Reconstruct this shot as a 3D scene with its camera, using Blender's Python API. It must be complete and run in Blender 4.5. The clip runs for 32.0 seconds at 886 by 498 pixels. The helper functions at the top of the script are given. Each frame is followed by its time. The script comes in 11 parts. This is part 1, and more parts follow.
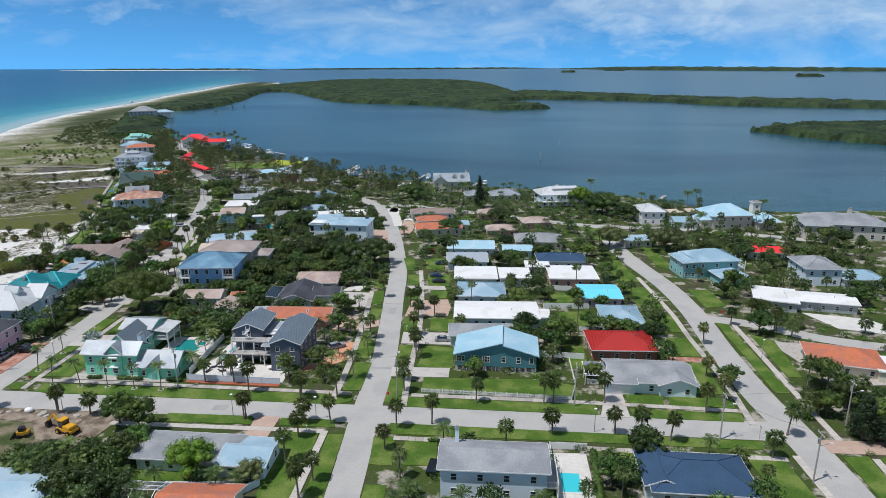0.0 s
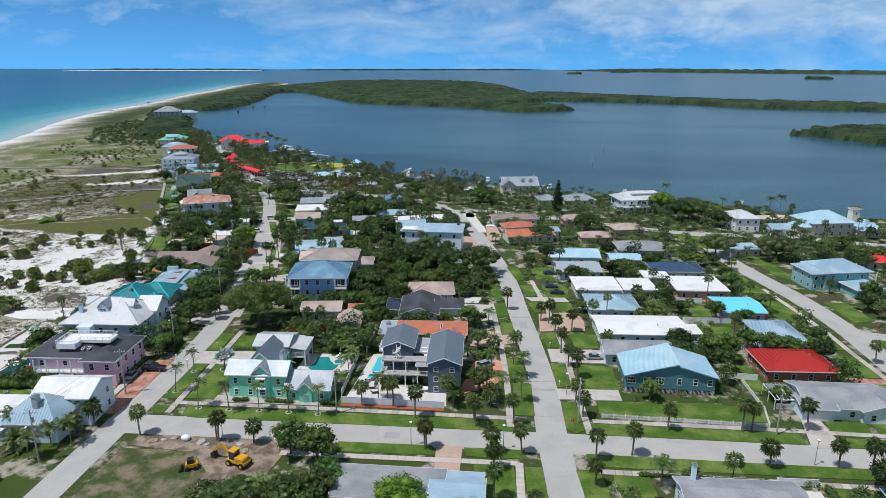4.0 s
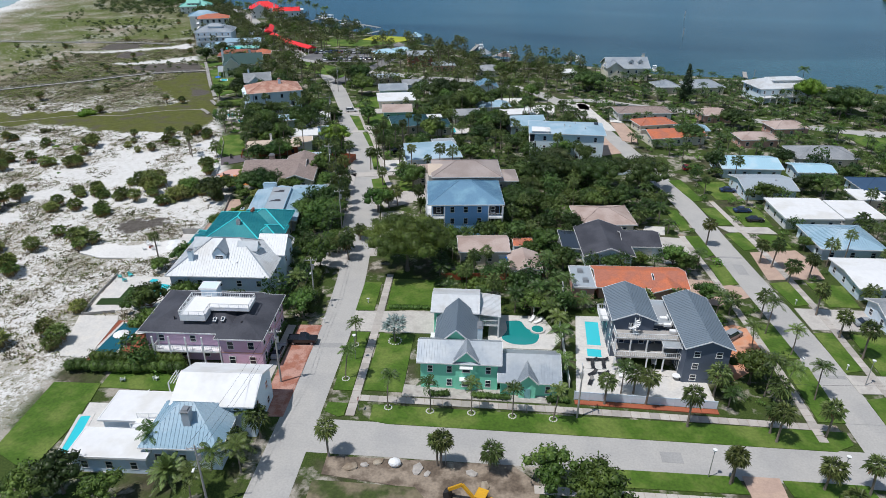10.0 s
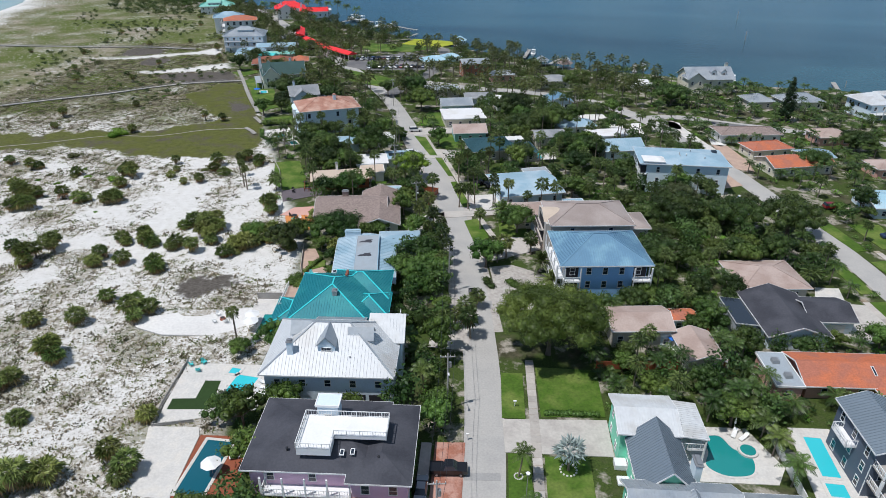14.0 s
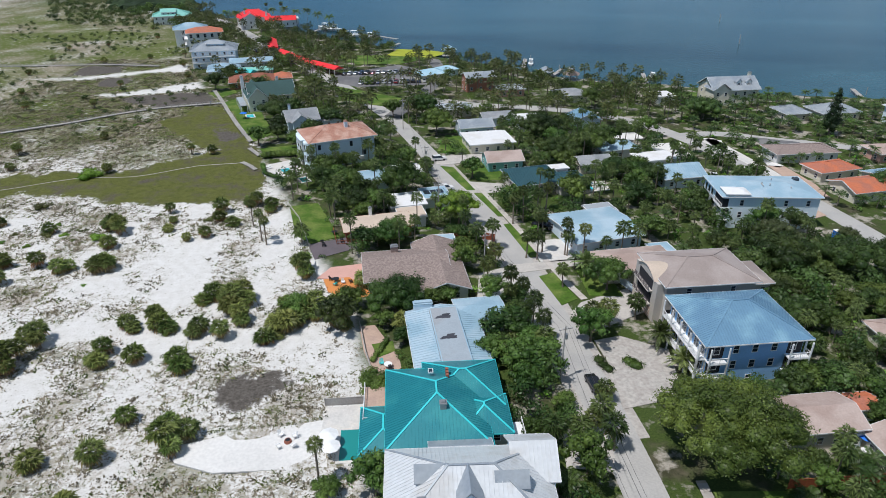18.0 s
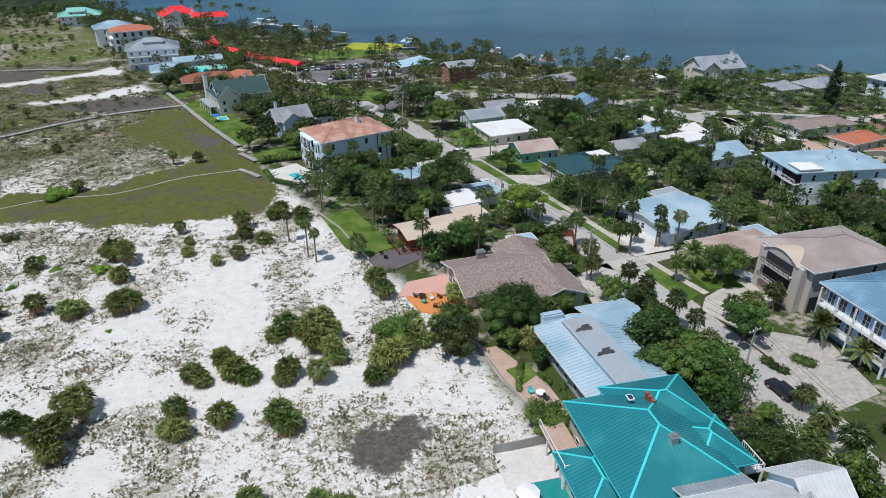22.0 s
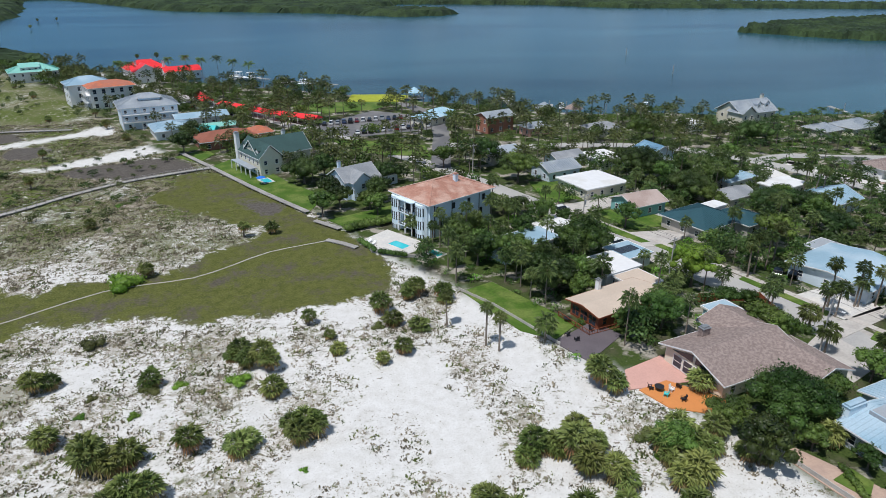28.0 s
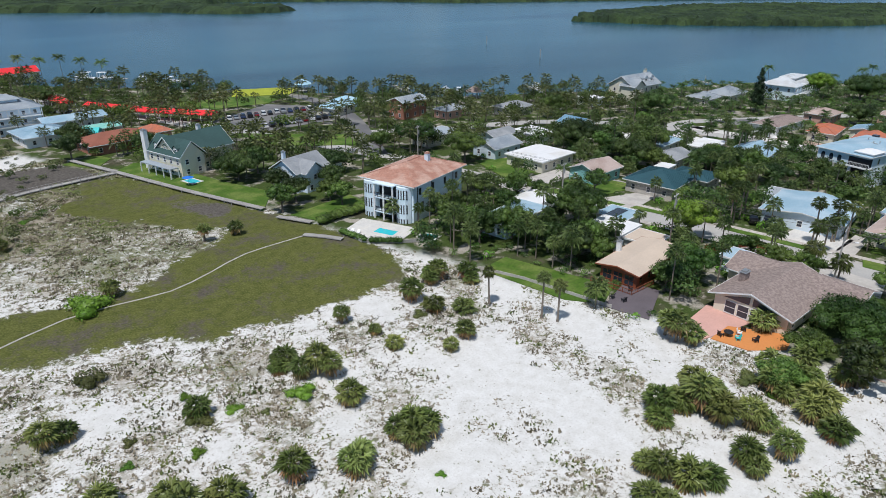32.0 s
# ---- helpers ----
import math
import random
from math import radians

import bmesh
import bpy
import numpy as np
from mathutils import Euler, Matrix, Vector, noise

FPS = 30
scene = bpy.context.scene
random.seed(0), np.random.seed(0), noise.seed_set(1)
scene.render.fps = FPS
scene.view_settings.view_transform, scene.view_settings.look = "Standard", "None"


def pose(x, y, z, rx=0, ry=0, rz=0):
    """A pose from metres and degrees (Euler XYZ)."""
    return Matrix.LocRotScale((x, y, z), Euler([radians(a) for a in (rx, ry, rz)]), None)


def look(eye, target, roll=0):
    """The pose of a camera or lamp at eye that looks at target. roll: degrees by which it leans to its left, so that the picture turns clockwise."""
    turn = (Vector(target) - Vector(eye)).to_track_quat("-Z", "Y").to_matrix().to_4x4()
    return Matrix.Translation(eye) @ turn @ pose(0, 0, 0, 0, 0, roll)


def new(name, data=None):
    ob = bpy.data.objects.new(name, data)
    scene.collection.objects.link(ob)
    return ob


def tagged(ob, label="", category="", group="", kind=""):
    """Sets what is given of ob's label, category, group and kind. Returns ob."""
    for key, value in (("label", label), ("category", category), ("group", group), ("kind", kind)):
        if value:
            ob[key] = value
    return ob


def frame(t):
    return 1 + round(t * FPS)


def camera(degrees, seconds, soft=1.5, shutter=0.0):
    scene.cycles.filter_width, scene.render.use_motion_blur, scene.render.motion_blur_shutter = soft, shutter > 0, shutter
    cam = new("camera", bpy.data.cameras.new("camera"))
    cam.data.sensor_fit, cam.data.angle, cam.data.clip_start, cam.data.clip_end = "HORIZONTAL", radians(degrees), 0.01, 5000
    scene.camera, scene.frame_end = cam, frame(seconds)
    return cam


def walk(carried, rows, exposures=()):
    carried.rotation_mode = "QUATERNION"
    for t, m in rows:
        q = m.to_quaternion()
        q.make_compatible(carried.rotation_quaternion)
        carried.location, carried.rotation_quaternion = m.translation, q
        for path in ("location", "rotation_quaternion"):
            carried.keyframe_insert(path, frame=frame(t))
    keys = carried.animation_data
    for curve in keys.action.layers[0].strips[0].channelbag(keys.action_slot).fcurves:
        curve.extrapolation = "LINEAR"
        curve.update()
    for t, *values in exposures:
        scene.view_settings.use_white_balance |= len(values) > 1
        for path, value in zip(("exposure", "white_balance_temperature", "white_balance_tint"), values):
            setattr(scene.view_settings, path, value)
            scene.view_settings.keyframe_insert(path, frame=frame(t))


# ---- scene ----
cam = camera(68.5, 32.0, soft=0.7)
METRES, EYE, TILT, LEAN, TURN = 324.3, 74.5, -0.15, -0.45, 4.6
ROWS = [
    (0.0, 0.0, 0.0, 0.0, -0.18, -15.97, 0.63),
    (0.5, -0.0166, 0.0005, 0.0002, -0.22, -15.96, 0.6),
    (1.0, -0.0331, 0.0025, 0.0002, -0.25, -15.94, 0.53),
    (1.5, -0.0491, 0.006, 0.0003, -0.29, -15.94, 0.48),
    (2.0, -0.0648, 0.0103, 0.0003, -0.3, -15.91, 0.46),
    (2.5, -0.08, 0.0157, 0.0002, -0.28, -15.89, 0.42),
    (3.0, -0.0948, 0.0221, -0.0004, -0.29, -15.88, 0.41),
    (3.5, -0.1091, 0.029, -0.0007, -0.28, -15.86, 0.4),
    (5.5, -0.1609, 0.067, -0.0004, -0.24, -15.89, 0.36),
    (6.0, -0.1726, 0.0782, -0.0007, -0.21, -15.88, 0.35),
    (6.5, -0.1841, 0.09, -0.0009, -0.2, -15.9, 0.35),
    (7.0, -0.1952, 0.1025, -0.0009, -0.16, -15.91, 0.35),
    (7.5, -0.2063, 0.1148, -0.001, -0.14, -15.92, 0.35),
    (8.0, -0.2173, 0.1273, -0.0008, -0.1, -15.94, 0.34),
    (8.5, -0.2284, 0.1392, -0.0021, -0.1, -17.72, 0.34),
    (9.0, -0.2393, 0.1519, -0.0017, -0.08, -22.04, 0.31),
    (9.5, -0.2501, 0.1644, -0.0014, -0.06, -24.02, 0.28),
    (10.0, -0.2607, 0.1771, -0.0018, -0.03, -27.16, 0.28),
    (10.5, -0.2712, 0.1903, -0.001, 0.0, -29.43, 0.3),
    (11.0, -0.2823, 0.203, -0.001, 0.0, -29.42, 0.28),
    (11.5, -0.2931, 0.2159, -0.001, -0.0, -29.4, 0.27),
    (12.0, -0.3038, 0.2288, -0.001, 0.01, -29.36, 0.26),
    (12.5, -0.3146, 0.2417, -0.0011, 0.01, -28.63, 0.25),
    (13.0, -0.3251, 0.2545, -0.001, 0.02, -27.66, 0.26),
    (13.5, -0.3355, 0.2675, -0.0012, 0.01, -27.59, 0.26),
    (14.0, -0.3455, 0.2808, -0.0014, 0.01, -27.58, 0.24),
    (14.5, -0.355, 0.2944, -0.0014, 0.0, -27.56, 0.23),
    (15.0, -0.3648, 0.3076, -0.0015, 0.02, -27.53, 0.23),
    (15.5, -0.375, 0.3205, -0.0014, -0.23, -27.53, 0.23),
    (17.5, -0.4168, 0.3678, -0.001, -5.18, -27.58, 0.36),
    (18.0, -0.4285, 0.3795, -0.0024, -5.2, -27.53, 0.35),
    (18.5, -0.4408, 0.3907, -0.0032, -5.18, -27.5, 0.35),
    (19.0, -0.4536, 0.4009, -0.0033, -5.16, -27.46, 0.35),
    (19.5, -0.4666, 0.4104, -0.0056, -5.16, -27.46, 0.35),
    (20.0, -0.4798, 0.4192, -0.0103, -5.24, -27.46, 0.37),
    (20.5, -0.4931, 0.4274, -0.0152, -6.38, -27.46, 0.41),
    (21.0, -0.5076, 0.4356, -0.0201, -7.85, -27.48, 0.41),
    (21.5, -0.5214, 0.4441, -0.0247, -8.98, -27.49, 0.42),
    (22.0, -0.5337, 0.4529, -0.0271, -14.57, -27.53, 0.49),
    (22.5, -0.548, 0.4637, -0.0274, -20.32, -27.58, 0.42),
    (23.0, -0.5609, 0.4749, -0.0274, -20.77, -27.56, 0.35),
    (23.5, -0.5733, 0.4863, -0.0281, -20.79, -27.52, 0.29),
    (24.0, -0.5852, 0.4982, -0.028, -20.83, -26.27, 0.26),
    (24.5, -0.597, 0.5099, -0.0284, -20.88, -23.86, 0.25),
    (25.0, -0.6085, 0.5216, -0.0289, -20.9, -23.43, 0.23),
    (25.5, -0.6191, 0.532, -0.0291, -20.93, -23.4, 0.21),
    (26.0, -0.6283, 0.5404, -0.0292, -20.98, -23.41, 0.21),
    (26.5, -0.6364, 0.5473, -0.0293, -21.09, -23.41, 0.21),
    (28.5, -0.6679, 0.568, -0.0434, -23.76, -23.46, 0.36),
    (29.0, -0.6784, 0.574, -0.0476, -29.34, -23.5, 0.35),
    (29.5, -0.6892, 0.5815, -0.0492, -30.12, -23.5, 0.32),
    (30.0, -0.699, 0.5894, -0.05, -32.6, -23.51, 0.36),
    (30.5, -0.7097, 0.5986, -0.0534, -36.33, -23.54, 0.32),
    (31.0, -0.7207, 0.609, -0.0575, -37.38, -23.56, 0.31),
    (31.5, -0.7308, 0.6196, -0.0591, -37.39, -23.53, 0.32),
    (32.0, -0.7405, 0.6304, -0.0595, -37.47, -23.48, 0.33),
]
walk(cam, [(t, pose(0, 0, EYE, TILT, LEAN, TURN) @ pose(METRES * x, METRES * y, METRES * z, 90 + pitch, roll, yaw)) for t, x, y, z, yaw, pitch, roll in ROWS], ((0, 0.05, 6210, 12), (32, 0.05, 6210, 12)))

# ---- light ----
SUN_TO = Vector((-0.85, -0.53, 0)).normalized() * math.cos(radians(66)) + Vector((0, 0, math.sin(radians(66))))
world = bpy.data.worlds.new("sky")
scene.world = world
world.use_nodes = True


def node_tree(tree):
    """Short ways to add and join nodes."""
    def add(kind, **props):
        nd = tree.nodes.new(kind)
        for key, value in props.items():
            if key in nd.inputs:
                nd.inputs[key].default_value = value
            else:
                setattr(nd, key, value)
        return nd

    def join(a, b):
        tree.links.new(a, b)
    return add, join


def build_sky():
    nt = world.node_tree
    nt.nodes.clear()
    add, join = node_tree(nt)
    out = add("ShaderNodeOutputWorld")
    bg = add("ShaderNodeBackground")
    bg.inputs["Strength"].default_value = 0.046
    sky = add("ShaderNodeTexSky")
    sky.sky_type = "NISHITA"
    sky.sun_disc = False
    sky.sun_elevation = radians(66)
    sky.sun_rotation = math.atan2(-0.85, -0.53)
    sky.dust_density = 0.6
    sky.ozone_density = 2.0
    sky_at = add("ShaderNodeTexCoord")
    higher = add("ShaderNodeVectorMath", operation="ADD")
    higher.inputs[1].default_value = (0, 0, 0.24)
    join(sky_at.outputs["Generated"], higher.inputs[0])
    unit = add("ShaderNodeVectorMath", operation="NORMALIZE")
    join(higher.outputs[0], unit.inputs[0])
    join(unit.outputs[0], sky.inputs["Vector"])
    tint = add("ShaderNodeMix", data_type="RGBA", blend_type="MULTIPLY")
    tint.inputs[0].default_value = 1.0
    join(sky.outputs[0], tint.inputs[6])
    co = add("ShaderNodeTexCoord")
    sep = add("ShaderNodeSeparateXYZ")
    join(co.outputs["Generated"], sep.inputs[0])
    # the clear air brightens towards the horizon
    haze = add("ShaderNodeMapRange")
    for k, v in zip(("From Min", "From Max"), (0.0, 0.24)):
        haze.inputs[k].default_value = v
    join(sep.outputs[2], haze.inputs["Value"])
    fade = add("ShaderNodeMix", data_type="RGBA")
    fade.inputs[6].default_value = (1.25, 2.90, 3.70, 1)
    fade.inputs[7].default_value = (0.62, 0.90, 1.12, 1)
    join(haze.outputs[0], fade.inputs[0])
    join(fade.outputs[2], tint.inputs[7])
    # cloud banks low over the eastern half, thin veils elsewhere
    stretch = add("ShaderNodeMapping")
    stretch.inputs["Scale"].default_value = (5.0, 5.0, 16.0)
    join(co.outputs["Generated"], stretch.inputs[0])
    noise_a = add("ShaderNodeTexNoise")
    noise_a.inputs["Scale"].default_value = 1.3
    noise_a.inputs["Detail"].default_value = 9
    noise_a.inputs["Roughness"].default_value = 0.58
    noise_a.inputs["Distortion"].default_value = 0.35
    join(stretch.outputs[0], noise_a.inputs["Vector"])
    side = add("ShaderNodeMapRange")
    for k, v in zip(("From Min", "From Max", "To Min", "To Max"), (-0.55, 0.35, -0.02, 0.10)):
        side.inputs[k].default_value = v
    join(sep.outputs[0], side.inputs["Value"])
    lift = add("ShaderNodeMapRange")
    for k, v in zip(("From Min", "From Max", "To Min", "To Max"), (0.012, 0.09, -0.16, 0.02)):
        lift.inputs[k].default_value = v
    join(sep.outputs[2], lift.inputs["Value"])
    s1 = add("ShaderNodeMath", operation="ADD")
    s2 = add("ShaderNodeMath", operation="ADD")
    join(noise_a.outputs[0], s1.inputs[0])
    join(side.outputs[0], s1.inputs[1])
    join(s1.outputs[0], s2.inputs[0])
    join(lift.outputs[0], s2.inputs[1])
    ramp = add("ShaderNodeValToRGB")
    ramp.color_ramp.elements[0].position = 0.40
    ramp.color_ramp.elements[0].color = (0, 0, 0, 1)
    ramp.color_ramp.elements[1].position = 0.74
    ramp.color_ramp.elements[1].color = (0.56, 0.56, 0.56, 1)
    join(s2.outputs[0], ramp.inputs[0])
    # heaped clouds over the bay
    heap = add("ShaderNodeMapping")
    heap.inputs["Scale"].default_value = (11.0, 11.0, 24.0)
    heap.inputs["Location"].default_value = (2.3, 0.7, 0.4)
    join(co.outputs["Generated"], heap.inputs[0])
    noise_b = add("ShaderNodeTexNoise", Scale=1.15, Detail=12.0, Roughness=0.60, Distortion=0.25)
    join(heap.outputs[0], noise_b.inputs["Vector"])
    east = add("ShaderNodeMapRange")
    for k, v in zip(("From Min", "From Max", "To Min", "To Max"), (-0.30, 0.15, -0.16, 0.05)):
        east.inputs[k].default_value = v
    join(sep.outputs[0], east.inputs["Value"])
    high = add("ShaderNodeMapRange")
    for k, v in zip(("From Min", "From Max", "To Min", "To Max"), (0.014, 0.048, -0.20, 0.05)):
        high.inputs[k].default_value = v
    join(sep.outputs[2], high.inputs["Value"])
    s3 = add("ShaderNodeMath", operation="ADD")
    s4 = add("ShaderNodeMath", operation="ADD")
    join(noise_b.outputs[0], s3.inputs[0])
    join(east.outputs[0], s3.inputs[1])
    join(s3.outputs[0], s4.inputs[0])
    join(high.outputs[0], s4.inputs[1])
    ramp_b = add("ShaderNodeValToRGB")
    ramp_b.color_ramp.elements[0].position = 0.43
    ramp_b.color_ramp.elements[0].color = (0, 0, 0, 1)
    ramp_b.color_ramp.elements[1].position = 0.74
    ramp_b.color_ramp.elements[1].color = (0.68, 0.68, 0.68, 1)
    join(s4.outputs[0], ramp_b.inputs[0])
    most = add("ShaderNodeMath", operation="MAXIMUM")
    join(ramp.outputs[0], most.inputs[0])
    join(ramp_b.outputs[0], most.inputs[1])
    clear = add("ShaderNodeMapRange")
    for k, v in zip(("From Min", "From Max", "To Min", "To Max"), (0.14, 0.40, 1.0, 0.6)):
        clear.inputs[k].default_value = v
    join(sep.outputs[2], clear.inputs["Value"])
    thin = add("ShaderNodeMath", operation="MULTIPLY")
    join(most.outputs[0], thin.inputs[0])
    join(clear.outputs[0], thin.inputs[1])
    cloud = add("ShaderNodeMix", data_type="RGBA")
    cloud.inputs[7].default_value = (13.0, 16.0, 18.0, 1)
    join(thin.outputs[0], cloud.inputs[0])
    join(tint.outputs[2], cloud.inputs[6])
    join(cloud.outputs[2], bg.inputs["Color"])
    join(bg.outputs[0], out.inputs[0])


build_sky()
sun = new("sun", bpy.data.lights.new("sun", "SUN"))
sun.data.energy, sun.data.angle, sun.data.color = 3.55, radians(0.53), (1.0, 0.965, 0.91)
sun.matrix_basis = look((0, 0, 0), -SUN_TO)

# ---- materials ----
def mat(name, color, rough=0.7, metal=0.0, var=0.16, coarse=0.25, fine=4.0, bump=0.15, second=None, amount=0.5, spec=0.4, island=0.0):
    """A surface with stains at a coarse scale, grain at a fine one and a fine relief. second: a colour that blotches of it take."""
    m = bpy.data.materials.new(name)
    m.use_nodes = True
    nt = m.node_tree
    add, join = node_tree(nt)
    bsdf = nt.nodes["Principled BSDF"]
    bsdf.inputs["Roughness"].default_value = rough
    bsdf.inputs["Metallic"].default_value = metal
    bsdf.inputs["Specular IOR Level"].default_value = spec
    geo = add("ShaderNodeNewGeometry")
    big = add("ShaderNodeTexNoise", Scale=coarse, Detail=5.0)
    small = add("ShaderNodeTexNoise", Scale=fine, Detail=3.0)
    for nz in (big, small):
        join(geo.outputs["Position"], nz.inputs["Vector"])
    base = add("ShaderNodeMix", data_type="RGBA")
    c = color if second is None else second
    base.inputs[6].default_value = (*color, 1)
    base.inputs[7].default_value = (*c, 1)
    pick = add("ShaderNodeMapRange")
    for k, v in zip(("From Min", "From Max"), (0.62 - amount * 0.4, 0.72 - amount * 0.3)):
        pick.inputs[k].default_value = v
    join(big.outputs[0], pick.inputs["Value"])
    join(pick.outputs[0], base.inputs[0])
    both = add("ShaderNodeMath", operation="ADD")
    join(big.outputs[0], both.inputs[0])
    join(small.outputs[0], both.inputs[1])
    last = both
    if island:
        rnd = add("ShaderNodeMath", operation="MULTIPLY_ADD")
        join(geo.outputs["Random Per Island"], rnd.inputs[0])
        rnd.inputs[1].default_value = island
        join(both.outputs[0], rnd.inputs[2])
        last = rnd
    amp = add("ShaderNodeMapRange")
    for k, v in zip(("From Min", "From Max", "To Min", "To Max"), (0.6, 1.4 + island, 1 - var, 1 + var)):
        amp.inputs[k].default_value = v
    join(last.outputs[0], amp.inputs["Value"])
    shade = add("ShaderNodeVectorMath", operation="SCALE")
    join(base.outputs[2], shade.inputs[0])
    join(amp.outputs[0], shade.inputs["Scale"])
    join(shade.outputs[0], bsdf.inputs["Base Color"])
    if bump:
        bp = add("ShaderNodeBump", Strength=bump, Distance=0.05)
        join(small.outputs[0], bp.inputs["Height"])
        join(bp.outputs[0], bsdf.inputs["Normal"])
    return m


def leaf_mat(name, color, second, var=0.6):
    m = mat(name, color, rough=0.45, var=var, coarse=0.14, fine=1.6, bump=0, second=second, amount=0.5, spec=0.28, island=0.8)
    nt = m.node_tree
    add, join = node_tree(nt)
    bsdf = nt.nodes["Principled BSDF"]
    # no two plants have quite the same green
    who = add("ShaderNodeObjectInfo")
    tone = add("ShaderNodeHueSaturation")
    hue = add("ShaderNodeMapRange")
    bright = add("ShaderNodeMapRange")
    turned = add("ShaderNodeMath", operation="FRACT")
    spun = add("ShaderNodeMath", operation="MULTIPLY")
    spun.inputs[1].default_value = 7.31
    join(who.outputs["Random"], spun.inputs[0])
    join(spun.outputs[0], turned.inputs[0])
    for node, lo, hi in ((hue, 0.475, 0.515), (bright, 0.72, 1.38)):
        node.inputs["To Min"].default_value = lo
        node.inputs["To Max"].default_value = hi
    join(who.outputs["Random"], hue.inputs["Value"])
    join(turned.outputs[0], bright.inputs["Value"])
    join(hue.outputs[0], tone.inputs["Hue"])
    join(bright.outputs[0], tone.inputs["Value"])
    join(bsdf.inputs["Base Color"].links[0].from_socket, tone.inputs["Color"])
    join(tone.outputs[0], bsdf.inputs["Base Color"])
    # thin leaves let some light through
    thin = add("ShaderNodeBsdfTranslucent")
    join(bsdf.inputs["Base Color"].links[0].from_socket, thin.inputs["Color"])
    both = add("ShaderNodeMixShader")
    both.inputs[0].default_value = 0.16
    join(bsdf.outputs[0], both.inputs[1])
    join(thin.outputs[0], both.inputs[2])
    join(both.outputs[0], nt.nodes["Material Output"].inputs["Surface"])
    return m


def glass_mat(name, color, rough=0.08):
    m = bpy.data.materials.new(name)
    m.use_nodes = True
    b = m.node_tree.nodes["Principled BSDF"]
    b.inputs["Base Color"].default_value = (*color, 1)
    b.inputs["Roughness"].default_value = rough
    b.inputs["Specular IOR Level"].default_value = 0.7
    return m


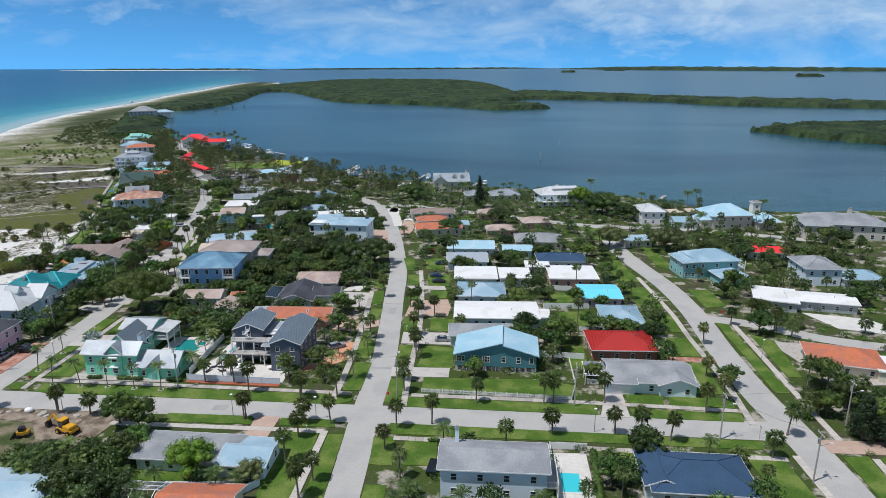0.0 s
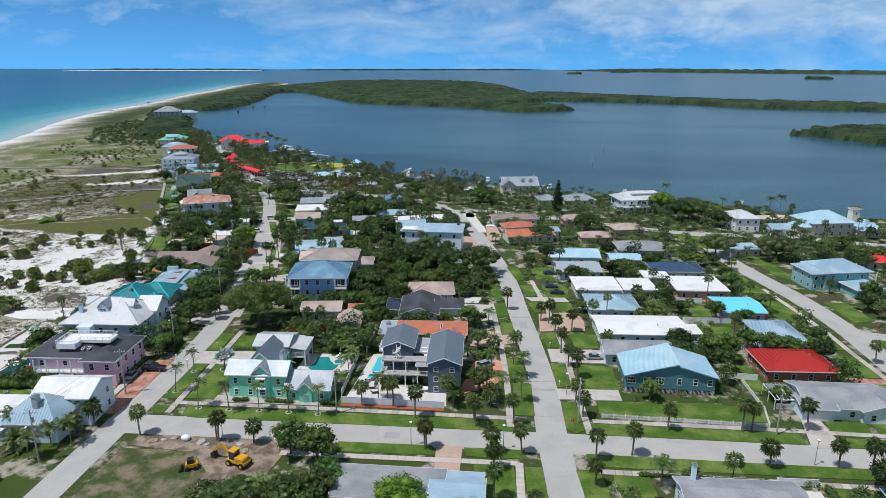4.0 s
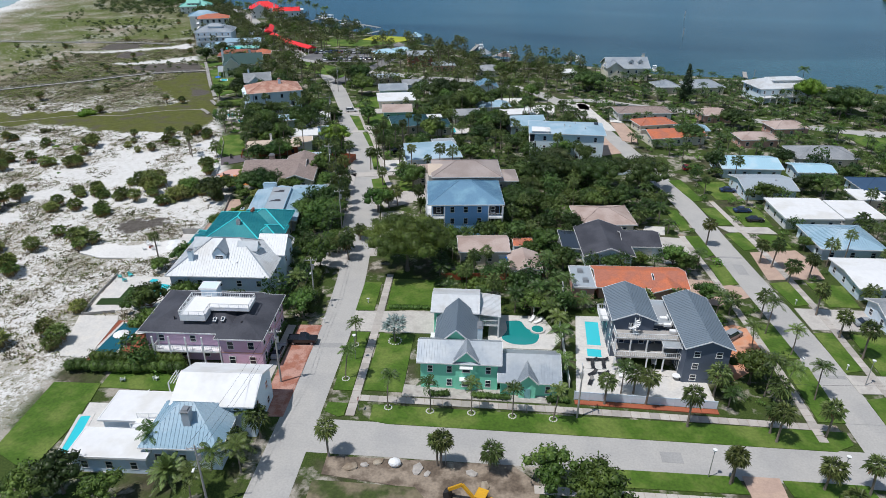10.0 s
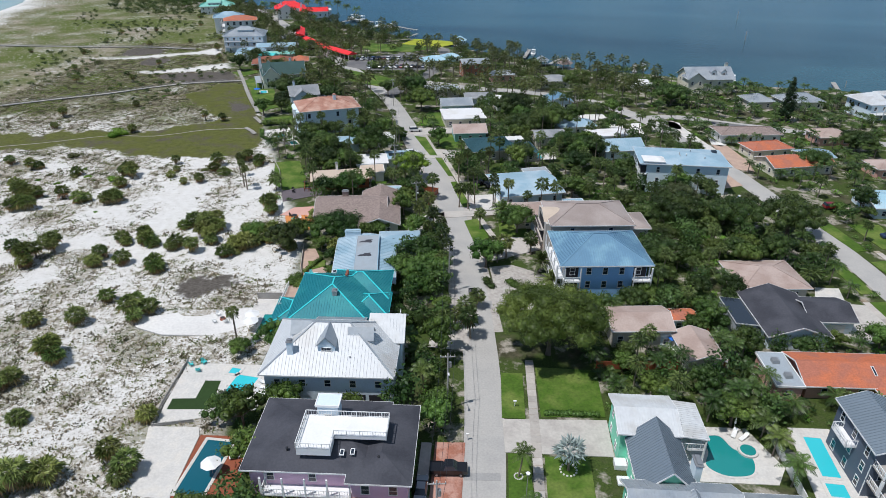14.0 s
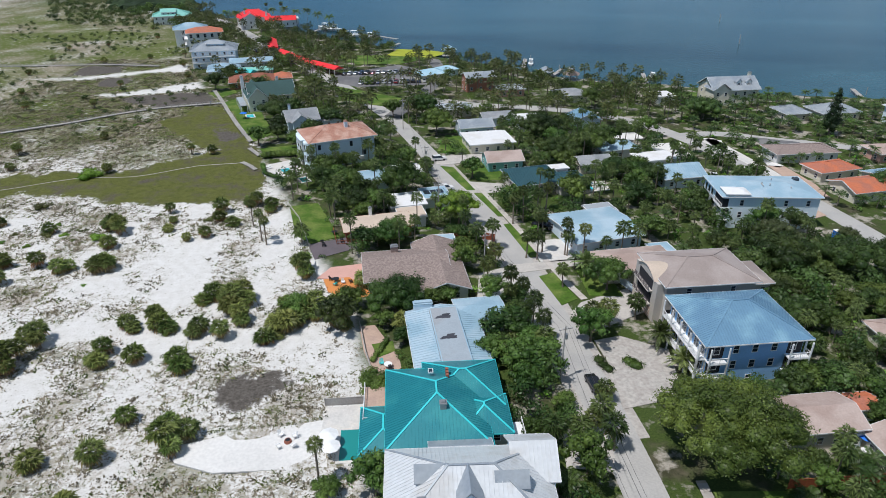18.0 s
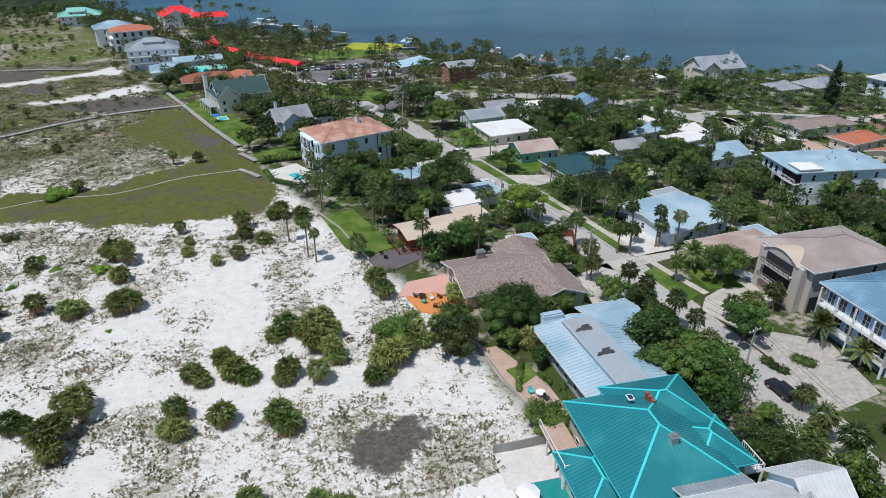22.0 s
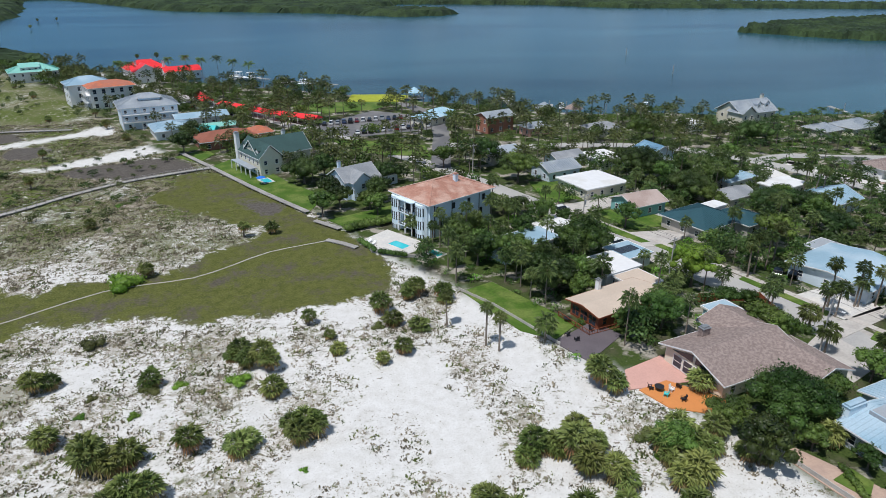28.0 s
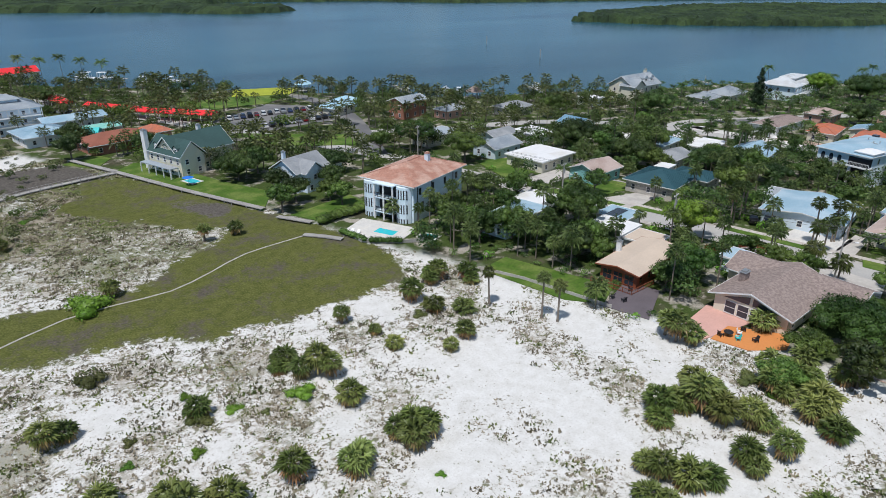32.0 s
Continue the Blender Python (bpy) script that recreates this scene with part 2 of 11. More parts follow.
M = {
    "asphalt": mat("old_asphalt", (0.43, 0.415, 0.39), 0.9, var=0.16, coarse=0.12, fine=3.0, second=(0.36, 0.35, 0.335), amount=0.4),
    "asphalt_patch": mat("patched_asphalt", (0.33, 0.325, 0.315), 0.9, var=0.16, coarse=0.2, fine=3.0),
    "asphalt_dark": mat("dark_asphalt", (0.14, 0.14, 0.145), 0.9, coarse=0.1, fine=3.0, second=(0.19, 0.185, 0.18)),
    "concrete": mat("concrete", (0.50, 0.47, 0.43), 0.85, coarse=0.3, fine=2.5, second=(0.40, 0.37, 0.34), amount=0.35),
    "white_stone": mat("pale_stone", (0.60, 0.58, 0.545), 0.85, coarse=0.4, fine=3, second=(0.6, 0.57, 0.52), amount=0.3),
    "shell": mat("shell_gravel", (0.47, 0.44, 0.40), 0.95, var=0.3, coarse=0.6, fine=1.6, second=(0.36, 0.33, 0.30), bump=0.5),
    "brick_red": mat("red_brick", (0.36, 0.15, 0.10), 0.85, var=0.25, coarse=0.5, fine=4, second=(0.42, 0.24, 0.19), amount=0.5),
    "paver": mat("tan_paver", (0.50, 0.36, 0.28), 0.85, coarse=0.4, fine=4, second=(0.42, 0.30, 0.24)),
    "paver_orange": mat("orange_paver", (0.62, 0.27, 0.14), 0.85, coarse=0.4, fine=4, second=(0.55, 0.30, 0.2)),
    "grass": mat("lawn_grass", (0.064, 0.130, 0.010), 0.9, var=0.4, coarse=0.18, fine=2.2, second=(0.115, 0.16, 0.03), amount=0.4, bump=0.6),
    "turf": mat("artificial_turf", (0.022, 0.050, 0.010), 0.9, var=0.2, coarse=0.3, fine=3.0, bump=0.4),
    "weeds": mat("weedy_grass", (0.055, 0.078, 0.018), 0.9, var=0.45, coarse=0.25, fine=1.8, second=(0.16, 0.135, 0.085), amount=0.5, bump=0.6),
    "lime": mat("lime_groundcover", (0.33, 0.36, 0.03), 0.9, var=0.3, coarse=0.12, fine=2.2, bump=0.5),
    "soil": mat("sandy_soil", (0.27, 0.21, 0.15), 0.95, var=0.3, coarse=0.4, fine=2.5, second=(0.36, 0.31, 0.24), bump=0.6),
    "sand": mat("white_sand", (0.68, 0.665, 0.635), 0.95, var=0.14, coarse=0.1, fine=2.0, bump=0.3),
    "dark_soil": mat("churned_dark_soil", (0.15, 0.115, 0.085), 0.95, var=0.4, coarse=0.35, fine=2.5, second=(0.26, 0.21, 0.16), bump=0.7),
    "red_mulch": mat("red_mulch", (0.34, 0.10, 0.05), 0.95, var=0.3, fine=5, bump=0.6),
    "pool": glass_mat("pool_water", (0.05, 0.55, 0.62), 0.06),
    "pool_deep": glass_mat("deep_pool_water", (0.010, 0.105, 0.145), 0.06),
    "pool_green": glass_mat("green_pool_water", (0.02, 0.25, 0.24), 0.06),
    "glass": glass_mat("window_glass", (0.025, 0.035, 0.05), 0.12),
    "glass_pale": glass_mat("blind_behind_glass", (0.22, 0.24, 0.25), 0.15),
    "white": mat("white_paint", (0.80, 0.80, 0.79), 0.5, var=0.06, coarse=0.4, fine=3),
    "cream": mat("cream_stucco", (0.70, 0.66, 0.54), 0.8, var=0.08),
    "beige": mat("beige_stucco", (0.58, 0.54, 0.47), 0.8, var=0.08),
    "tan_wall": mat("grey_stucco", (0.50, 0.465, 0.42), 0.85, var=0.1),
    "pale_blue": mat("pale_blue_siding", (0.66, 0.76, 0.84), 0.65, var=0.07),
    "ice_white": mat("cool_white_stucco", (0.70, 0.81, 0.87), 0.75, var=0.06),
    "blue": mat("mid_blue_siding", (0.27, 0.50, 0.80), 0.6, var=0.08),
    "slate": mat("slate_blue_siding", (0.095, 0.12, 0.165), 0.6, var=0.1),
    "teal": mat("teal_siding", (0.085, 0.23, 0.27), 0.6, var=0.08),
    "teal_pale": mat("sea_green_siding", (0.22, 0.46, 0.46), 0.6, var=0.08),
    "mint": mat("mint_green_siding", (0.24, 0.70, 0.50), 0.6, var=0.07),
    "pink": mat("pink_siding", (0.70, 0.48, 0.62), 0.65, var=0.07),
    "salmon": mat("salmon_stucco", (0.62, 0.36, 0.30), 0.7, var=0.1),
    "grey_wall": mat("grey_siding", (0.42, 0.45, 0.48), 0.65, var=0.08),
    "brick_wall": mat("brick_wall", (0.36, 0.16, 0.11), 0.8, var=0.2, fine=5),
    "wood_red": mat("red_brown_boards", (0.26, 0.075, 0.035), 0.6, var=0.2),
    "wood_grey": mat("weathered_boards", (0.42, 0.40, 0.37), 0.85, var=0.2, fine=5, second=(0.33, 0.31, 0.29)),
    "wood_dark": mat("dark_deck_boards", (0.13, 0.11, 0.12), 0.7, var=0.2, fine=5),
    "metal_white": mat("white_metal_roof", (0.60, 0.62, 0.63), 0.42, var=0.10, coarse=0.2, fine=1.5, second=(0.50, 0.50, 0.49), amount=0.3, spec=0.4),
    "metal_grey": mat("galvalume_roof", (0.32, 0.36, 0.40), 0.42, 0.2, var=0.14, coarse=0.2, fine=1.5, second=(0.38, 0.41, 0.43), spec=0.4),
    "metal_slate": mat("slate_metal_roof", (0.20, 0.245, 0.285), 0.4, 0.2, var=0.1, coarse=0.2),
    "metal_blue": mat("blue_metal_roof", (0.155, 0.29, 0.41), 0.4, 0.1, var=0.12, coarse=0.2, second=(0.22, 0.38, 0.48), amount=0.3),
    "metal_sky": mat("sky_blue_metal_roof", (0.41, 0.62, 0.72), 0.4, 0.1, var=0.1, coarse=0.2, second=(0.48, 0.64, 0.71), amount=0.35),
    "metal_ice": mat("pale_blue_roof", (0.29, 0.43, 0.52), 0.55, 0.0, var=0.16, coarse=0.15, second=(0.37, 0.48, 0.55), amount=0.4),
    "metal_teal": mat("teal_metal_roof", (0.022, 0.215, 0.25), 0.35, 0.1, var=0.14, coarse=0.2, second=(0.035, 0.25, 0.27), amount=0.3),
    "metal_mint": mat("mint_metal_roof", (0.25, 0.55, 0.47), 0.4, 0.0, var=0.1),
    "cyan_trim": mat("cyan_trim", (0.06, 0.60, 0.63), 0.4, var=0.06),
    "aqua": mat("aqua_roof_coat", (0.16, 0.66, 0.80), 0.5, var=0.08, coarse=0.2),
    "white_roof": mat("white_roof_coat", (0.74, 0.74, 0.735), 0.6, var=0.07, coarse=0.15, fine=1.0, second=(0.64, 0.63, 0.60), amount=0.3),
    "grey_roof": mat("grey_membrane_roof", (0.34, 0.39, 0.43), 0.7, var=0.14, coarse=0.15, second=(0.31, 0.33, 0.35), amount=0.3),
    "shingle_grey": mat("grey_shingles", (0.25, 0.265, 0.28), 0.9, var=0.25, coarse=0.2, fine=3.5, second=(0.29, 0.30, 0.31), bump=0.5),
    "shingle_black": mat("charcoal_shingles", (0.048, 0.050, 0.062), 0.9, var=0.22, coarse=0.2, fine=3.5, second=(0.065, 0.067, 0.08), bump=0.5),
    "shingle_blue": mat("blue_shingles", (0.035, 0.075, 0.14), 0.9, var=0.2, fine=3.5, bump=0.5),
    "shingle_brown": mat("brown_shingles", (0.24, 0.185, 0.165), 0.9, var=0.25, coarse=2.2, fine=6.0, second=(0.29, 0.23, 0.205), bump=0.6),
    "shingle_tan": mat("tan_tile_roof", (0.38, 0.285, 0.245), 0.85, var=0.16, coarse=0.2, fine=3.5, second=(0.43, 0.34, 0.30), bump=0.4),
    "roof_taupe": mat("taupe_tile_roof", (0.315, 0.26, 0.235), 0.85, var=0.14, coarse=0.15, fine=3.5, second=(0.36, 0.305, 0.28), bump=0.4),
    "roof_beige": mat("beige_roof_coat", (0.55, 0.45, 0.36), 0.85, var=0.14, coarse=0.2),
    "shingle_green": mat("dark_green_roof", (0.04, 0.085, 0.08), 0.8, var=0.2, fine=3.5, bump=0.4),
    "teal_dark": mat("dark_teal_roof", (0.025, 0.08, 0.10), 0.7, var=0.2, fine=3.0),
    "tile_orange": mat("orange_clay_tile", (0.56, 0.17, 0.08), 0.8, var=0.3, coarse=0.25, fine=3.5, second=(0.38, 0.14, 0.09), bump=0.6),
    "tile_pink": mat("weathered_clay_tile", (0.42, 0.21, 0.15), 0.85, var=0.35, coarse=0.35, fine=3.0, second=(0.46, 0.29, 0.225), bump=0.6),
    "red_roof": mat("red_metal_roof", (0.40, 0.028, 0.022), 0.5, var=0.12, coarse=0.2),
    "red_bright": mat("bright_red_roof", (0.80, 0.035, 0.04), 0.5, var=0.1, coarse=0.2),
    "brown_roof": mat("brown_tile_roof", (0.27, 0.10, 0.065), 0.85, var=0.25),
    "black": mat("black_metal", (0.025, 0.025, 0.028), 0.4, var=0.1),
    # near-black that puts the shade inside openings into the colour
    "dark": mat("painted_shade", (0.03, 0.03, 0.035), 0.9, var=0.1),
    "bark": mat("palm_bark", (0.21, 0.175, 0.14), 0.95, var=0.3, fine=6, bump=0.8),
    "bark_tree": mat("tree_bark", (0.15, 0.12, 0.095), 0.95, var=0.3, fine=6, bump=0.8),
    "frond": leaf_mat("palm_frond", (0.062, 0.096, 0.026), (0.120, 0.156, 0.048)),
    "frond_dune": leaf_mat("dune_palm_frond", (0.089, 0.132, 0.031), (0.185, 0.225, 0.066)),
    "frond_feather": leaf_mat("feather_frond", (0.050, 0.094, 0.021), (0.098, 0.152, 0.037)),
    "frond_silver": leaf_mat("silver_frond", (0.22, 0.28, 0.27), (0.28, 0.33, 0.32)),
    "frond_dead": leaf_mat("dead_frond", (0.21, 0.135, 0.06), (0.27, 0.20, 0.11)),
    "frond_amber": leaf_mat("yellowing_frond", (0.310, 0.196, 0.081), (0.242, 0.198, 0.083)),
    "leaf": leaf_mat("broad_leaf", (0.045, 0.090, 0.017), (0.090, 0.149, 0.031)),
    "leaf_oak": leaf_mat("oak_leaf", (0.051, 0.086, 0.016), (0.095, 0.138, 0.028)),
    "leaf_dark": leaf_mat("dark_leaf", (0.028, 0.056, 0.013), (0.060, 0.096, 0.024)),
    "leaf_bright": leaf_mat("bright_leaf", (0.10, 0.22, 0.022), (0.13, 0.24, 0.03)),
    "leaf_olive": leaf_mat("olive_leaf", (0.072, 0.098, 0.030), (0.104, 0.123, 0.048)),
    "needle": leaf_mat("dark_needles", (0.016, 0.032, 0.013), (0.025, 0.045, 0.016)),
    "mangrove": mat("mangrove_canopy", (0.015, 0.034, 0.011), 0.9, var=0.6, coarse=0.03, fine=0.35, second=(0.026, 0.048, 0.014), bump=0.0),
    "tuft": leaf_mat("dune_scrub", (0.144, 0.126, 0.083), (0.255, 0.221, 0.162)),
    "tuft_green": leaf_mat("green_scrub", (0.075, 0.101, 0.026), (0.136, 0.153, 0.051)),
    "car_black": glass_mat("black_car_paint", (0.012, 0.012, 0.014), 0.15),
    "car_white": glass_mat("white_car_paint", (0.72, 0.72, 0.72), 0.25),
    "car_red": glass_mat("dark_red_car_paint", (0.20, 0.012, 0.02), 0.2),
    "car_blue": glass_mat("blue_car_paint", (0.03, 0.05, 0.12), 0.2),
    "car_grey": glass_mat("silver_car_paint", (0.30, 0.32, 0.34), 0.25),
    "rubber": mat("tyre_rubber", (0.02, 0.02, 0.02), 0.8, var=0.1),
    "yellow": mat("yellow_machine_paint", (0.62, 0.33, 0.02), 0.5, var=0.15),
    "orange_cloth": mat("orange_deck", (0.62, 0.24, 0.07), 0.8, var=0.08),
    "blue_cloth": mat("blue_cloth", (0.02, 0.16, 0.62), 0.7, var=0.08),
    "turquoise": mat("turquoise_paint", (0.08, 0.55, 0.55), 0.5, var=0.06),
    "sign_red": mat("sign_red", (0.6, 0.02, 0.025), 0.4, var=0.03),
    "steel": mat("galvanised_steel", (0.38, 0.39, 0.40), 0.4, 0.6, var=0.08),
}

# ---- building blocks ----
def mesh_of(name, verts, faces, mats=(), idx=None):
    """A mesh from arrays; faces all of one length when given as an array."""
    me = bpy.data.meshes.new(name)
    me.from_pydata([tuple(v) for v in verts], [], [tuple(int(i) for i in f) for f in faces])
    for m in mats:
        me.materials.append(m)
    if idx is not None:
        me.polygons.foreach_set("material_index", np.asarray(idx, dtype=np.int32))
    me.update()
    return me


def part(name, data, material, parent, label="", m=None):
    """Links a bmesh or a mesh as one object under a thing or a part."""
    if isinstance(data, bmesh.types.BMesh):
        me = bpy.data.meshes.new(name)
        data.to_mesh(me)
        data.free()
    else:
        me = data
    if material is not None and not me.materials:
        me.materials.append(material)
    ob = new(name, me)
    ob.parent = parent
    if m is not None:
        ob.matrix_basis = m
    if label:
        ob["label"] = label
    return ob


def thing(name, x, y, z=0.0, yaw=0.0, label="", category="", group="", scale=1.0):
    ob = new(name)
    ob.empty_display_size = 0.3
    ob.matrix_basis = pose(x, y, z, 0, 0, yaw) @ Matrix.Scale(scale, 4)
    return tagged(ob, label, category, group)


def box(bm, x0, x1, y0, y1, z0, z1):
    v = [bm.verts.new(p) for p in ((x0, y0, z0), (x1, y0, z0), (x1, y1, z0), (x0, y1, z0), (x0, y0, z1), (x1, y0, z1), (x1, y1, z1), (x0, y1, z1))]
    for f in ((3, 2, 1, 0), (4, 5, 6, 7), (0, 1, 5, 4), (1, 2, 6, 5), (2, 3, 7, 6), (3, 0, 4, 7)):
        bm.faces.new([v[i] for i in f])
    return bm


def boxes(*bs):
    bm = bmesh.new()
    for b in bs:
        box(bm, *b)
    return bm


def beam(bm, a, b, w, h=None):
    """A square bar from a to b."""
    a, b = Vector(a), Vector(b)
    d = b - a
    if d.length < 1e-4:
        return
    q = d.to_track_quat("X", "Z").to_matrix()
    h = h or w
    vs = []
    for e in (a, b):
        for sy, sz in ((-1, -1), (1, -1), (1, 1), (-1, 1)):
            vs.append(bm.verts.new(e + q @ Vector((0, sy * w / 2, sz * h / 2))))
    for f in ((3, 2, 1, 0), (4, 5, 6, 7), (0, 1, 5, 4), (1, 2, 6, 5), (2, 3, 7, 6), (3, 0, 4, 7)):
        bm.faces.new([vs[i] for i in f])


def tube(bm, pts, radii, sides=7):
    """A tapering round limb through pts."""
    rings = []
    for i, (p, r) in enumerate(zip(pts, radii)):
        p = Vector(p)
        d = Vector(pts[min(i + 1, len(pts) - 1)]) - Vector(pts[max(i - 1, 0)])
        q = d.to_track_quat("Z", "X").to_matrix()
        rings.append([bm.verts.new(p + q @ Vector((math.cos(k * 2 * math.pi / sides) * r, math.sin(k * 2 * math.pi / sides) * r, 0))) for k in range(sides)])
    for a, b in zip(rings, rings[1:]):
        for k in range(sides):
            bm.faces.new((a[k], a[(k + 1) % sides], b[(k + 1) % sides], b[k]))
    bm.faces.new(rings[-1])
    return bm


def cyl(bm, x, y, z0, z1, r, sides=12, r1=None):
    return tube(bm, [(x, y, z0), (x, y, z1)], [r, r if r1 is None else r1], sides)


def smooth_line(pts, step=4.0):
    """A Catmull-Rom line through pts, sampled about every step metres."""
    p = [np.array(q, float) for q in pts]
    p = [2 * p[0] - p[1]] + p + [2 * p[-1] - p[-2]]
    out = []
    for i in range(1, len(p) - 2):
        n = max(1, int(np.linalg.norm(p[i + 1] - p[i]) / step))
        for k in range(n):
            t = k / n
            out.append(0.5 * (2 * p[i] + (p[i + 1] - p[i - 1]) * t + (2 * p[i - 1] - 5 * p[i] + 4 * p[i + 1] - p[i + 2]) * t * t + (3 * p[i] - p[i - 1] - 3 * p[i + 1] + p[i + 2]) * t ** 3))
    out.append(p[-2])
    return out


FOOT = []


def strip(name, pts, width, z, material, label="", category="", offset=0.0, thick=0.25, step=4.0):
    """A slab of the ground that follows a line: roads, pavements, verges."""
    line = smooth_line(pts, step)
    bm = bmesh.new()
    rows = []
    for i, p in enumerate(line):
        d = line[min(i + 1, len(line) - 1)] - line[max(i - 1, 0)]
        n = np.array([-d[1], d[0]]) / max(np.linalg.norm(d), 1e-6)
        a, b = p + n * (offset + width / 2), p + n * (offset - width / 2)
        rows.append([bm.verts.new((a[0], a[1], z - thick)), bm.verts.new((a[0], a[1], z)), bm.verts.new((b[0], b[1], z)), bm.verts.new((b[0], b[1], z - thick))])
    for r, s in zip(rows, rows[1:]):
        for k in range(3):
            bm.faces.new((r[k], r[k + 1], s[k + 1], s[k]))
    bm.faces.new(rows[0][::-1])
    bm.faces.new(rows[-1])
    bmesh.ops.recalc_face_normals(bm, faces=bm.faces)
    FOOT.append([tuple(r[1].co.xy) for r in rows] + [tuple(r[2].co.xy) for r in rows[::-1]])
    ob = part(name, bm, material, None)
    return tagged(ob, label, category, kind="structure")


def slab(name, pts, z, material, label="", category="", thick=0.25, kind="structure", rounded=0.0):
    """A flat piece of ground with a given outline."""
    bm = bmesh.new()
    pts = [np.array(p, float) for p in pts]
    if rounded:
        pts = smooth_line(pts + [pts[0]], rounded)[:-1]
    area = sum(a[0] * b[1] - b[0] * a[1] for a, b in zip(pts, pts[1:] + pts[:1]))
    if area < 0:
        pts = pts[::-1]
    FOOT.append([tuple(p) for p in pts])
    top = [bm.verts.new((p[0], p[1], z)) for p in pts]
    low = [bm.verts.new((p[0], p[1], z - thick)) for p in pts]
    bm.faces.new(top)
    n = len(top)
    for i in range(n):
        bm.faces.new((low[i], low[(i + 1) % n], top[(i + 1) % n], top[i]))
    ob = part(name, bm, material, None)
    return tagged(ob, label, category, kind=kind)


def rect(x, y, w, d, yaw=0.0):
    c, s = math.cos(radians(yaw)), math.sin(radians(yaw))
    return [(x + c * a - s * b, y + s * a + c * b) for a, b in ((-w / 2, -d / 2), (w / 2, -d / 2), (w / 2, d / 2), (-w / 2, d / 2))]


# ---- houses ----
WINDOW_CACHE = {}


def window_meshes(w, h, frame, pane, bars, one=False):
    """Frame and pane of a window; one: both in a single connected mesh."""
    key = (round(w, 2), round(h, 2), frame, pane, bars, one)
    if key not in WINDOW_CACHE:
        xs = [-w / 2 - 0.05, -w / 2, -w / 2 + 0.09]
        for k in range(1, bars):
            xs += [-w / 2 + w * k / bars - 0.03, -w / 2 + w * k / bars + 0.03]
        xs += [w / 2 - 0.09, w / 2, w / 2 + 0.05]
        zs = [-0.08, 0.05] + ([h / 2 - 0.03, h / 2 + 0.03] if bars else []) + [h - 0.09, h]
        n, m = len(xs) - 1, len(zs) - 1

        def solid(i, j):
            if j == 0:
                return True
            if i in (0, n - 1):
                return None
            return i in (1, n - 2) or j == m - 1 or i % 2 == 1 or (bars > 0 and j == 2)
        bm = bmesh.new()
        at = {}

        def v(i, j, y):
            if (i, j, y) not in at:
                at[i, j, y] = bm.verts.new((xs[i], y, zs[j]))
            return at[i, j, y]
        for i in range(n):
            for j in range(m):
                s = solid(i, j)
                if s is None or (not s and not one):
                    continue
                y = -0.07 if s else -0.03
                f = bm.faces.new((v(i, j, y), v(i + 1, j, y), v(i + 1, j + 1, y), v(i, j + 1, y)))
                f.material_index = 0 if s else 1
                if not s:
                    continue
                for di, dj, p, q in ((-1, 0, (i, j + 1), (i, j)), (1, 0, (i + 1, j), (i + 1, j + 1)), (0, -1, (i, j), (i + 1, j)), (0, 1, (i + 1, j + 1), (i, j + 1))):
                    inside = 0 <= i + di < n and 0 <= j + dj < m
                    nb = solid(i + di, j + dj) if inside else None
                    if nb:
                        continue
                    z = -0.03 if nb is False and one else 0.0
                    bm.faces.new((v(*p, y), v(*q, y), v(*q, z), v(*p, z))[::-1])
        f = bpy.data.meshes.new("window_frame")
        bm.to_mesh(f)
        bm.free()
        f.materials.append(M[frame])
        f.materials.append(M[pane])
        bm = boxes((-w / 2 + 0.08, w / 2 - 0.08, -0.03, 0.0, 0.04, h - 0.08))
        p = bpy.data.meshes.new("pane")
        bm.to_mesh(p)
        bm.free()
        p.materials.append(M[pane])
        WINDOW_CACHE[key] = (f, p)
    return WINDOW_CACHE[key]


def window(root, m, w=1.1, h=1.5, frame="white", pane="glass", bars=1, name="window"):
    top = root
    while top.parent:
        top = top.parent
    far = top.matrix_basis.translation.y > 285
    f, p = window_meshes(w, h, frame, pane, bars, far)
    ob = part(name, f, None, root, m=m)
    if not far:
        part("pane", p, None, ob)
    return ob


SIDES = {"S": (0, lambda w, d: (0, -d / 2)), "E": (90, lambda w, d: (w / 2, 0)), "N": (180, lambda w, d: (0, d / 2)), "W": (270, lambda w, d: (-w / 2, 0))}


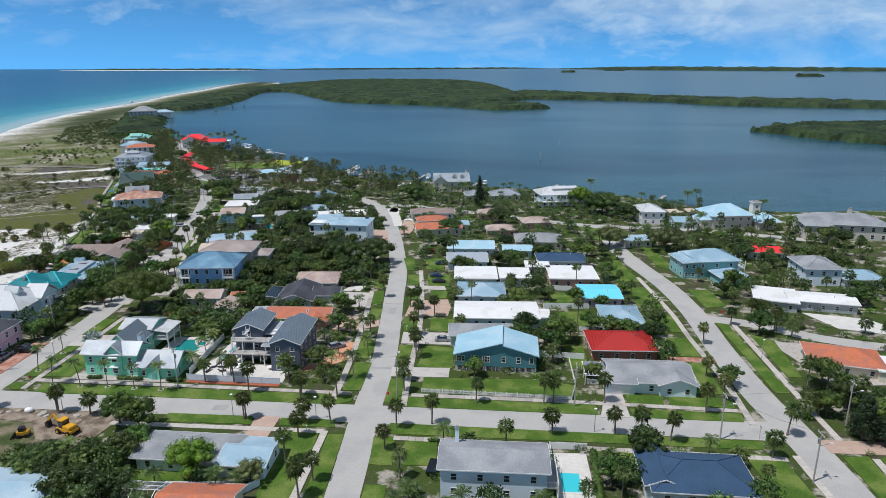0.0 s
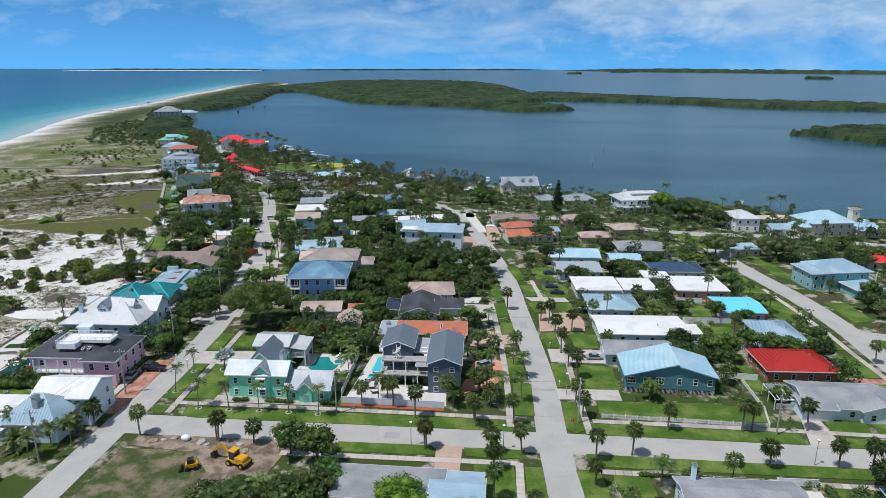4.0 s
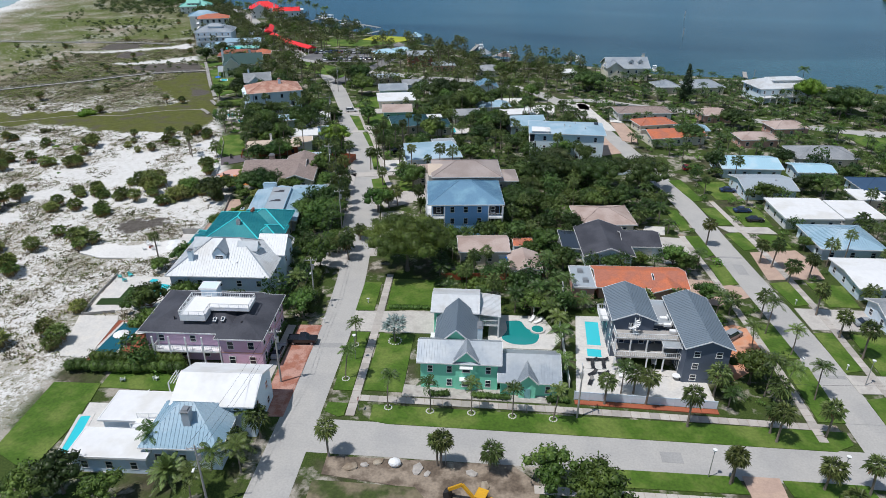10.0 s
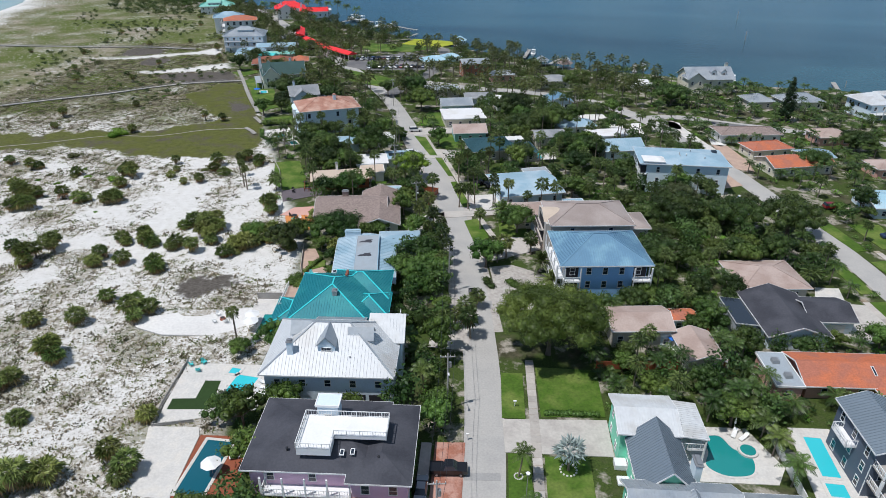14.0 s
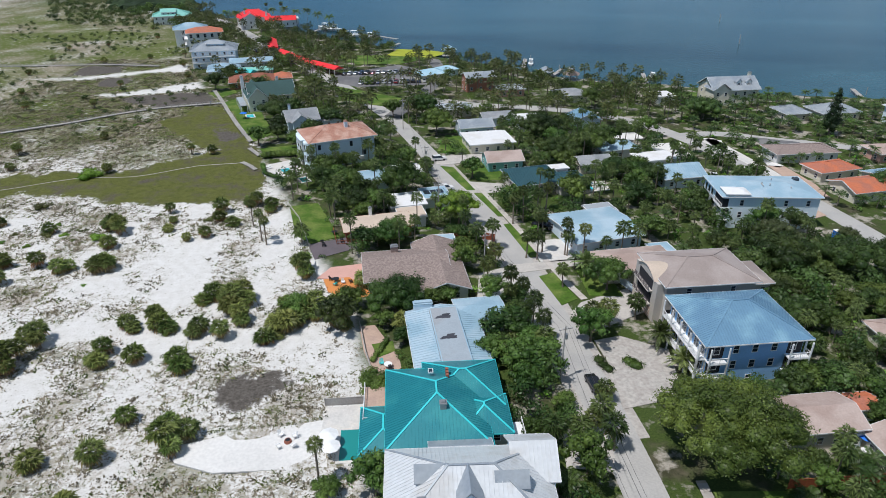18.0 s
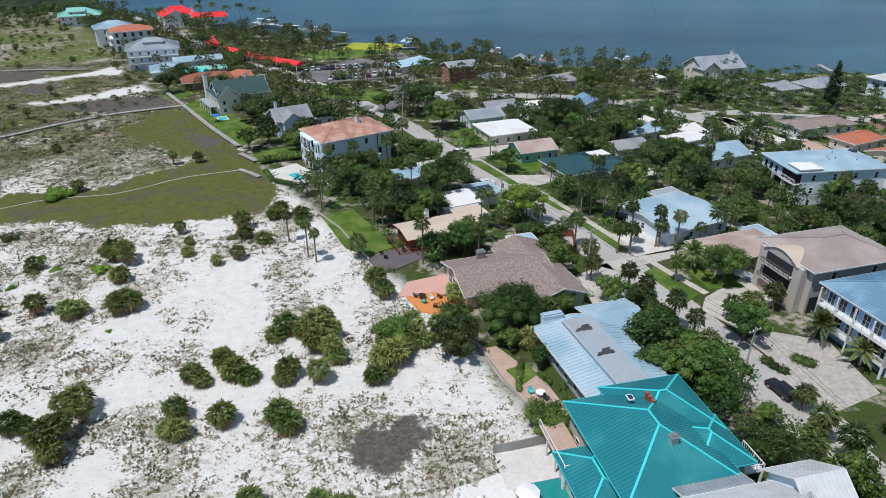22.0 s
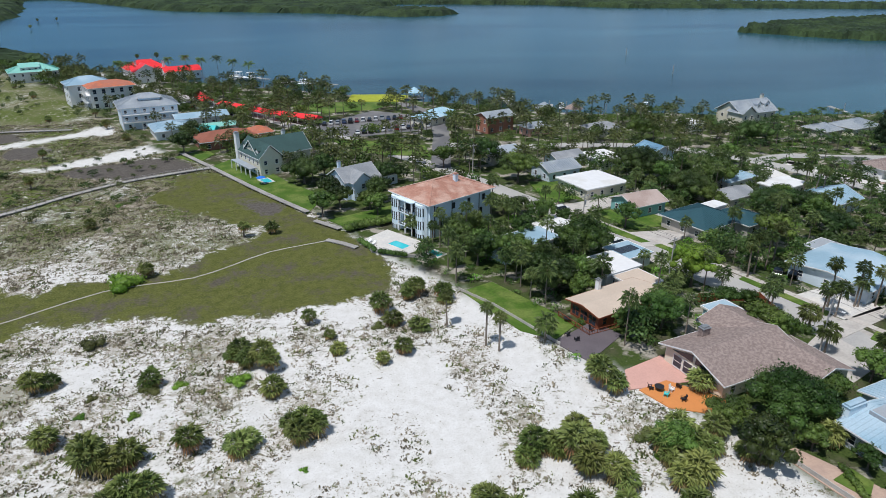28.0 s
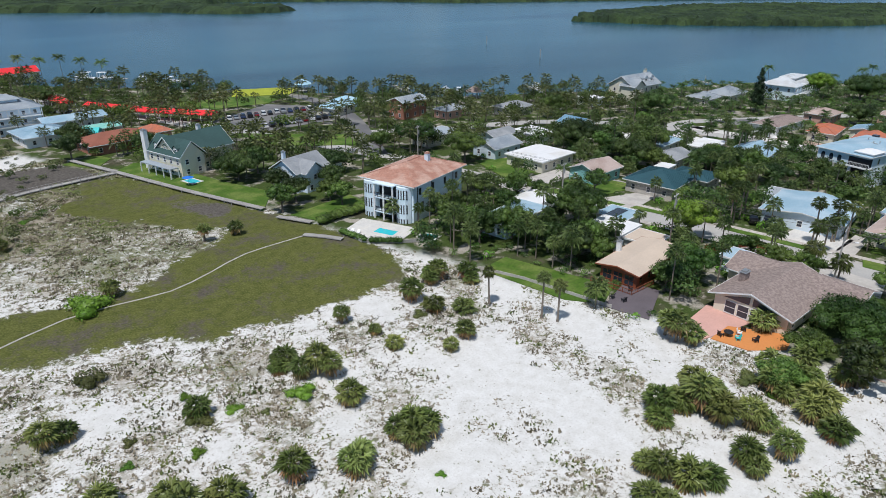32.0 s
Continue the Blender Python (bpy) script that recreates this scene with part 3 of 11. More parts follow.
def roof_faces(kind, w, d, pitch):
    """Top faces of a roof over a w x d rectangle, from eaves at 0, as lists of points; and its ridge and hip lines."""
    a, b = w / 2, d / 2
    if kind == "hip":
        if w >= d:
            r = b * pitch
            p, q = (-a + b, 0, r), (a - b, 0, r)
            faces = [[(-a, -b, 0), (a, -b, 0), q, p], [(a, b, 0), (-a, b, 0), p, q], [(a, -b, 0), (a, b, 0), q], [(-a, b, 0), (-a, -b, 0), p]]
        else:
            r = a * pitch
            p, q = (0, -b + a, r), (0, b - a, r)
            faces = [[(a, -b, 0), (a, b, 0), q, p], [(-a, b, 0), (-a, -b, 0), p, q], [(-a, -b, 0), (a, -b, 0), p], [(a, b, 0), (-a, b, 0), q]]
        lines = [((-a, -b, 0), p), ((a, b, 0), q), (p, q)] + ([((-a, b, 0), p), ((a, -b, 0), q)] if w >= d else [((a, -b, 0), p), ((-a, b, 0), q)])
    elif kind == "gx":
        r = b * pitch
        p, q = (-a, 0, r), (a, 0, r)
        faces = [[(-a, -b, 0), (a, -b, 0), q, p], [(a, b, 0), (-a, b, 0), p, q]]
        lines = [(p, q)]
    elif kind == "gy":
        r = a * pitch
        p, q = (0, -b, r), (0, b, r)
        faces = [[(a, -b, 0), (a, b, 0), q, p], [(-a, b, 0), (-a, -b, 0), p, q]]
        lines = [(p, q)]
    elif kind == "shed":
        r = d * pitch
        faces = [[(-a, -b, 0), (a, -b, 0), (a, b, r), (-a, b, r)]]
        lines = []
    elif kind == "shed_e":
        r = w * pitch
        faces = [[(a, -b, 0), (a, b, 0), (-a, b, r), (-a, -b, r)]]
        lines = []
    else:
        faces = [[(-a, -b, 0), (a, -b, 0), (a, b, 0), (-a, b, 0)]]
        lines = []
    return faces, lines


def seams(faces, spacing, width=0.05, high=0.06):
    """Raised ribs that run up every slope."""
    bm = bmesh.new()
    for f in faces:
        p = [Vector(v) for v in f]
        n = (p[1] - p[0]).cross(p[2] - p[0]).normalized()
        e = Vector((0, 0, 1)).cross(n)
        if e.length < 1e-3:
            e = Vector((1, 0, 0))
        e.normalize()
        u = n.cross(e)
        ab = [((v - p[0]).dot(e), (v - p[0]).dot(u)) for v in p]
        lo, hi = min(q[0] for q in ab), max(q[0] for q in ab)
        k = lo + spacing * 0.5
        while k < hi:
            cuts = []
            for (a0, b0), (a1, b1) in zip(ab, ab[1:] + ab[:1]):
                if (a0 - k) * (a1 - k) < 0:
                    cuts.append(b0 + (b1 - b0) * (k - a0) / (a1 - a0))
            if len(cuts) >= 2 and max(cuts) - min(cuts) > 0.3:
                s, t = p[0] + e * k + u * min(cuts), p[0] + e * k + u * max(cuts)
                s, t = s + n * (high / 2), t + n * (high / 2)
                v = [bm.verts.new(q + e * sx * width / 2 + n * sz * high / 2) for q in (s, t) for sx, sz in ((-1, -1), (-1, 1), (1, 1), (1, -1))]
                for fc in ((0, 1, 5, 4), (1, 2, 6, 5), (2, 3, 7, 6)):
                    bm.faces.new([v[i] for i in fc])
            k += spacing
    return bm


def roof(root, dx, dy, w, d, h, kind, pitch, material, over=0.6, trim="white", rib=0.0, cap=None, thick=0.22, cap_w=0.28):
    """A roof part with its fascia, seams and caps, eaves at height h."""
    ww, dd = w + 2 * over, d + 2 * over
    faces, lines = roof_faces(kind, ww, dd, pitch)
    m = pose(dx, dy, h)
    bm = bmesh.new()
    for f in faces:
        bm.faces.new([bm.verts.new(v) for v in f])
        bm.faces.new([bm.verts.new((v[0], v[1], v[2] - thick)) for v in f][::-1])
    ob = part("roof", bm, M[material], root, m=m)
    # fascia all round, at the height of the eave or of the gable's edge
    bm = bmesh.new()
    seen = {}
    for f in faces:
        for p, q in zip(f, f[1:] + f[:1]):
            key = tuple(sorted((p, q)))
            seen[key] = seen.get(key, 0) + 1
    for (p, q), n in seen.items():
        if n == 1:
            o = Vector(((p[0] + q[0]) / 2, (p[1] + q[1]) / 2, 0))
            o = o.normalized() * 0.03 if o.length else o
            beam(bm, Vector(p) + o + Vector((0, 0, -thick / 2)), Vector(q) + o + Vector((0, 0, -thick / 2)), 0.05, thick * 1.05)
    part("fascia", bm, M[trim], ob)
    if rib:
        for f in faces:
            tagged(part("seam", seams([f], rib), M[material], ob), kind="stuff")
    if cap:
        for p, q in lines:
            bm = bmesh.new()
            beam(bm, Vector(p) + Vector((0, 0, 0.04)), Vector(q) + Vector((0, 0, 0.04)), cap_w, 0.1)
            part("ridge_cap", bm, M[cap], ob)
    return ob


def flat_roof(root, dx, dy, w, d, h, material, over=0.5, trim="white", parapet=0.0):
    ww, dd = w / 2 + over, d / 2 + over
    bm = boxes((-ww, ww, -dd, dd, -0.28, 0.0))
    ob = part("roof", bm, M[material], root, m=pose(dx, dy, h + 0.28))
    e, t = 0.12, 0.06 + parapet
    bm = boxes((-ww - 0.03, ww + 0.03, -dd - 0.03, -dd + e, -0.3, t), (-ww - 0.03, ww + 0.03, dd - e, dd + 0.03, -0.3, t), (-ww - 0.03, -ww + e, -dd + e, dd - e, -0.3, t), (ww - e, ww + 0.03, -dd + e, dd - e, -0.3, t))
    part("fascia", bm, M[trim], ob)
    return ob


def wing(root, dx, dy, w, d, h, wall, kind="hip", pitch=0.35, roofing="shingle_grey", over=0.6, storeys=1, z0=0.0, win=None, trim="white", rib=0.0, cap=None, frame="white", pane="glass", ww=1.1, wh=1.4, bars=1, parapet=0.0, gable_wall=None):
    """One block of a house: walls, gables, roof and windows. win: {side: count or [count by storey]}."""
    bm = boxes((-w / 2, w / 2, -d / 2, d / 2, z0, h))
    wl = part("wall", bm, M[wall], root, m=pose(dx, dy, 0))
    FOOT.append([tuple((root.matrix_basis @ Vector((dx + a * (w / 2 + 0.8), dy + b * (d / 2 + 0.8), 0))).xy) for a, b in ((-1, -1), (1, -1), (1, 1), (-1, 1))])
    if kind in ("gx", "gy"):
        if kind == "gx":
            r = (d / 2 + over) * pitch - 0.2
            for sx in (-w / 2, w / 2):
                bm = bmesh.new()
                s = 0.1 if sx < 0 else -0.1
                a = [bm.verts.new((x, y, z)) for x in (sx, sx + s) for y, z in ((-d / 2, h), (d / 2, h), (0, h + r))]
                for f in ((0, 1, 2), (5, 4, 3), (0, 3, 4, 1), (1, 4, 5, 2), (2, 5, 3, 0)):
                    bm.faces.new([a[i] for i in f])
                bmesh.ops.recalc_face_normals(bm, faces=bm.faces)
                part("gable", bm, M[gable_wall or wall], wl)
        else:
            r = (w / 2 + over) * pitch - 0.2
            for sy in (-d / 2, d / 2):
                bm = bmesh.new()
                s = 0.1 if sy < 0 else -0.1
                a = [bm.verts.new((x, y, z)) for y in (sy, sy + s) for x, z in ((-w / 2, h), (w / 2, h), (0, h + r))]
                for f in ((0, 1, 2), (5, 4, 3), (0, 3, 4, 1), (1, 4, 5, 2), (2, 5, 3, 0)):
                    bm.faces.new([a[i] for i in f])
                bmesh.ops.recalc_face_normals(bm, faces=bm.faces)
                part("gable", bm, M[gable_wall or wall], wl)
    if kind == "flat":
        flat_roof(root, dx, dy, w, d, h, roofing, over, trim, parapet)
    elif kind:
        base = h + (0.0 if kind in ("hip",) else -over * pitch * 0 )
        roof(root, dx, dy, w, d, base + 0.2, kind, pitch, roofing, over, trim, rib, cap)
    sh = (h - z0) / storeys
    for side, counts in (win or {}).items():
        ang, at = SIDES[side]
        run = w if side in "SN" else d
        counts = counts if isinstance(counts, (list, tuple)) else [counts] * storeys
        ox, oy = at(w, d)
        for level, n in enumerate(counts):
            for k in range(n):
                off = (k + 0.5) / n * run - run / 2
                c, s = math.cos(radians(ang)), math.sin(radians(ang))
                z = z0 + level * sh + max(0.5, (sh - wh) * 0.5)
                wide = min(ww, run / n * 0.8)
                window(root, pose(dx + ox + c * off, dy + oy + s * off, z, 0, 0, ang), wide, wh, frame, pane, bars)
    return wl


def door(root, x, y, side, w=1.0, h=2.1, material="white", z=0.0, name="door"):
    ang = SIDES[side][0]
    bm = boxes((-w / 2, w / 2, -0.06, 0.02, 0, h))
    ob = part(name, bm, M[material], root, m=pose(x, y, z, 0, 0, ang))
    if w < 1.5:
        part("handle", boxes((w / 2 - 0.16, w / 2 - 0.1, -0.13, -0.06, 1.0, 1.12)), M["steel"], ob)
    else:
        bm = bmesh.new()
        for k in range(1, 4):
            box(bm, -w / 2 + 0.08, w / 2 - 0.08, -0.085, -0.06, h * k / 4 - 0.03, h * k / 4 + 0.03)
        part("panel_joint", bm, M["white"], ob)
    return ob


def railing(root, a, b, z, material="white", high=1.05, gap=0.35):
    """A rail from a to b with balusters."""
    a, b = Vector((*a, z)), Vector((*b, z))
    bm = bmesh.new()
    n = max(1, int((b - a).length / gap))
    beam(bm, a + Vector((0, 0, high)), b + Vector((0, 0, high)), 0.09)
    beam(bm, a + Vector((0, 0, 0.12)), b + Vector((0, 0, 0.12)), 0.06)
    for k in range(n + 1):
        p = a.lerp(b, k / n)
        beam(bm, p, p + Vector((0, 0, high)), 0.1 if k % 5 == 0 or k == n else 0.035)
    return part("railing", bm, M[material], root)


def balcony(root, x0, x1, y0, y1, z, material="white", open_sides="S", posts=True, top=None, floor="white", z0=0.0, rail=True):
    """A deck with rails on its open sides, and posts that carry it and the roof above."""
    part("balcony", boxes((x0, x1, y0, y1, z - 0.22, z)), M[floor], root)
    runs = {"S": ((x0, y0 + 0.06), (x1, y0 + 0.06)), "N": ((x0, y1 - 0.06), (x1, y1 - 0.06)), "W": ((x0 + 0.06, y0), (x0 + 0.06, y1)), "E": ((x1 - 0.06, y0), (x1 - 0.06, y1))}
    seen = set()
    for s in open_sides:
        a, b = runs[s]
        if rail:
            railing(root, a, b, z, material)
        if posts:
            n = max(1, round(math.dist(a, b) / 3.2))
            for k in range(n + 1):
                p = (round(a[0] + (b[0] - a[0]) * k / n, 1), round(a[1] + (b[1] - a[1]) * k / n, 1))
                if p not in seen:
                    seen.add(p)
                    part("post", boxes((p[0] - 0.11, p[0] + 0.11, p[1] - 0.11, p[1] + 0.11, z0, top or z - 0.22)), M[material], root)


def chimney(root, x, y, z0, z1, w=0.9, d=0.9, material="white", cap="steel"):
    ob = part("chimney", boxes((x - w / 2, x + w / 2, y - d / 2, y + d / 2, z0, z1)), M[material], root)
    part("chimney_cap", boxes((x - w / 2 - 0.1, x + w / 2 + 0.1, y - d / 2 - 0.1, y + d / 2 + 0.1, z1, z1 + 0.12), (x - w / 2 + 0.15, x + w / 2 - 0.15, y - d / 2 + 0.15, y + d / 2 - 0.15, z1 + 0.12, z1 + 0.4)), M[cap], ob)


def dormer(root, x, y, z, w, deep, h, wall, roofing, facing="S", pitch=0.8, pane="glass"):
    """A gabled dormer whose front stands at x, y and whose body runs back into the roof."""
    ang = SIDES[facing][0]
    m = pose(x, y, z, 0, 0, ang)
    ob = part("dormer", boxes((-w / 2, w / 2, 0, deep, -0.6, h)), M[wall], root, m=m)
    faces, lines = roof_faces("gy", w + 0.5, deep + 0.3, pitch)
    bm = bmesh.new()
    for f in faces:
        bm.faces.new([bm.verts.new((v[0], v[1] + deep / 2 - 0.1, v[2] + h)) for v in f])
        bm.faces.new([bm.verts.new((v[0], v[1] + deep / 2 - 0.1, v[2] + h - 0.15)) for v in f][::-1])
    part("dormer_roof", bm, M[roofing], ob)
    bm = bmesh.new()
    r = (w / 2 + 0.25) * pitch - 0.15
    bm.faces.new([bm.verts.new(p) for p in ((-w / 2, 0, h), (w / 2, 0, h), (0, 0, h + r))])
    part("gable", bm, M[wall], ob)
    f, p = window_meshes(w * 0.62, h * 0.62, "white", pane, 2)
    wo = part("window", f, None, ob, m=pose(0, 0, h * 0.2))
    part("pane", p, None, wo)


def roof_vents(root, spots, material="steel"):
    for x, y, z in spots:
        bm = bmesh.new()
        cyl(bm, 0, 0, -0.3, 0.45, 0.12, 8)
        cyl(bm, 0, 0, 0.45, 0.6, 0.22, 8, 0.05)
        part("roof_vent", bm, M[material], root, m=pose(x, y, z))


def skylight(root, x, y, z, w=0.9, d=1.2, tilt=0.0):
    ob = part("skylight", boxes((-w / 2, w / 2, -d / 2, d / 2, -0.1, 0.14)), M["white"], root, m=pose(x, y, z, tilt))
    part("pane", boxes((-w / 2 + 0.1, w / 2 - 0.1, -d / 2 + 0.1, d / 2 - 0.1, 0.14, 0.16)), M["glass"], ob)


def house(x, y, yaw, label, name="house", group="houses of the village"):
    return thing(name, x, y, 0, yaw, label, "house", group)


# ---- things of the yards ----
def pool(x, y, w, d, yaw, water="pool", label="", coping="white_stone", edge=0.5):
    """A pool: a raised rim of coping and the water inside."""
    root = thing("swimming_pool", x, y, 0, yaw, label or "rectangular swimming pool with pale stone coping", "pool", "swimming pools")
    a, b = w / 2, d / 2
    bm = boxes((-a - edge, a + edge, -b - edge, -b, 0.01, 0.20), (-a - edge, a + edge, b, b + edge, 0.01, 0.20), (-a - edge, -a, -b, b, 0.01, 0.20), (a, a + edge, -b, b, 0.01, 0.20))
    part("coping", bm, M[coping], root)
    part("water", boxes((-a, a, -b, b, 0.02, 0.165)), M[water], root)
    return root

# ---- land and water ----
WEST = [(-330, -260), (-345, 60), (-385, 240), (-450, 390), (-505, 525), (-552, 660), (-598, 765), (-645, 900), (-683, 1070), (-705, 1225), (-768, 1470), (-820, 1767), (-893, 2104), (-970, 2670), (-1085, 3420)]
NECK = [(-1020, 3430), (-830, 2700), (-690, 2104), (-640, 1767), (-590, 1560), (-540, 1358), (-500, 1175), (-505, 1033), (-475, 921), (-436, 831), (-385, 720), (-322, 650), (-285, 612), (-252, 572)]
BAY = [(-228, 548), (-204, 532), (-174, 506), (-147, 481), (-126, 466), (-108, 453), (-92, 434), (-70, 424), (-40, 416), (-5, 398), (44, 390), (84, 371), (101, 354), (122, 341), (152, 338), (202, 345), (330, 336), (430, 150), (400, -260)]
LAND = [tuple(p) for p in smooth_line(WEST, 30) + smooth_line(NECK, 30) + smooth_line(BAY, 20)]


def signed(poly, px, py):
    """Distance to an outline, positive inside."""
    poly = np.array(poly, float)
    best = np.full(px.shape, 1e9)
    inside = np.zeros(px.shape, bool)
    for (ax, ay), (bx, by) in zip(poly, np.roll(poly, -1, 0)):
        ex, ey = bx - ax, by - ay
        t = np.clip(((px - ax) * ex + (py - ay) * ey) / max(ex * ex + ey * ey, 1e-9), 0, 1)
        best = np.minimum(best, (px - ax - t * ex) ** 2 + (py - ay - t * ey) ** 2)
        if ay != by:
            hit = ((ay > py) != (by > py)) & (px < (bx - ax) * (py - ay) / (by - ay) + ax)
            inside ^= hit
    return np.where(inside, 1, -1) * np.sqrt(best)


def soft(v, a, b):
    t = np.clip((v - a) / (b - a), 0, 1)
    return t * t * (3 - 2 * t)


def wave(px, py, scale, seed):
    """A smooth random field between about -1 and 1."""
    rng = np.random.RandomState(seed)
    out = np.zeros(px.shape)
    for k in range(9):
        a, f, ph = rng.uniform(0, 6.28), rng.uniform(0.5, 2.0) / scale, rng.uniform(0, 6.28)
        out += np.sin((px * math.cos(a) + py * math.sin(a)) * f * 2 * math.pi + ph)
    return out / 4.0


def grid_mesh(name, xs, ys, height, attrs, material):
    gx, gy = np.meshgrid(xs, ys)
    gz = height(gx, gy)
    n, m = len(xs), len(ys)
    verts = np.stack([gx, gy, gz], -1).reshape(-1, 3)
    i = np.arange(n * m).reshape(m, n)
    faces = np.stack([i[:-1, :-1], i[:-1, 1:], i[1:, 1:], i[1:, :-1]], -1).reshape(-1, 4)
    me = bpy.data.meshes.new(name)
    me.vertices.add(len(verts))
    me.vertices.foreach_set("co", verts.ravel())
    me.loops.add(faces.size)
    me.loops.foreach_set("vertex_index", faces.ravel().astype(np.int32))
    me.polygons.add(len(faces))
    me.polygons.foreach_set("loop_start", np.arange(0, faces.size, 4, dtype=np.int32))
    me.polygons.foreach_set("use_smooth", np.ones(len(faces), bool))
    for key, fn in attrs.items():
        at = me.attributes.new(key, "FLOAT_COLOR", "POINT")
        at.data.foreach_set("color", fn(gx, gy).reshape(-1, 4).astype(np.float32).ravel())
    me.materials.append(material)
    me.update()
    me.validate()
    return new(name, me)


# outlines of the cover: wet meadow, mud flats, built-up land
MEADOW = [(-330, 250), (-300, 272), (-269, 284), (-245, 281), (-233, 277), (-213, 277), (-204, 281), (-197, 288), (-197, 297), (-203, 312), (-208, 325), (-220, 323), (-231, 313), (-244, 304), (-257, 299.5), (-275, 297), (-300, 295), (-330, 280)]
MEADOW_N = [(-207, 311), (-211, 328), (-222, 353), (-236, 378), (-248, 374), (-254, 352), (-241, 339), (-235, 328), (-222, 322)]
MUD = [(-282, 389), (-262, 393), (-246, 395), (-237, 383), (-247, 377), (-262, 375), (-276, 384)]
MUD_S = [(-188.5, 198), (-184.8, 202.3), (-177, 203.4), (-172.8, 199.6), (-175.5, 193.6), (-182.5, 192)]
TOWN = [(-60, -260), (-163, 60), (-165, 141), (-160, 157), (-158, 188), (-160, 200), (-165, 221), (-172, 237), (-178, 250), (-190, 280), (-200, 298), (-208, 323), (-221, 360), (-240, 385), (-250, 400), (-268, 440), (-300, 520), (-345, 610), (-420, 760), (-460, 900), (-380, 900), (-200, 700), (600, 700), (600, -260)]
# strips of bare sand, grass and mud among the northern dunes
SAND_N = ([(-297, 394), (-285, 402), (-272, 410), (-254, 422), (-250, 408), (-270, 397), (-288, 391)], [(-344, 426), (-321, 428), (-306, 435), (-290, 447), (-277, 461), (-272, 440), (-290, 437), (-316, 422)])
MUD_NN = ([(-285, 388), (-271, 395), (-257, 399), (-248, 401), (-241, 387), (-261, 377), (-276, 381)], [(-330, 442), (-325, 452), (-310, 453), (-304, 440), (-317, 431), (-325, 430)], [(-307, 428), (-293, 427), (-283, 422), (-296, 412), (-302, 409)])
GREEN_N = ([(-434, 550), (-368, 564), (-336, 557), (-330, 530), (-372, 520), (-410, 508)], [(-311, 452), (-297, 457), (-285, 457), (-285, 446), (-300, 439), (-308, 440)], [(-315, 394), (-300, 408), (-292, 401), (-298, 386), (-303, 380)], [(-325, 335), (-311, 340), (-301, 342), (-291, 326), (-298, 319), (-320, 318)], [(-300, 431), (-287, 439), (-278, 437), (-282, 428), (-293, 427)], [(-236, 366), (-228, 346), (-216, 326), (-224, 322), (-236, 332), (-246, 350)])


def any_of(polys, px, py, wob, a=-2.0, b=2.5):
    out = np.zeros(px.shape)
    for q in polys:
        out = np.maximum(out, soft(signed(q, px, py) + wob, a, b))
    return out


def cover(px, py):
    wob = wave(px, py, 22, 3) * 3 + wave(px, py, 7, 4) * 1.2
    land = signed(LAND, px, py)
    town = soft(signed(TOWN, px, py) + wob * 0.15, -1.5, 1.5)
    meadow = np.maximum(soft(signed(MEADOW, px, py) + wob * 0.9, -5, 4.5), 0.9 * soft(signed(MEADOW_N, px, py) + wob * 0.8, -2, 3))
    mud = np.maximum(soft(signed(MUD, px, py) + wob, -2, 3), soft(signed(MUD_S, px, py) + wob * 0.6, -2, 3))
    mud = np.maximum(mud, 0.75 * soft(signed(MEADOW_N, px, py) - 2 + 6 * wave(px, py, 30, 8), 3, 9) * soft(px + 0.48 * (py - 329), -227, -220))
    # scrub: thin on the near dunes, thick further north
    north = soft(py + wave(px, py, 60, 5) * 18, 295, 330)
    clear = soft(-np.hypot((px + 200) * 0.7, py - 238), -26, -12)
    scrub = 0.43 + 0.22 * soft(-py, -205, -178) + 0.16 * soft(-px, 225, 250) - 0.2 * clear + 0.34 * wave(px, py, 24, 6) + 0.16 * wave(px, py, 9, 7)
    trail = soft(-np.abs(py - 214 - (px + 200) * 0.18 - 5 * wave(px, py, 60, 11)), -7, -2) * (py < 260)
    scrub = scrub * (1 - 0.75 * trail)
    scrub = scrub * (1 - north) + north * (0.92 + 0.34 * wave(px, py, 34, 9) + 0.12 * wave(px, py, 10, 10))
    beach = soft(land + 6 * wave(px, py, 40, 15), 24, 46)
    scrub = np.clip(scrub, 0, 1) * np.where(px < -230, beach, 1)
    green = np.clip(north * (0.45 + 0.5 * wave(px, py, 45, 12)), 0, 1) * beach
    bare = any_of(SAND_N, px, py, wob * 0.4)
    mud = np.maximum(mud, any_of(MUD_NN, px, py, wob * 0.7))
    scrub = scrub * (1 - bare)
    mud = mud * (1 - bare) * (1 - town)
    meadow = meadow * (1 - town)
    out = np.stack([np.clip(scrub, 0, 1), np.clip(meadow, 0, 1), town, np.clip(mud, 0, 1)], -1)
    return out


def cover_two(px, py):
    north = soft(py + wave(px, py, 60, 5) * 18, 300, 340)
    green = np.clip(north * (0.62 + 0.6 * wave(px, py, 45, 12) + 0.25 * wave(px, py, 16, 14)), 0, 1)
    wob = wave(px, py, 22, 3) * 3 + wave(px, py, 7, 4) * 1.2
    bare = np.maximum(any_of(SAND_N, px, py, wob * 0.4), 0.9 * any_of(MUD_NN, px, py, wob * 0.7))
    green = np.maximum(green * soft(signed(LAND, px, py), 25, 60), any_of(GREEN_N, px, py, wob)) * (1 - bare)
    wood = soft(py, 640, 820) * soft(signed(LAND, px, py), 45, 70)
    return np.stack([green, wood, north, np.ones(px.shape)], -1)


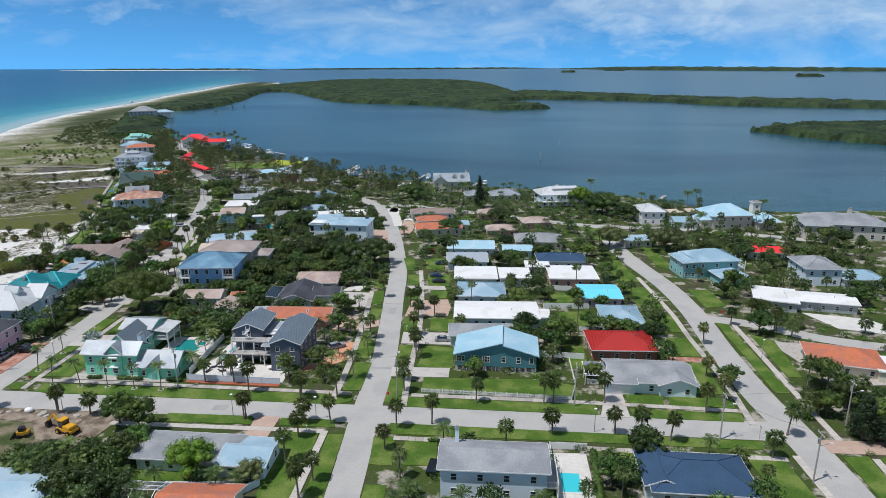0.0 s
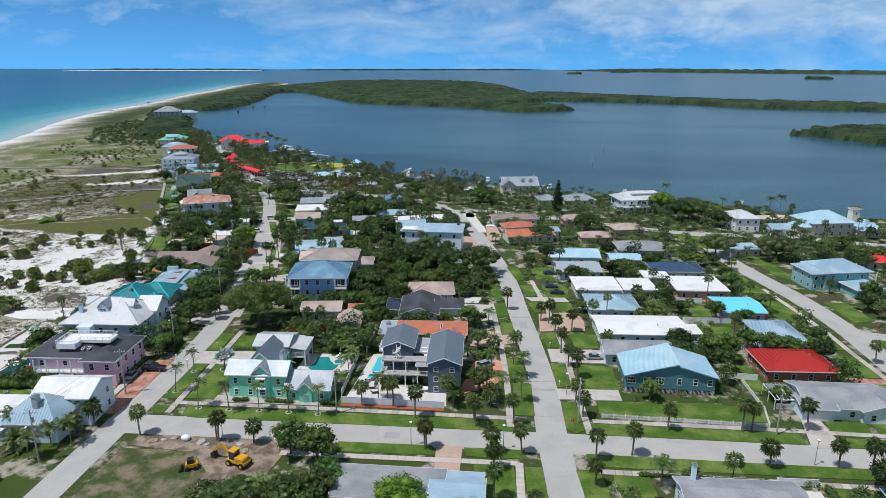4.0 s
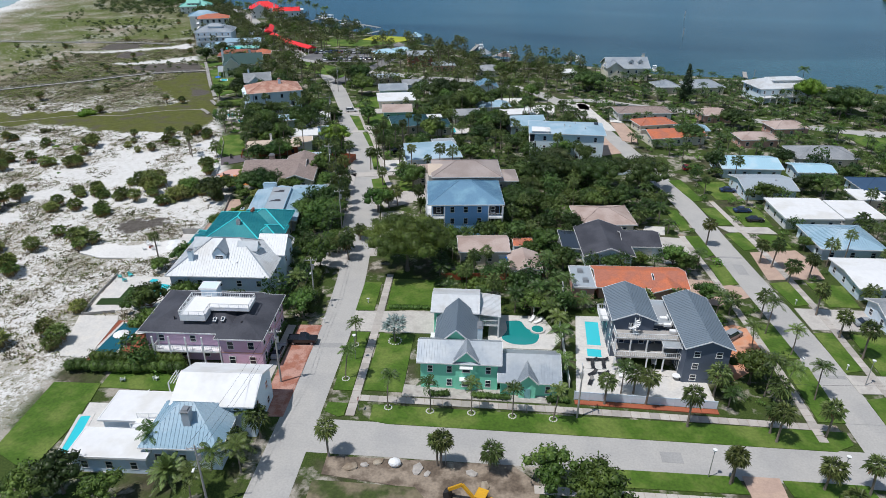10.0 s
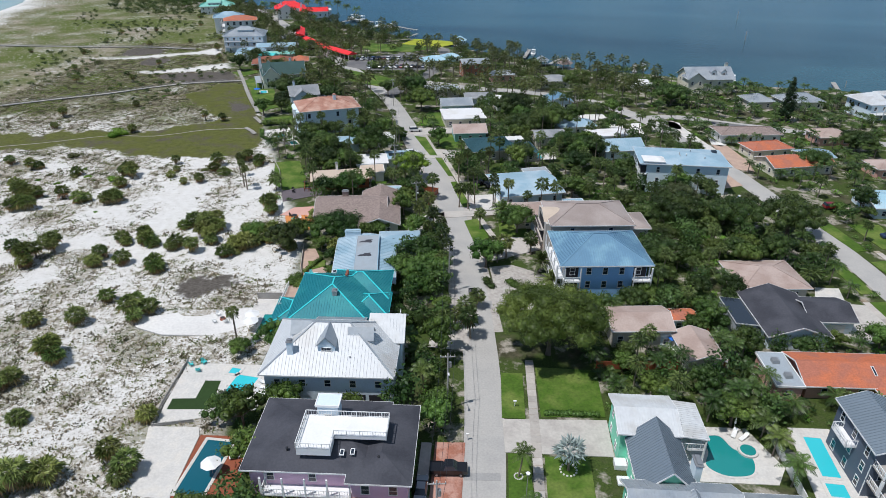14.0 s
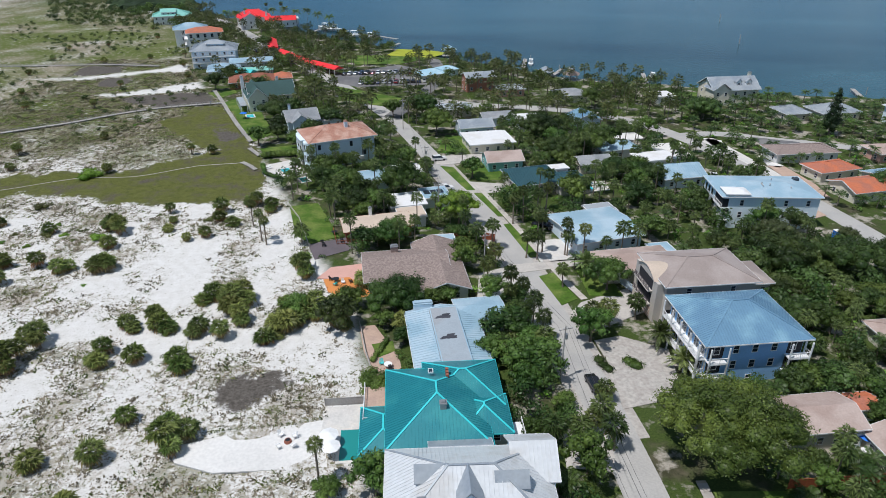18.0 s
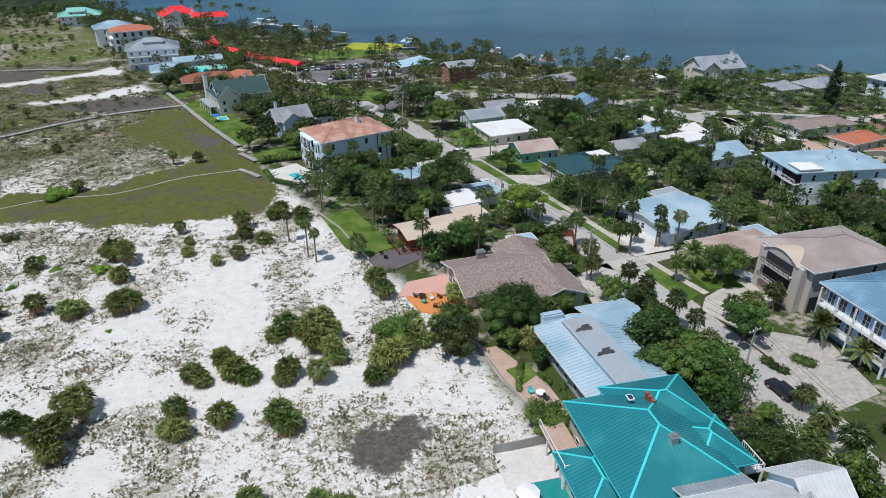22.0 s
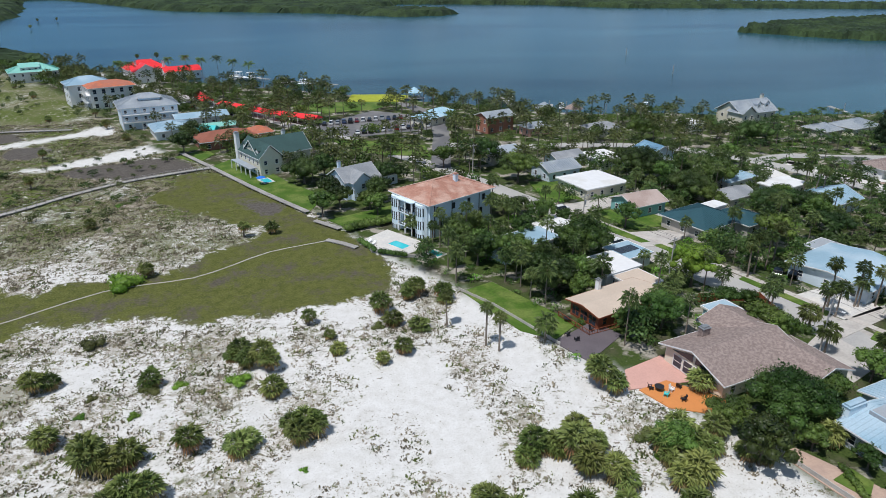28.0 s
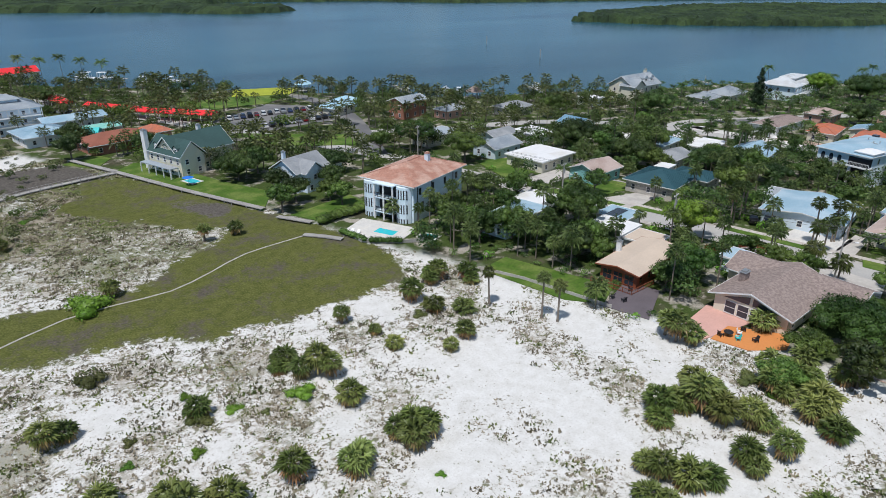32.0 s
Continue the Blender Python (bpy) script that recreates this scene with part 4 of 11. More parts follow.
def ground_height(px, py):
    d = signed(LAND, px, py)
    rise = np.where(px + 0.15 * py < -300, soft(d, -40, 45), soft(d, -6, 2.5))
    z = -3.5 + 3.5 * rise
    dune = (1 - soft(signed(TOWN, px, py), -10, -1)) * soft(d, 40, 70)
    dune *= 1 - soft(signed(MEADOW, px, py), -8, 4)
    z = z + dune * (0.28 * wave(px, py, 24, 21) + 0.16 * wave(px, py, 8, 22))
    return z


def ground_mat():
    m = bpy.data.materials.new("ground_cover")
    m.use_nodes = True
    nt = m.node_tree
    add, join = node_tree(nt)
    bsdf = nt.nodes["Principled BSDF"]
    bsdf.inputs["Roughness"].default_value = 0.95
    bsdf.inputs["Specular IOR Level"].default_value = 0.15
    geo = add("ShaderNodeNewGeometry")
    at = add("ShaderNodeAttribute", attribute_name="cover")
    at2 = add("ShaderNodeAttribute", attribute_name="cover_two")
    sep = add("ShaderNodeSeparateColor")
    sep2 = add("ShaderNodeSeparateColor")
    join(at.outputs["Color"], sep.inputs[0])
    join(at2.outputs["Color"], sep2.inputs[0])

    def nz(scale, detail=4.0, rough=0.6):
        n = add("ShaderNodeTexNoise", Scale=scale, Detail=detail, Roughness=rough)
        join(geo.outputs["Position"], n.inputs["Vector"])
        return n.outputs[0]

    def mix(fac, a, b):
        n = add("ShaderNodeMix", data_type="RGBA")
        join(fac, n.inputs[0])
        for k, v in ((6, a), (7, b)):
            if isinstance(v, tuple):
                n.inputs[k].default_value = (*v, 1)
            else:
                join(v, n.inputs[k])
        return n.outputs[2]

    def rng(v, a, b, c=0.0, d=1.0):
        n = add("ShaderNodeMapRange")
        for k, q in zip(("From Min", "From Max", "To Min", "To Max"), (a, b, c, d)):
            n.inputs[k].default_value = q
        join(v, n.inputs["Value"])
        return n.outputs[0]

    def calc(op, a, b):
        n = add("ShaderNodeMath", operation=op)
        for k, v in ((0, a), (1, b)):
            if isinstance(v, float):
                n.inputs[k].default_value = v
            else:
                join(v, n.inputs[k])
        return n.outputs[0]

    fine, mid, big, speck = nz(3.2, 5), nz(0.55, 5), nz(0.09, 4), nz(1.5, 7, 0.78)
    sand = mix(rng(mid, 0.35, 0.7), (0.70, 0.69, 0.665), (0.60, 0.585, 0.55))
    sand = mix(rng(fine, 0.45, 0.75, 0.0, 0.35), sand, (0.42, 0.39, 0.34))
    dry = mix(rng(fine, 0.36, 0.64), (0.21, 0.175, 0.125), (0.37, 0.325, 0.255))
    dry = mix(rng(big, 0.46, 0.58), dry, mix(rng(fine, 0.38, 0.62), (0.085, 0.09, 0.035), (0.20, 0.185, 0.095)))
    # speckles of scrub grow in number with the cover
    mixn = calc("ADD", calc("MULTIPLY", speck, 0.62), calc("MULTIPLY", mid, 0.38))
    edge = calc("SUBTRACT", 0.635, calc("MULTIPLY", sep.outputs[0], 0.235))
    has = rng(calc("SUBTRACT", mixn, edge), -0.02, 0.05)
    has = calc("MULTIPLY", has, rng(sep2.outputs[2], 0.0, 1.0, 0.62, 0.96))
    open_sand = rng(calc("ADD", sep.outputs[0], calc("MULTIPLY", nz(0.07, 3), 0.9)), 0.50, 0.85, 0.10, 0.0)
    col = mix(has, sand, dry)
    # separate dots of litter and low growth, brown and green
    for size, edge_at, tones in ((2.6, 0.575, ((0.20, 0.155, 0.105), (0.28, 0.25, 0.17))), (0.95, 0.575, ((0.155, 0.125, 0.08), (0.125, 0.135, 0.055)))):
        dot = calc("SUBTRACT", nz(size, 4, 0.6), open_sand)
        col = mix(rng(dot, edge_at, edge_at + 0.035, 0.0, 0.85), col, mix(rng(mid, 0.42, 0.58), *tones))
    grassy = mix(rng(fine, 0.3, 0.7), (0.06, 0.090, 0.016), (0.135, 0.155, 0.042))
    col = mix(calc("MULTIPLY", sep2.outputs[0], rng(mid, 0.30, 0.46)), col, grassy)
    # wet meadow: green sedge with grey-brown patches
    patch = nz(0.13, 8, 0.7)
    sedge = mix(rng(calc("ADD", calc("MULTIPLY", mid, 0.4), calc("MULTIPLY", fine, 0.6)), 0.40, 0.58), (0.062, 0.074, 0.016), (0.125, 0.130, 0.036))
    drab = mix(rng(speck, 0.40, 0.60), (0.062, 0.054, 0.044), (0.125, 0.108, 0.088))
    sedge = mix(rng(calc("ADD", patch, calc("MULTIPLY", speck, 0.5)), 0.75, 0.90), sedge, drab)
    sedge = mix(rng(fine, 0.55, 0.68, 0.0, 0.75), sedge, (0.17, 0.175, 0.06))
    sedge = mix(rng(speck, 0.60, 0.70), sedge, (0.028, 0.034, 0.012))
    col = mix(rng(calc("ADD", sep.outputs[1], calc("ADD", mid, speck)), 1.38, 1.56), col, sedge)
    muddy = mix(rng(speck, 0.4, 0.62), (0.068, 0.060, 0.052), (0.15, 0.135, 0.118))
    col = mix(rng(calc("ADD", at.outputs["Alpha"], calc("ADD", mid, speck)), 1.36, 1.58), col, muddy)
    # built-up land: leaf litter, sandy soil and weeds
    yard = mix(rng(mid, 0.4, 0.62), (0.052, 0.052, 0.028), (0.105, 0.095, 0.062))
    yard = mix(rng(big, 0.36, 0.50), yard, mix(rng(fine, 0.35, 0.65), (0.035, 0.058, 0.014), (0.07, 0.10, 0.024)))
    yard = mix(rng(calc("ADD", nz(0.16, 5, 0.6), calc("MULTIPLY", mid, 0.35)), 0.70, 0.80), yard, mix(rng(fine, 0.35, 0.7), (0.40, 0.37, 0.32), (0.27, 0.24, 0.19)))
    col = mix(sep.outputs[2], col, yard)
    col = mix(sep2.outputs[1], col, (0.045, 0.06, 0.025))
    join(col, bsdf.inputs["Base Color"])
    bp = add("ShaderNodeBump", Strength=0.5, Distance=0.12)
    join(calc("ADD", speck, fine), bp.inputs["Height"])
    join(bp.outputs[0], bsdf.inputs["Normal"])
    return m


def water_mat():
    m = bpy.data.materials.new("sea_water")
    m.use_nodes = True
    nt = m.node_tree
    add, join = node_tree(nt)
    bsdf = nt.nodes["Principled BSDF"]
    bsdf.inputs["Roughness"].default_value = 0.22
    bsdf.inputs["Specular IOR Level"].default_value = 0.08
    geo = add("ShaderNodeNewGeometry")
    at = add("ShaderNodeAttribute", attribute_name="depth")
    sep = add("ShaderNodeSeparateColor")
    join(at.outputs["Color"], sep.inputs[0])
    ramp = add("ShaderNodeValToRGB")
    stops = ((0.0, (0.36, 0.45, 0.41)), (0.05, (0.14, 0.36, 0.34)), (0.16, (0.035, 0.225, 0.235)), (0.4, (0.010, 0.125, 0.165)), (1.0, (0.004, 0.070, 0.125)))
    el = ramp.color_ramp.elements
    while len(el) < len(stops):
        el.new(0.5)
    for e, (p, c) in zip(el, stops):
        e.position, e.color = p, (*c, 1)
    join(sep.outputs[0], ramp.inputs[0])
    flow = add("ShaderNodeMapping")
    flow.inputs["Scale"].default_value = (0.0022, 0.009, 1)
    flow.inputs["Rotation"].default_value = (0, 0, radians(14))
    join(geo.outputs["Position"], flow.inputs[0])
    streak = add("ShaderNodeTexNoise", Scale=1.0, Detail=9.0, Roughness=0.62, Distortion=0.8)
    join(flow.outputs[0], streak.inputs["Vector"])
    r2 = add("ShaderNodeValToRGB")
    el = r2.color_ramp.elements
    el[0].position, el[0].color = 0.36, (0.008, 0.046, 0.072, 1)
    el[1].position, el[1].color = 0.66, (0.034, 0.106, 0.138, 1)
    join(streak.outputs[0], r2.inputs[0])
    mixn = add("ShaderNodeMix", data_type="RGBA")
    join(sep.outputs[1], mixn.inputs[0])
    join(r2.outputs[0], mixn.inputs[6])
    join(ramp.outputs[0], mixn.inputs[7])
    join(mixn.outputs[2], bsdf.inputs["Base Color"])
    wv = add("ShaderNodeTexNoise", Scale=0.35, Detail=4.0)
    join(geo.outputs["Position"], wv.inputs["Vector"])
    bp = add("ShaderNodeBump", Strength=0.25, Distance=0.4)
    join(wv.outputs[0], bp.inputs["Height"])
    join(bp.outputs[0], bsdf.inputs["Normal"])
    return m


def axis_steps(*spans):
    out = []
    for a, b, s in spans:
        out += list(np.arange(a, b, s))
    return np.array(out)


ground = grid_mesh("ground", axis_steps((-4900, -1000, 650), (-1000, -480, 26), (-480, -330, 6), (-330, -150, 2.0), (-150, 130, 6), (130, 520, 26), (520, 4901, 730)),
                   axis_steps((-4900, -260, 580), (-260, 90, 25), (90, 150, 6), (150, 420, 2.0), (420, 620, 5), (620, 1000, 19), (1000, 3600, 65), (3600, 4901, 650)),
                   ground_height, {"cover": cover, "cover_two": cover_two}, ground_mat())
tagged(ground, "sandy dunes, wet meadow and garden soil on a barrier island", "ground", kind="structure")


def swell(px, py):
    """The far sea closes the horizon."""
    return 24 * soft(np.hypot(px, py), 2300, 4900)


def depth(px, py):
    d = -signed(LAND, px, py)
    gulf = soft(-(px + 0.30 * py + 200), -40, 120)
    return np.stack([np.clip(d / 420, 0, 1), gulf, np.zeros(px.shape), np.ones(px.shape)], -1)


water = grid_mesh("water", axis_steps((-4900, -1200, 370), (-1200, -300, 18), (-300, 500, 60), (500, 4901, 440)), axis_steps((-4900, 0, 490), (0, 2500, 30), (2500, 4901, 100)),
                  lambda px, py: -0.9 + swell(px, py), {"depth": depth}, water_mat())
tagged(water, "turquoise gulf and grey-blue bay water with light ripples", "water", kind="structure")


def canopy(name, outline, step, high, label, seed):
    """A mangrove wood: one lumpy roof of crowns that falls to the water at its edge."""
    pts = np.array(smooth_line(outline + [outline[0]], 25))
    x0, y0 = pts.min(0)
    x1, y1 = pts.max(0)
    xs, ys = np.arange(x0 - step, x1 + 2 * step, step), np.arange(y0 - step, y1 + 2 * step, step)
    gx, gy = np.meshgrid(xs, ys)
    rng_ = np.random.RandomState(seed)
    gx = gx + rng_.uniform(-0.35, 0.35, gx.shape) * step
    gy = gy + rng_.uniform(-0.35, 0.35, gx.shape) * step
    d = signed(pts, gx, gy) + 4 * wave(gx, gy, 30, seed) + 2 * wave(gx, gy, 11, seed + 1)
    gz = np.where(d > 0, high * (0.55 + 0.45 * soft(d, 0, 14)) + rng_.uniform(-1.5, 1.3, gx.shape) + 1.3 * wave(gx, gy, 60, seed + 2), -1.4)
    n, m = len(xs), len(ys)
    i = np.arange(n * m).reshape(m, n)
    q = np.stack([i[:-1, :-1], i[:-1, 1:], i[1:, 1:], i[1:, :-1]], -1).reshape(-1, 4)
    keep = (d.ravel()[q] > -0.01).any(1)
    q = q[keep]
    used, inv = np.unique(q, return_inverse=True)
    v = np.stack([gx, gy, gz], -1).reshape(-1, 3)[used]
    ob = new(name, mesh_of(name, v, inv.reshape(-1, 4), [M["mangrove"]]))
    return tagged(ob, label, "mangrove", kind="stuff")


canopy("mangrove_wood", [(-520, 1010), (-492, 1040), (-487, 1175), (-525, 1358), (-577, 1607), (-565, 1690), (-510, 1660), (-387, 1427), (-299, 1265), (-180, 1200), (-73, 1141), (-13, 1065), (49, 1066), (88, 1100), (60, 1140), (-20, 1190), (20, 1290), (70, 1380), (45, 1600), (-33, 2190), (-185, 2560), (-462, 2620), (-620, 2520), (-655, 2280), (-689, 1905), (-660, 1600), (-628, 1370), (-591, 1173), (-556, 1040)], 6.5, 7.5, "dense dark green mangrove wood along the bay", 31)
canopy("mangrove_spit", [(60, 1375), (141, 1353), (245, 1317), (322, 1282), (350, 1230), (408, 1171), (530, 1133), (621, 1109), (900, 1015), (1300, 900), (1300, 1010), (900, 1110), (721, 1180), (500, 1310), (400, 1350), (350, 1400), (295, 1440), (180, 1560), (60, 1640)], 6.5, 7.0, "long low spit of dark green mangrove in the bay", 35)
canopy("mangrove_island", [(284, 745), (306, 700), (345, 644), (420, 592), (511, 545), (680, 560), (860, 670), (820, 760), (700, 815), (520, 830), (400, 805), (318, 778)], 3.6, 6.5, "mangrove island of rounded dark green crowns in the bay", 39)
canopy("neck_wood", [(-470, 905), (-436, 840), (-395, 745), (-350, 690), (-360, 660), (-400, 650), (-420, 690), (-455, 760), (-500, 860), (-545, 960), (-570, 1040), (-520, 1030)], 4.0, 6.5, "dark scrub wood on the narrow neck of the island", 43)


def far_coast(name, x0, y0, x1, y1, high, deep, label, seed, material="mangrove"):
    rng_ = np.random.RandomState(seed)
    a, b = np.array((x0, y0), float), np.array((x1, y1), float)
    n = max(8, int(np.linalg.norm(b - a) / 28))
    u = (b - a) / np.linalg.norm(b - a)
    v = np.array((-u[1], u[0]))
    bm = bmesh.new()
    rows = []
    for k in range(n + 1):
        p = a + (b - a) * k / n
        e = min(1, 8 * k / n, 8 * (n - k) / n)
        h = high * e * rng_.uniform(0.65, 1.1)
        up = float(swell(*p))
        w = deep * (0.3 + 0.7 * e)
        rows.append([bm.verts.new((*(p + v * w * a), b + up)) for a, b in ((-0.5, -3.0), (-0.42, h * 0.8), (0.3, h * 1.1), (0.5, -3.0))])
    for r, s in zip(rows, rows[1:]):
        for k in range(3):
            bm.faces.new((r[k], r[k + 1], s[k + 1], s[k]))
    bmesh.ops.recalc_face_normals(bm, faces=bm.faces)
    return tagged(part(name, bm, M[material], None), label, "coast", kind="stuff")


far_coast("far_shore", 450, 4600, 3200, 3150, 15, 420, "low wooded mainland shore on the horizon", 51)
far_coast("far_shore", -2650, 4080, -1500, 4350, 9, 120, "low wooded key on the horizon", 52)
far_coast("far_shore", -1450, 4450, 350, 4780, 7, 90, "thin wooded shore far across the bay", 53)
far_coast("far_islet", 360, 3760, 440, 3740, 9, 60, "small wooded islet far out in the bay", 54)
far_coast("far_islet", 1290, 3010, 1400, 2985, 11, 70, "small wooded islet far out in the bay", 55)
far_coast("far_islet", 640, 4050, 760, 4020, 7, 60, "small wooded islet far out in the bay", 56)
far_coast("far_sandbar", -2700, 4000, -1520, 4230, 1.0, 90, "pale sandbar on the horizon", 57, "sand")

# ---- roads, pavements, verges and yards ----
ROAD_W = [(-119, 20), (-118.8, 100), (-118.4, 137), (-118.4, 159), (-120, 183), (-123.7, 212), (-131, 251), (-142, 289), (-154, 327), (-166, 360), (-188, 405), (-204, 433), (-220, 462), (-240, 497), (-275, 560), (-310, 620)]
ROAD_M = [(-24, 20), (-25.8, 97), (-27, 125), (-27.2, 140), (-27.6, 155), (-29.8, 180), (-31.8, 200), (-34.3, 227), (-40.5, 262), (-46.5, 290), (-52, 310), (-59, 331), (-69, 349), (-84, 364), (-108, 374), (-130, 378), (-148, 386), (-160, 388)]
ROAD_N = [(-60, 337), (-46, 339), (-29, 332), (-10, 325), (20, 311), (48, 300), (90, 296), (140, 280)]
ROAD_E = [(68, 20), (64.5, 112), (62, 140), (61.5, 165), (62, 190), (60, 215), (55, 240), (51.5, 262), (50, 303)]
STREET = [(-118.5, 126.3), (-60, 126.0), (-27, 125.7), (20, 125.3), (64, 124.8)]
strip("road", STREET, 7.4, 0.020, M["asphalt"], "sun-bleached grey asphalt cross street between two avenues", "road")
strip("road_shoulder", [(-120.2, 186), (-123.9, 212), (-131.2, 251), (-142, 289), (-150, 315)], 9.6, 0.014, M["shell"], "pale gravel shoulders of the avenue", "road shoulder")
strip("road", ROAD_W, 6.4, 0.024, M["asphalt"], "sun-bleached grey asphalt avenue beside the beach houses", "road")
strip("road", ROAD_M, 6.4, 0.028, M["asphalt"], "sun-bleached grey asphalt avenue through the village", "road")
strip("road", ROAD_N, 5.6, 0.034, M["asphalt"], "sun-bleached grey asphalt lane along the bay houses", "road")
strip("road", ROAD_E, 7.4, 0.032, M["asphalt"], "wide grey asphalt avenue with grass verges", "road")
strip("road", [(62, 188), (78, 183), (98, 172), (150, 160)], 5.5, 0.036, M["asphalt"], "grey asphalt side road past bungalows", "road")
strip("road", [(-166, 360), (-158, 385), (-150, 412), (-146, 440), (-150, 470)], 6.5, 0.036, M["asphalt_dark"], "dark asphalt road beside the waterfront park", "road")
slab("parking_lot", [(-197, 434), (-168, 457), (-150, 440), (-152, 414), (-184, 409), (-199, 420)], 0.05, M["asphalt_dark"], "dark asphalt car park by the red awnings", "parking lot")
slab("parking_lot", [(-262, 508), (-226, 458), (-216, 464), (-246, 512)], 0.05, M["asphalt_dark"], "dark asphalt row of parking bays along the avenue", "parking lot")
# worn patches and seams of the asphalt
for k, (x, y, w, d) in enumerate(((-118.5, 150, 5.3, 1.4), (-118.6, 196, 2.4, 3.0), (-27.4, 148, 5.3, 0.9), (-31, 193, 5.2, 0.8), (-60, 126, 3.2, 2.2), (-30.5, 187, 2.2, 5))):
    slab("road_patch", rect(x, y, w, d, 4 if x < -100 else 0), 0.045, M["asphalt_patch"], "squared repair patch in the asphalt", "road patch", 0.03)


def lawn(pts, label="mown green lawn", z=0.14, material="grass", r=0.0):
    return slab("lawn", pts, z, M[material], label, "lawn", rounded=r)


def verge(x0, x1, y0, y1, yaw=0.0, label="mown grass verge beside the road"):
    return lawn(rect((x0 + x1) / 2, (y0 + y1) / 2, x1 - x0, y1 - y0, yaw), label)


def pavement(pts, width=1.5, label="pale concrete pavement along the street"):
    """A pavement of separate concrete flags with open joints."""
    line = smooth_line(pts, 0.5)
    lens = np.r_[0, np.cumsum([np.linalg.norm(b - a) for a, b in zip(line, line[1:])])]
    ob = strip("pavement", pts, width - 0.06, 0.115, M["soil"], label, "pavement", step=3.0)
    xs, ys = np.array([p[0] for p in line]), np.array([p[1] for p in line])
    n = int(lens[-1] / 1.55)
    me = FLAG.setdefault(width, None)
    if me is None:
        bm = boxes((-0.745, 0.745, -width / 2, width / 2, -0.06, 0.0))
        bmesh.ops.bevel(bm, geom=[e for e in bm.edges if all(v.co.z > -0.01 for v in e.verts)], offset=0.02, segments=1, affect="EDGES")
        me = bpy.data.meshes.new("paving_flag")
        bm.to_mesh(me)
        bm.free()
        me.materials.append(M["flag"])
        FLAG[width] = me
    for k in range(n):
        s = (k + 0.5) * 1.55
        x, y = np.interp(s, lens, xs), np.interp(s, lens, ys)
        x1, y1 = np.interp(s + 0.4, lens, xs), np.interp(s + 0.4, lens, ys)
        at = pose(x, y, 0.155 + 0.006 * random.uniform(-1, 1), 0, 0, math.degrees(math.atan2(y1 - y, x1 - x)))
        if 100 < y < 200 and len(FLAGS_NEAR) < 300:
            FLAGS_NEAR.append(part("paving_flag", me, None, ob, m=at))
        else:
            FLAGS_FAR.append((me, at))
    return ob


FLAG = {}
FLAGS_NEAR, FLAGS_FAR = [], []


def flag_mat():
    m = mat("concrete_flag", (0.47, 0.435, 0.395), 0.85, var=0.12, coarse=0.4, fine=2.5, second=(0.40, 0.365, 0.33))
    add, join = node_tree(m.node_tree)
    bsdf = m.node_tree.nodes["Principled BSDF"]
    src = bsdf.inputs["Base Color"].links[0].from_socket
    info = add("ShaderNodeObjectInfo")
    rng_ = add("ShaderNodeMapRange")
    rng_.inputs["To Min"].default_value, rng_.inputs["To Max"].default_value = 0.8, 1.15
    join(info.outputs["Random"], rng_.inputs["Value"])
    sc = add("ShaderNodeVectorMath", operation="SCALE")
    join(src, sc.inputs[0])
    join(rng_.outputs[0], sc.inputs["Scale"])
    join(sc.outputs[0], bsdf.inputs["Base Color"])
    return m


M["flag"] = flag_mat()

# north side of the street
lawn([(-107, 130.2), (-104, 129.6), (-60, 129.4), (-34.5, 129.2), (-31.3, 130.8), (-31.2, 133.6), (-60, 133.8), (-107, 134.0)], "long mown verge in front of the green house")
lawn([(-114.8, 131.8), (-112.2, 130.6), (-111.4, 131), (-111.3, 134.0), (-114.6, 134)], "small grass corner at the crossing")
verge(-114.7, -111.3, 137.2, 154.8, 0.6)
verge(-115.8, -112.0, 162.5, 174, 1.0)
verge(-109.3, -102.6, 137.5, 154.6, 0, "front lawn of the green house")
lawn([(-109.4, 163.2), (-109.8, 176), (-99, 176), (-99, 164)], "shaded lawn under the oak")
verge(-34.5, -30.2, 135.8, 150.5, 0)
lawn([(-35.3, 153), (-30.6, 153), (-31.6, 164), (-36.4, 164)])
lawn([(-37.2, 188.6), (-33.8, 188.8), (-33.2, 180), (-36.9, 179)])
lawn([(-39.0, 203.7), (-35.4, 204.1), (-34.6, 193.8), (-38.3, 191.5)])
lawn([(-40.5, 220), (-37.3, 220), (-36.3, 207.5), (-39.3, 207)])
lawn([(-28.4, 206), (-24.6, 207.3), (-22.6, 198.2), (-26.6, 196.8)])
lawn([(-26.2, 181), (-22.0, 182), (-20.6, 172.6), (-24.6, 171.5)])
lawn([(-24.6, 161.8), (-21.0, 161.9), (-20.7, 150.2), (-24.2, 149.3)])
lawn([(-24.0, 142), (-20.3, 142.9), (-19.8, 131), (-22, 129.5), (-23.9, 131)])
lawn([(-30.2, 222), (-26, 223), (-24.5, 212), (-28.5, 211)])
lawn([(-34.5, 243), (-30.5, 244), (-28, 228), (-31, 227)])
lawn([(-17.8, 162), (-9.5, 161), (-9.5, 149), (-18.2, 149)], "front lawn with shrubs")
lawn([(-18, 182), (-10.5, 181), (-11, 172), (-17.2, 172)])
lawn([(-20.5, 206), (-14.5, 206), (-14.5, 199), (-19.2, 199)])
lawn([(-23, 224), (-14.5, 224), (-14.5, 211), (-21.8, 211)])
lawn([(-26, 243), (-18, 243), (-18, 229), (-24, 229)])
lawn([(-11.2, 143.5), (9.9, 144.2), (20.5, 142), (20.5, 136.8), (-16, 136.9), (-16, 143.5)], "wide lawn in front of the teal house")
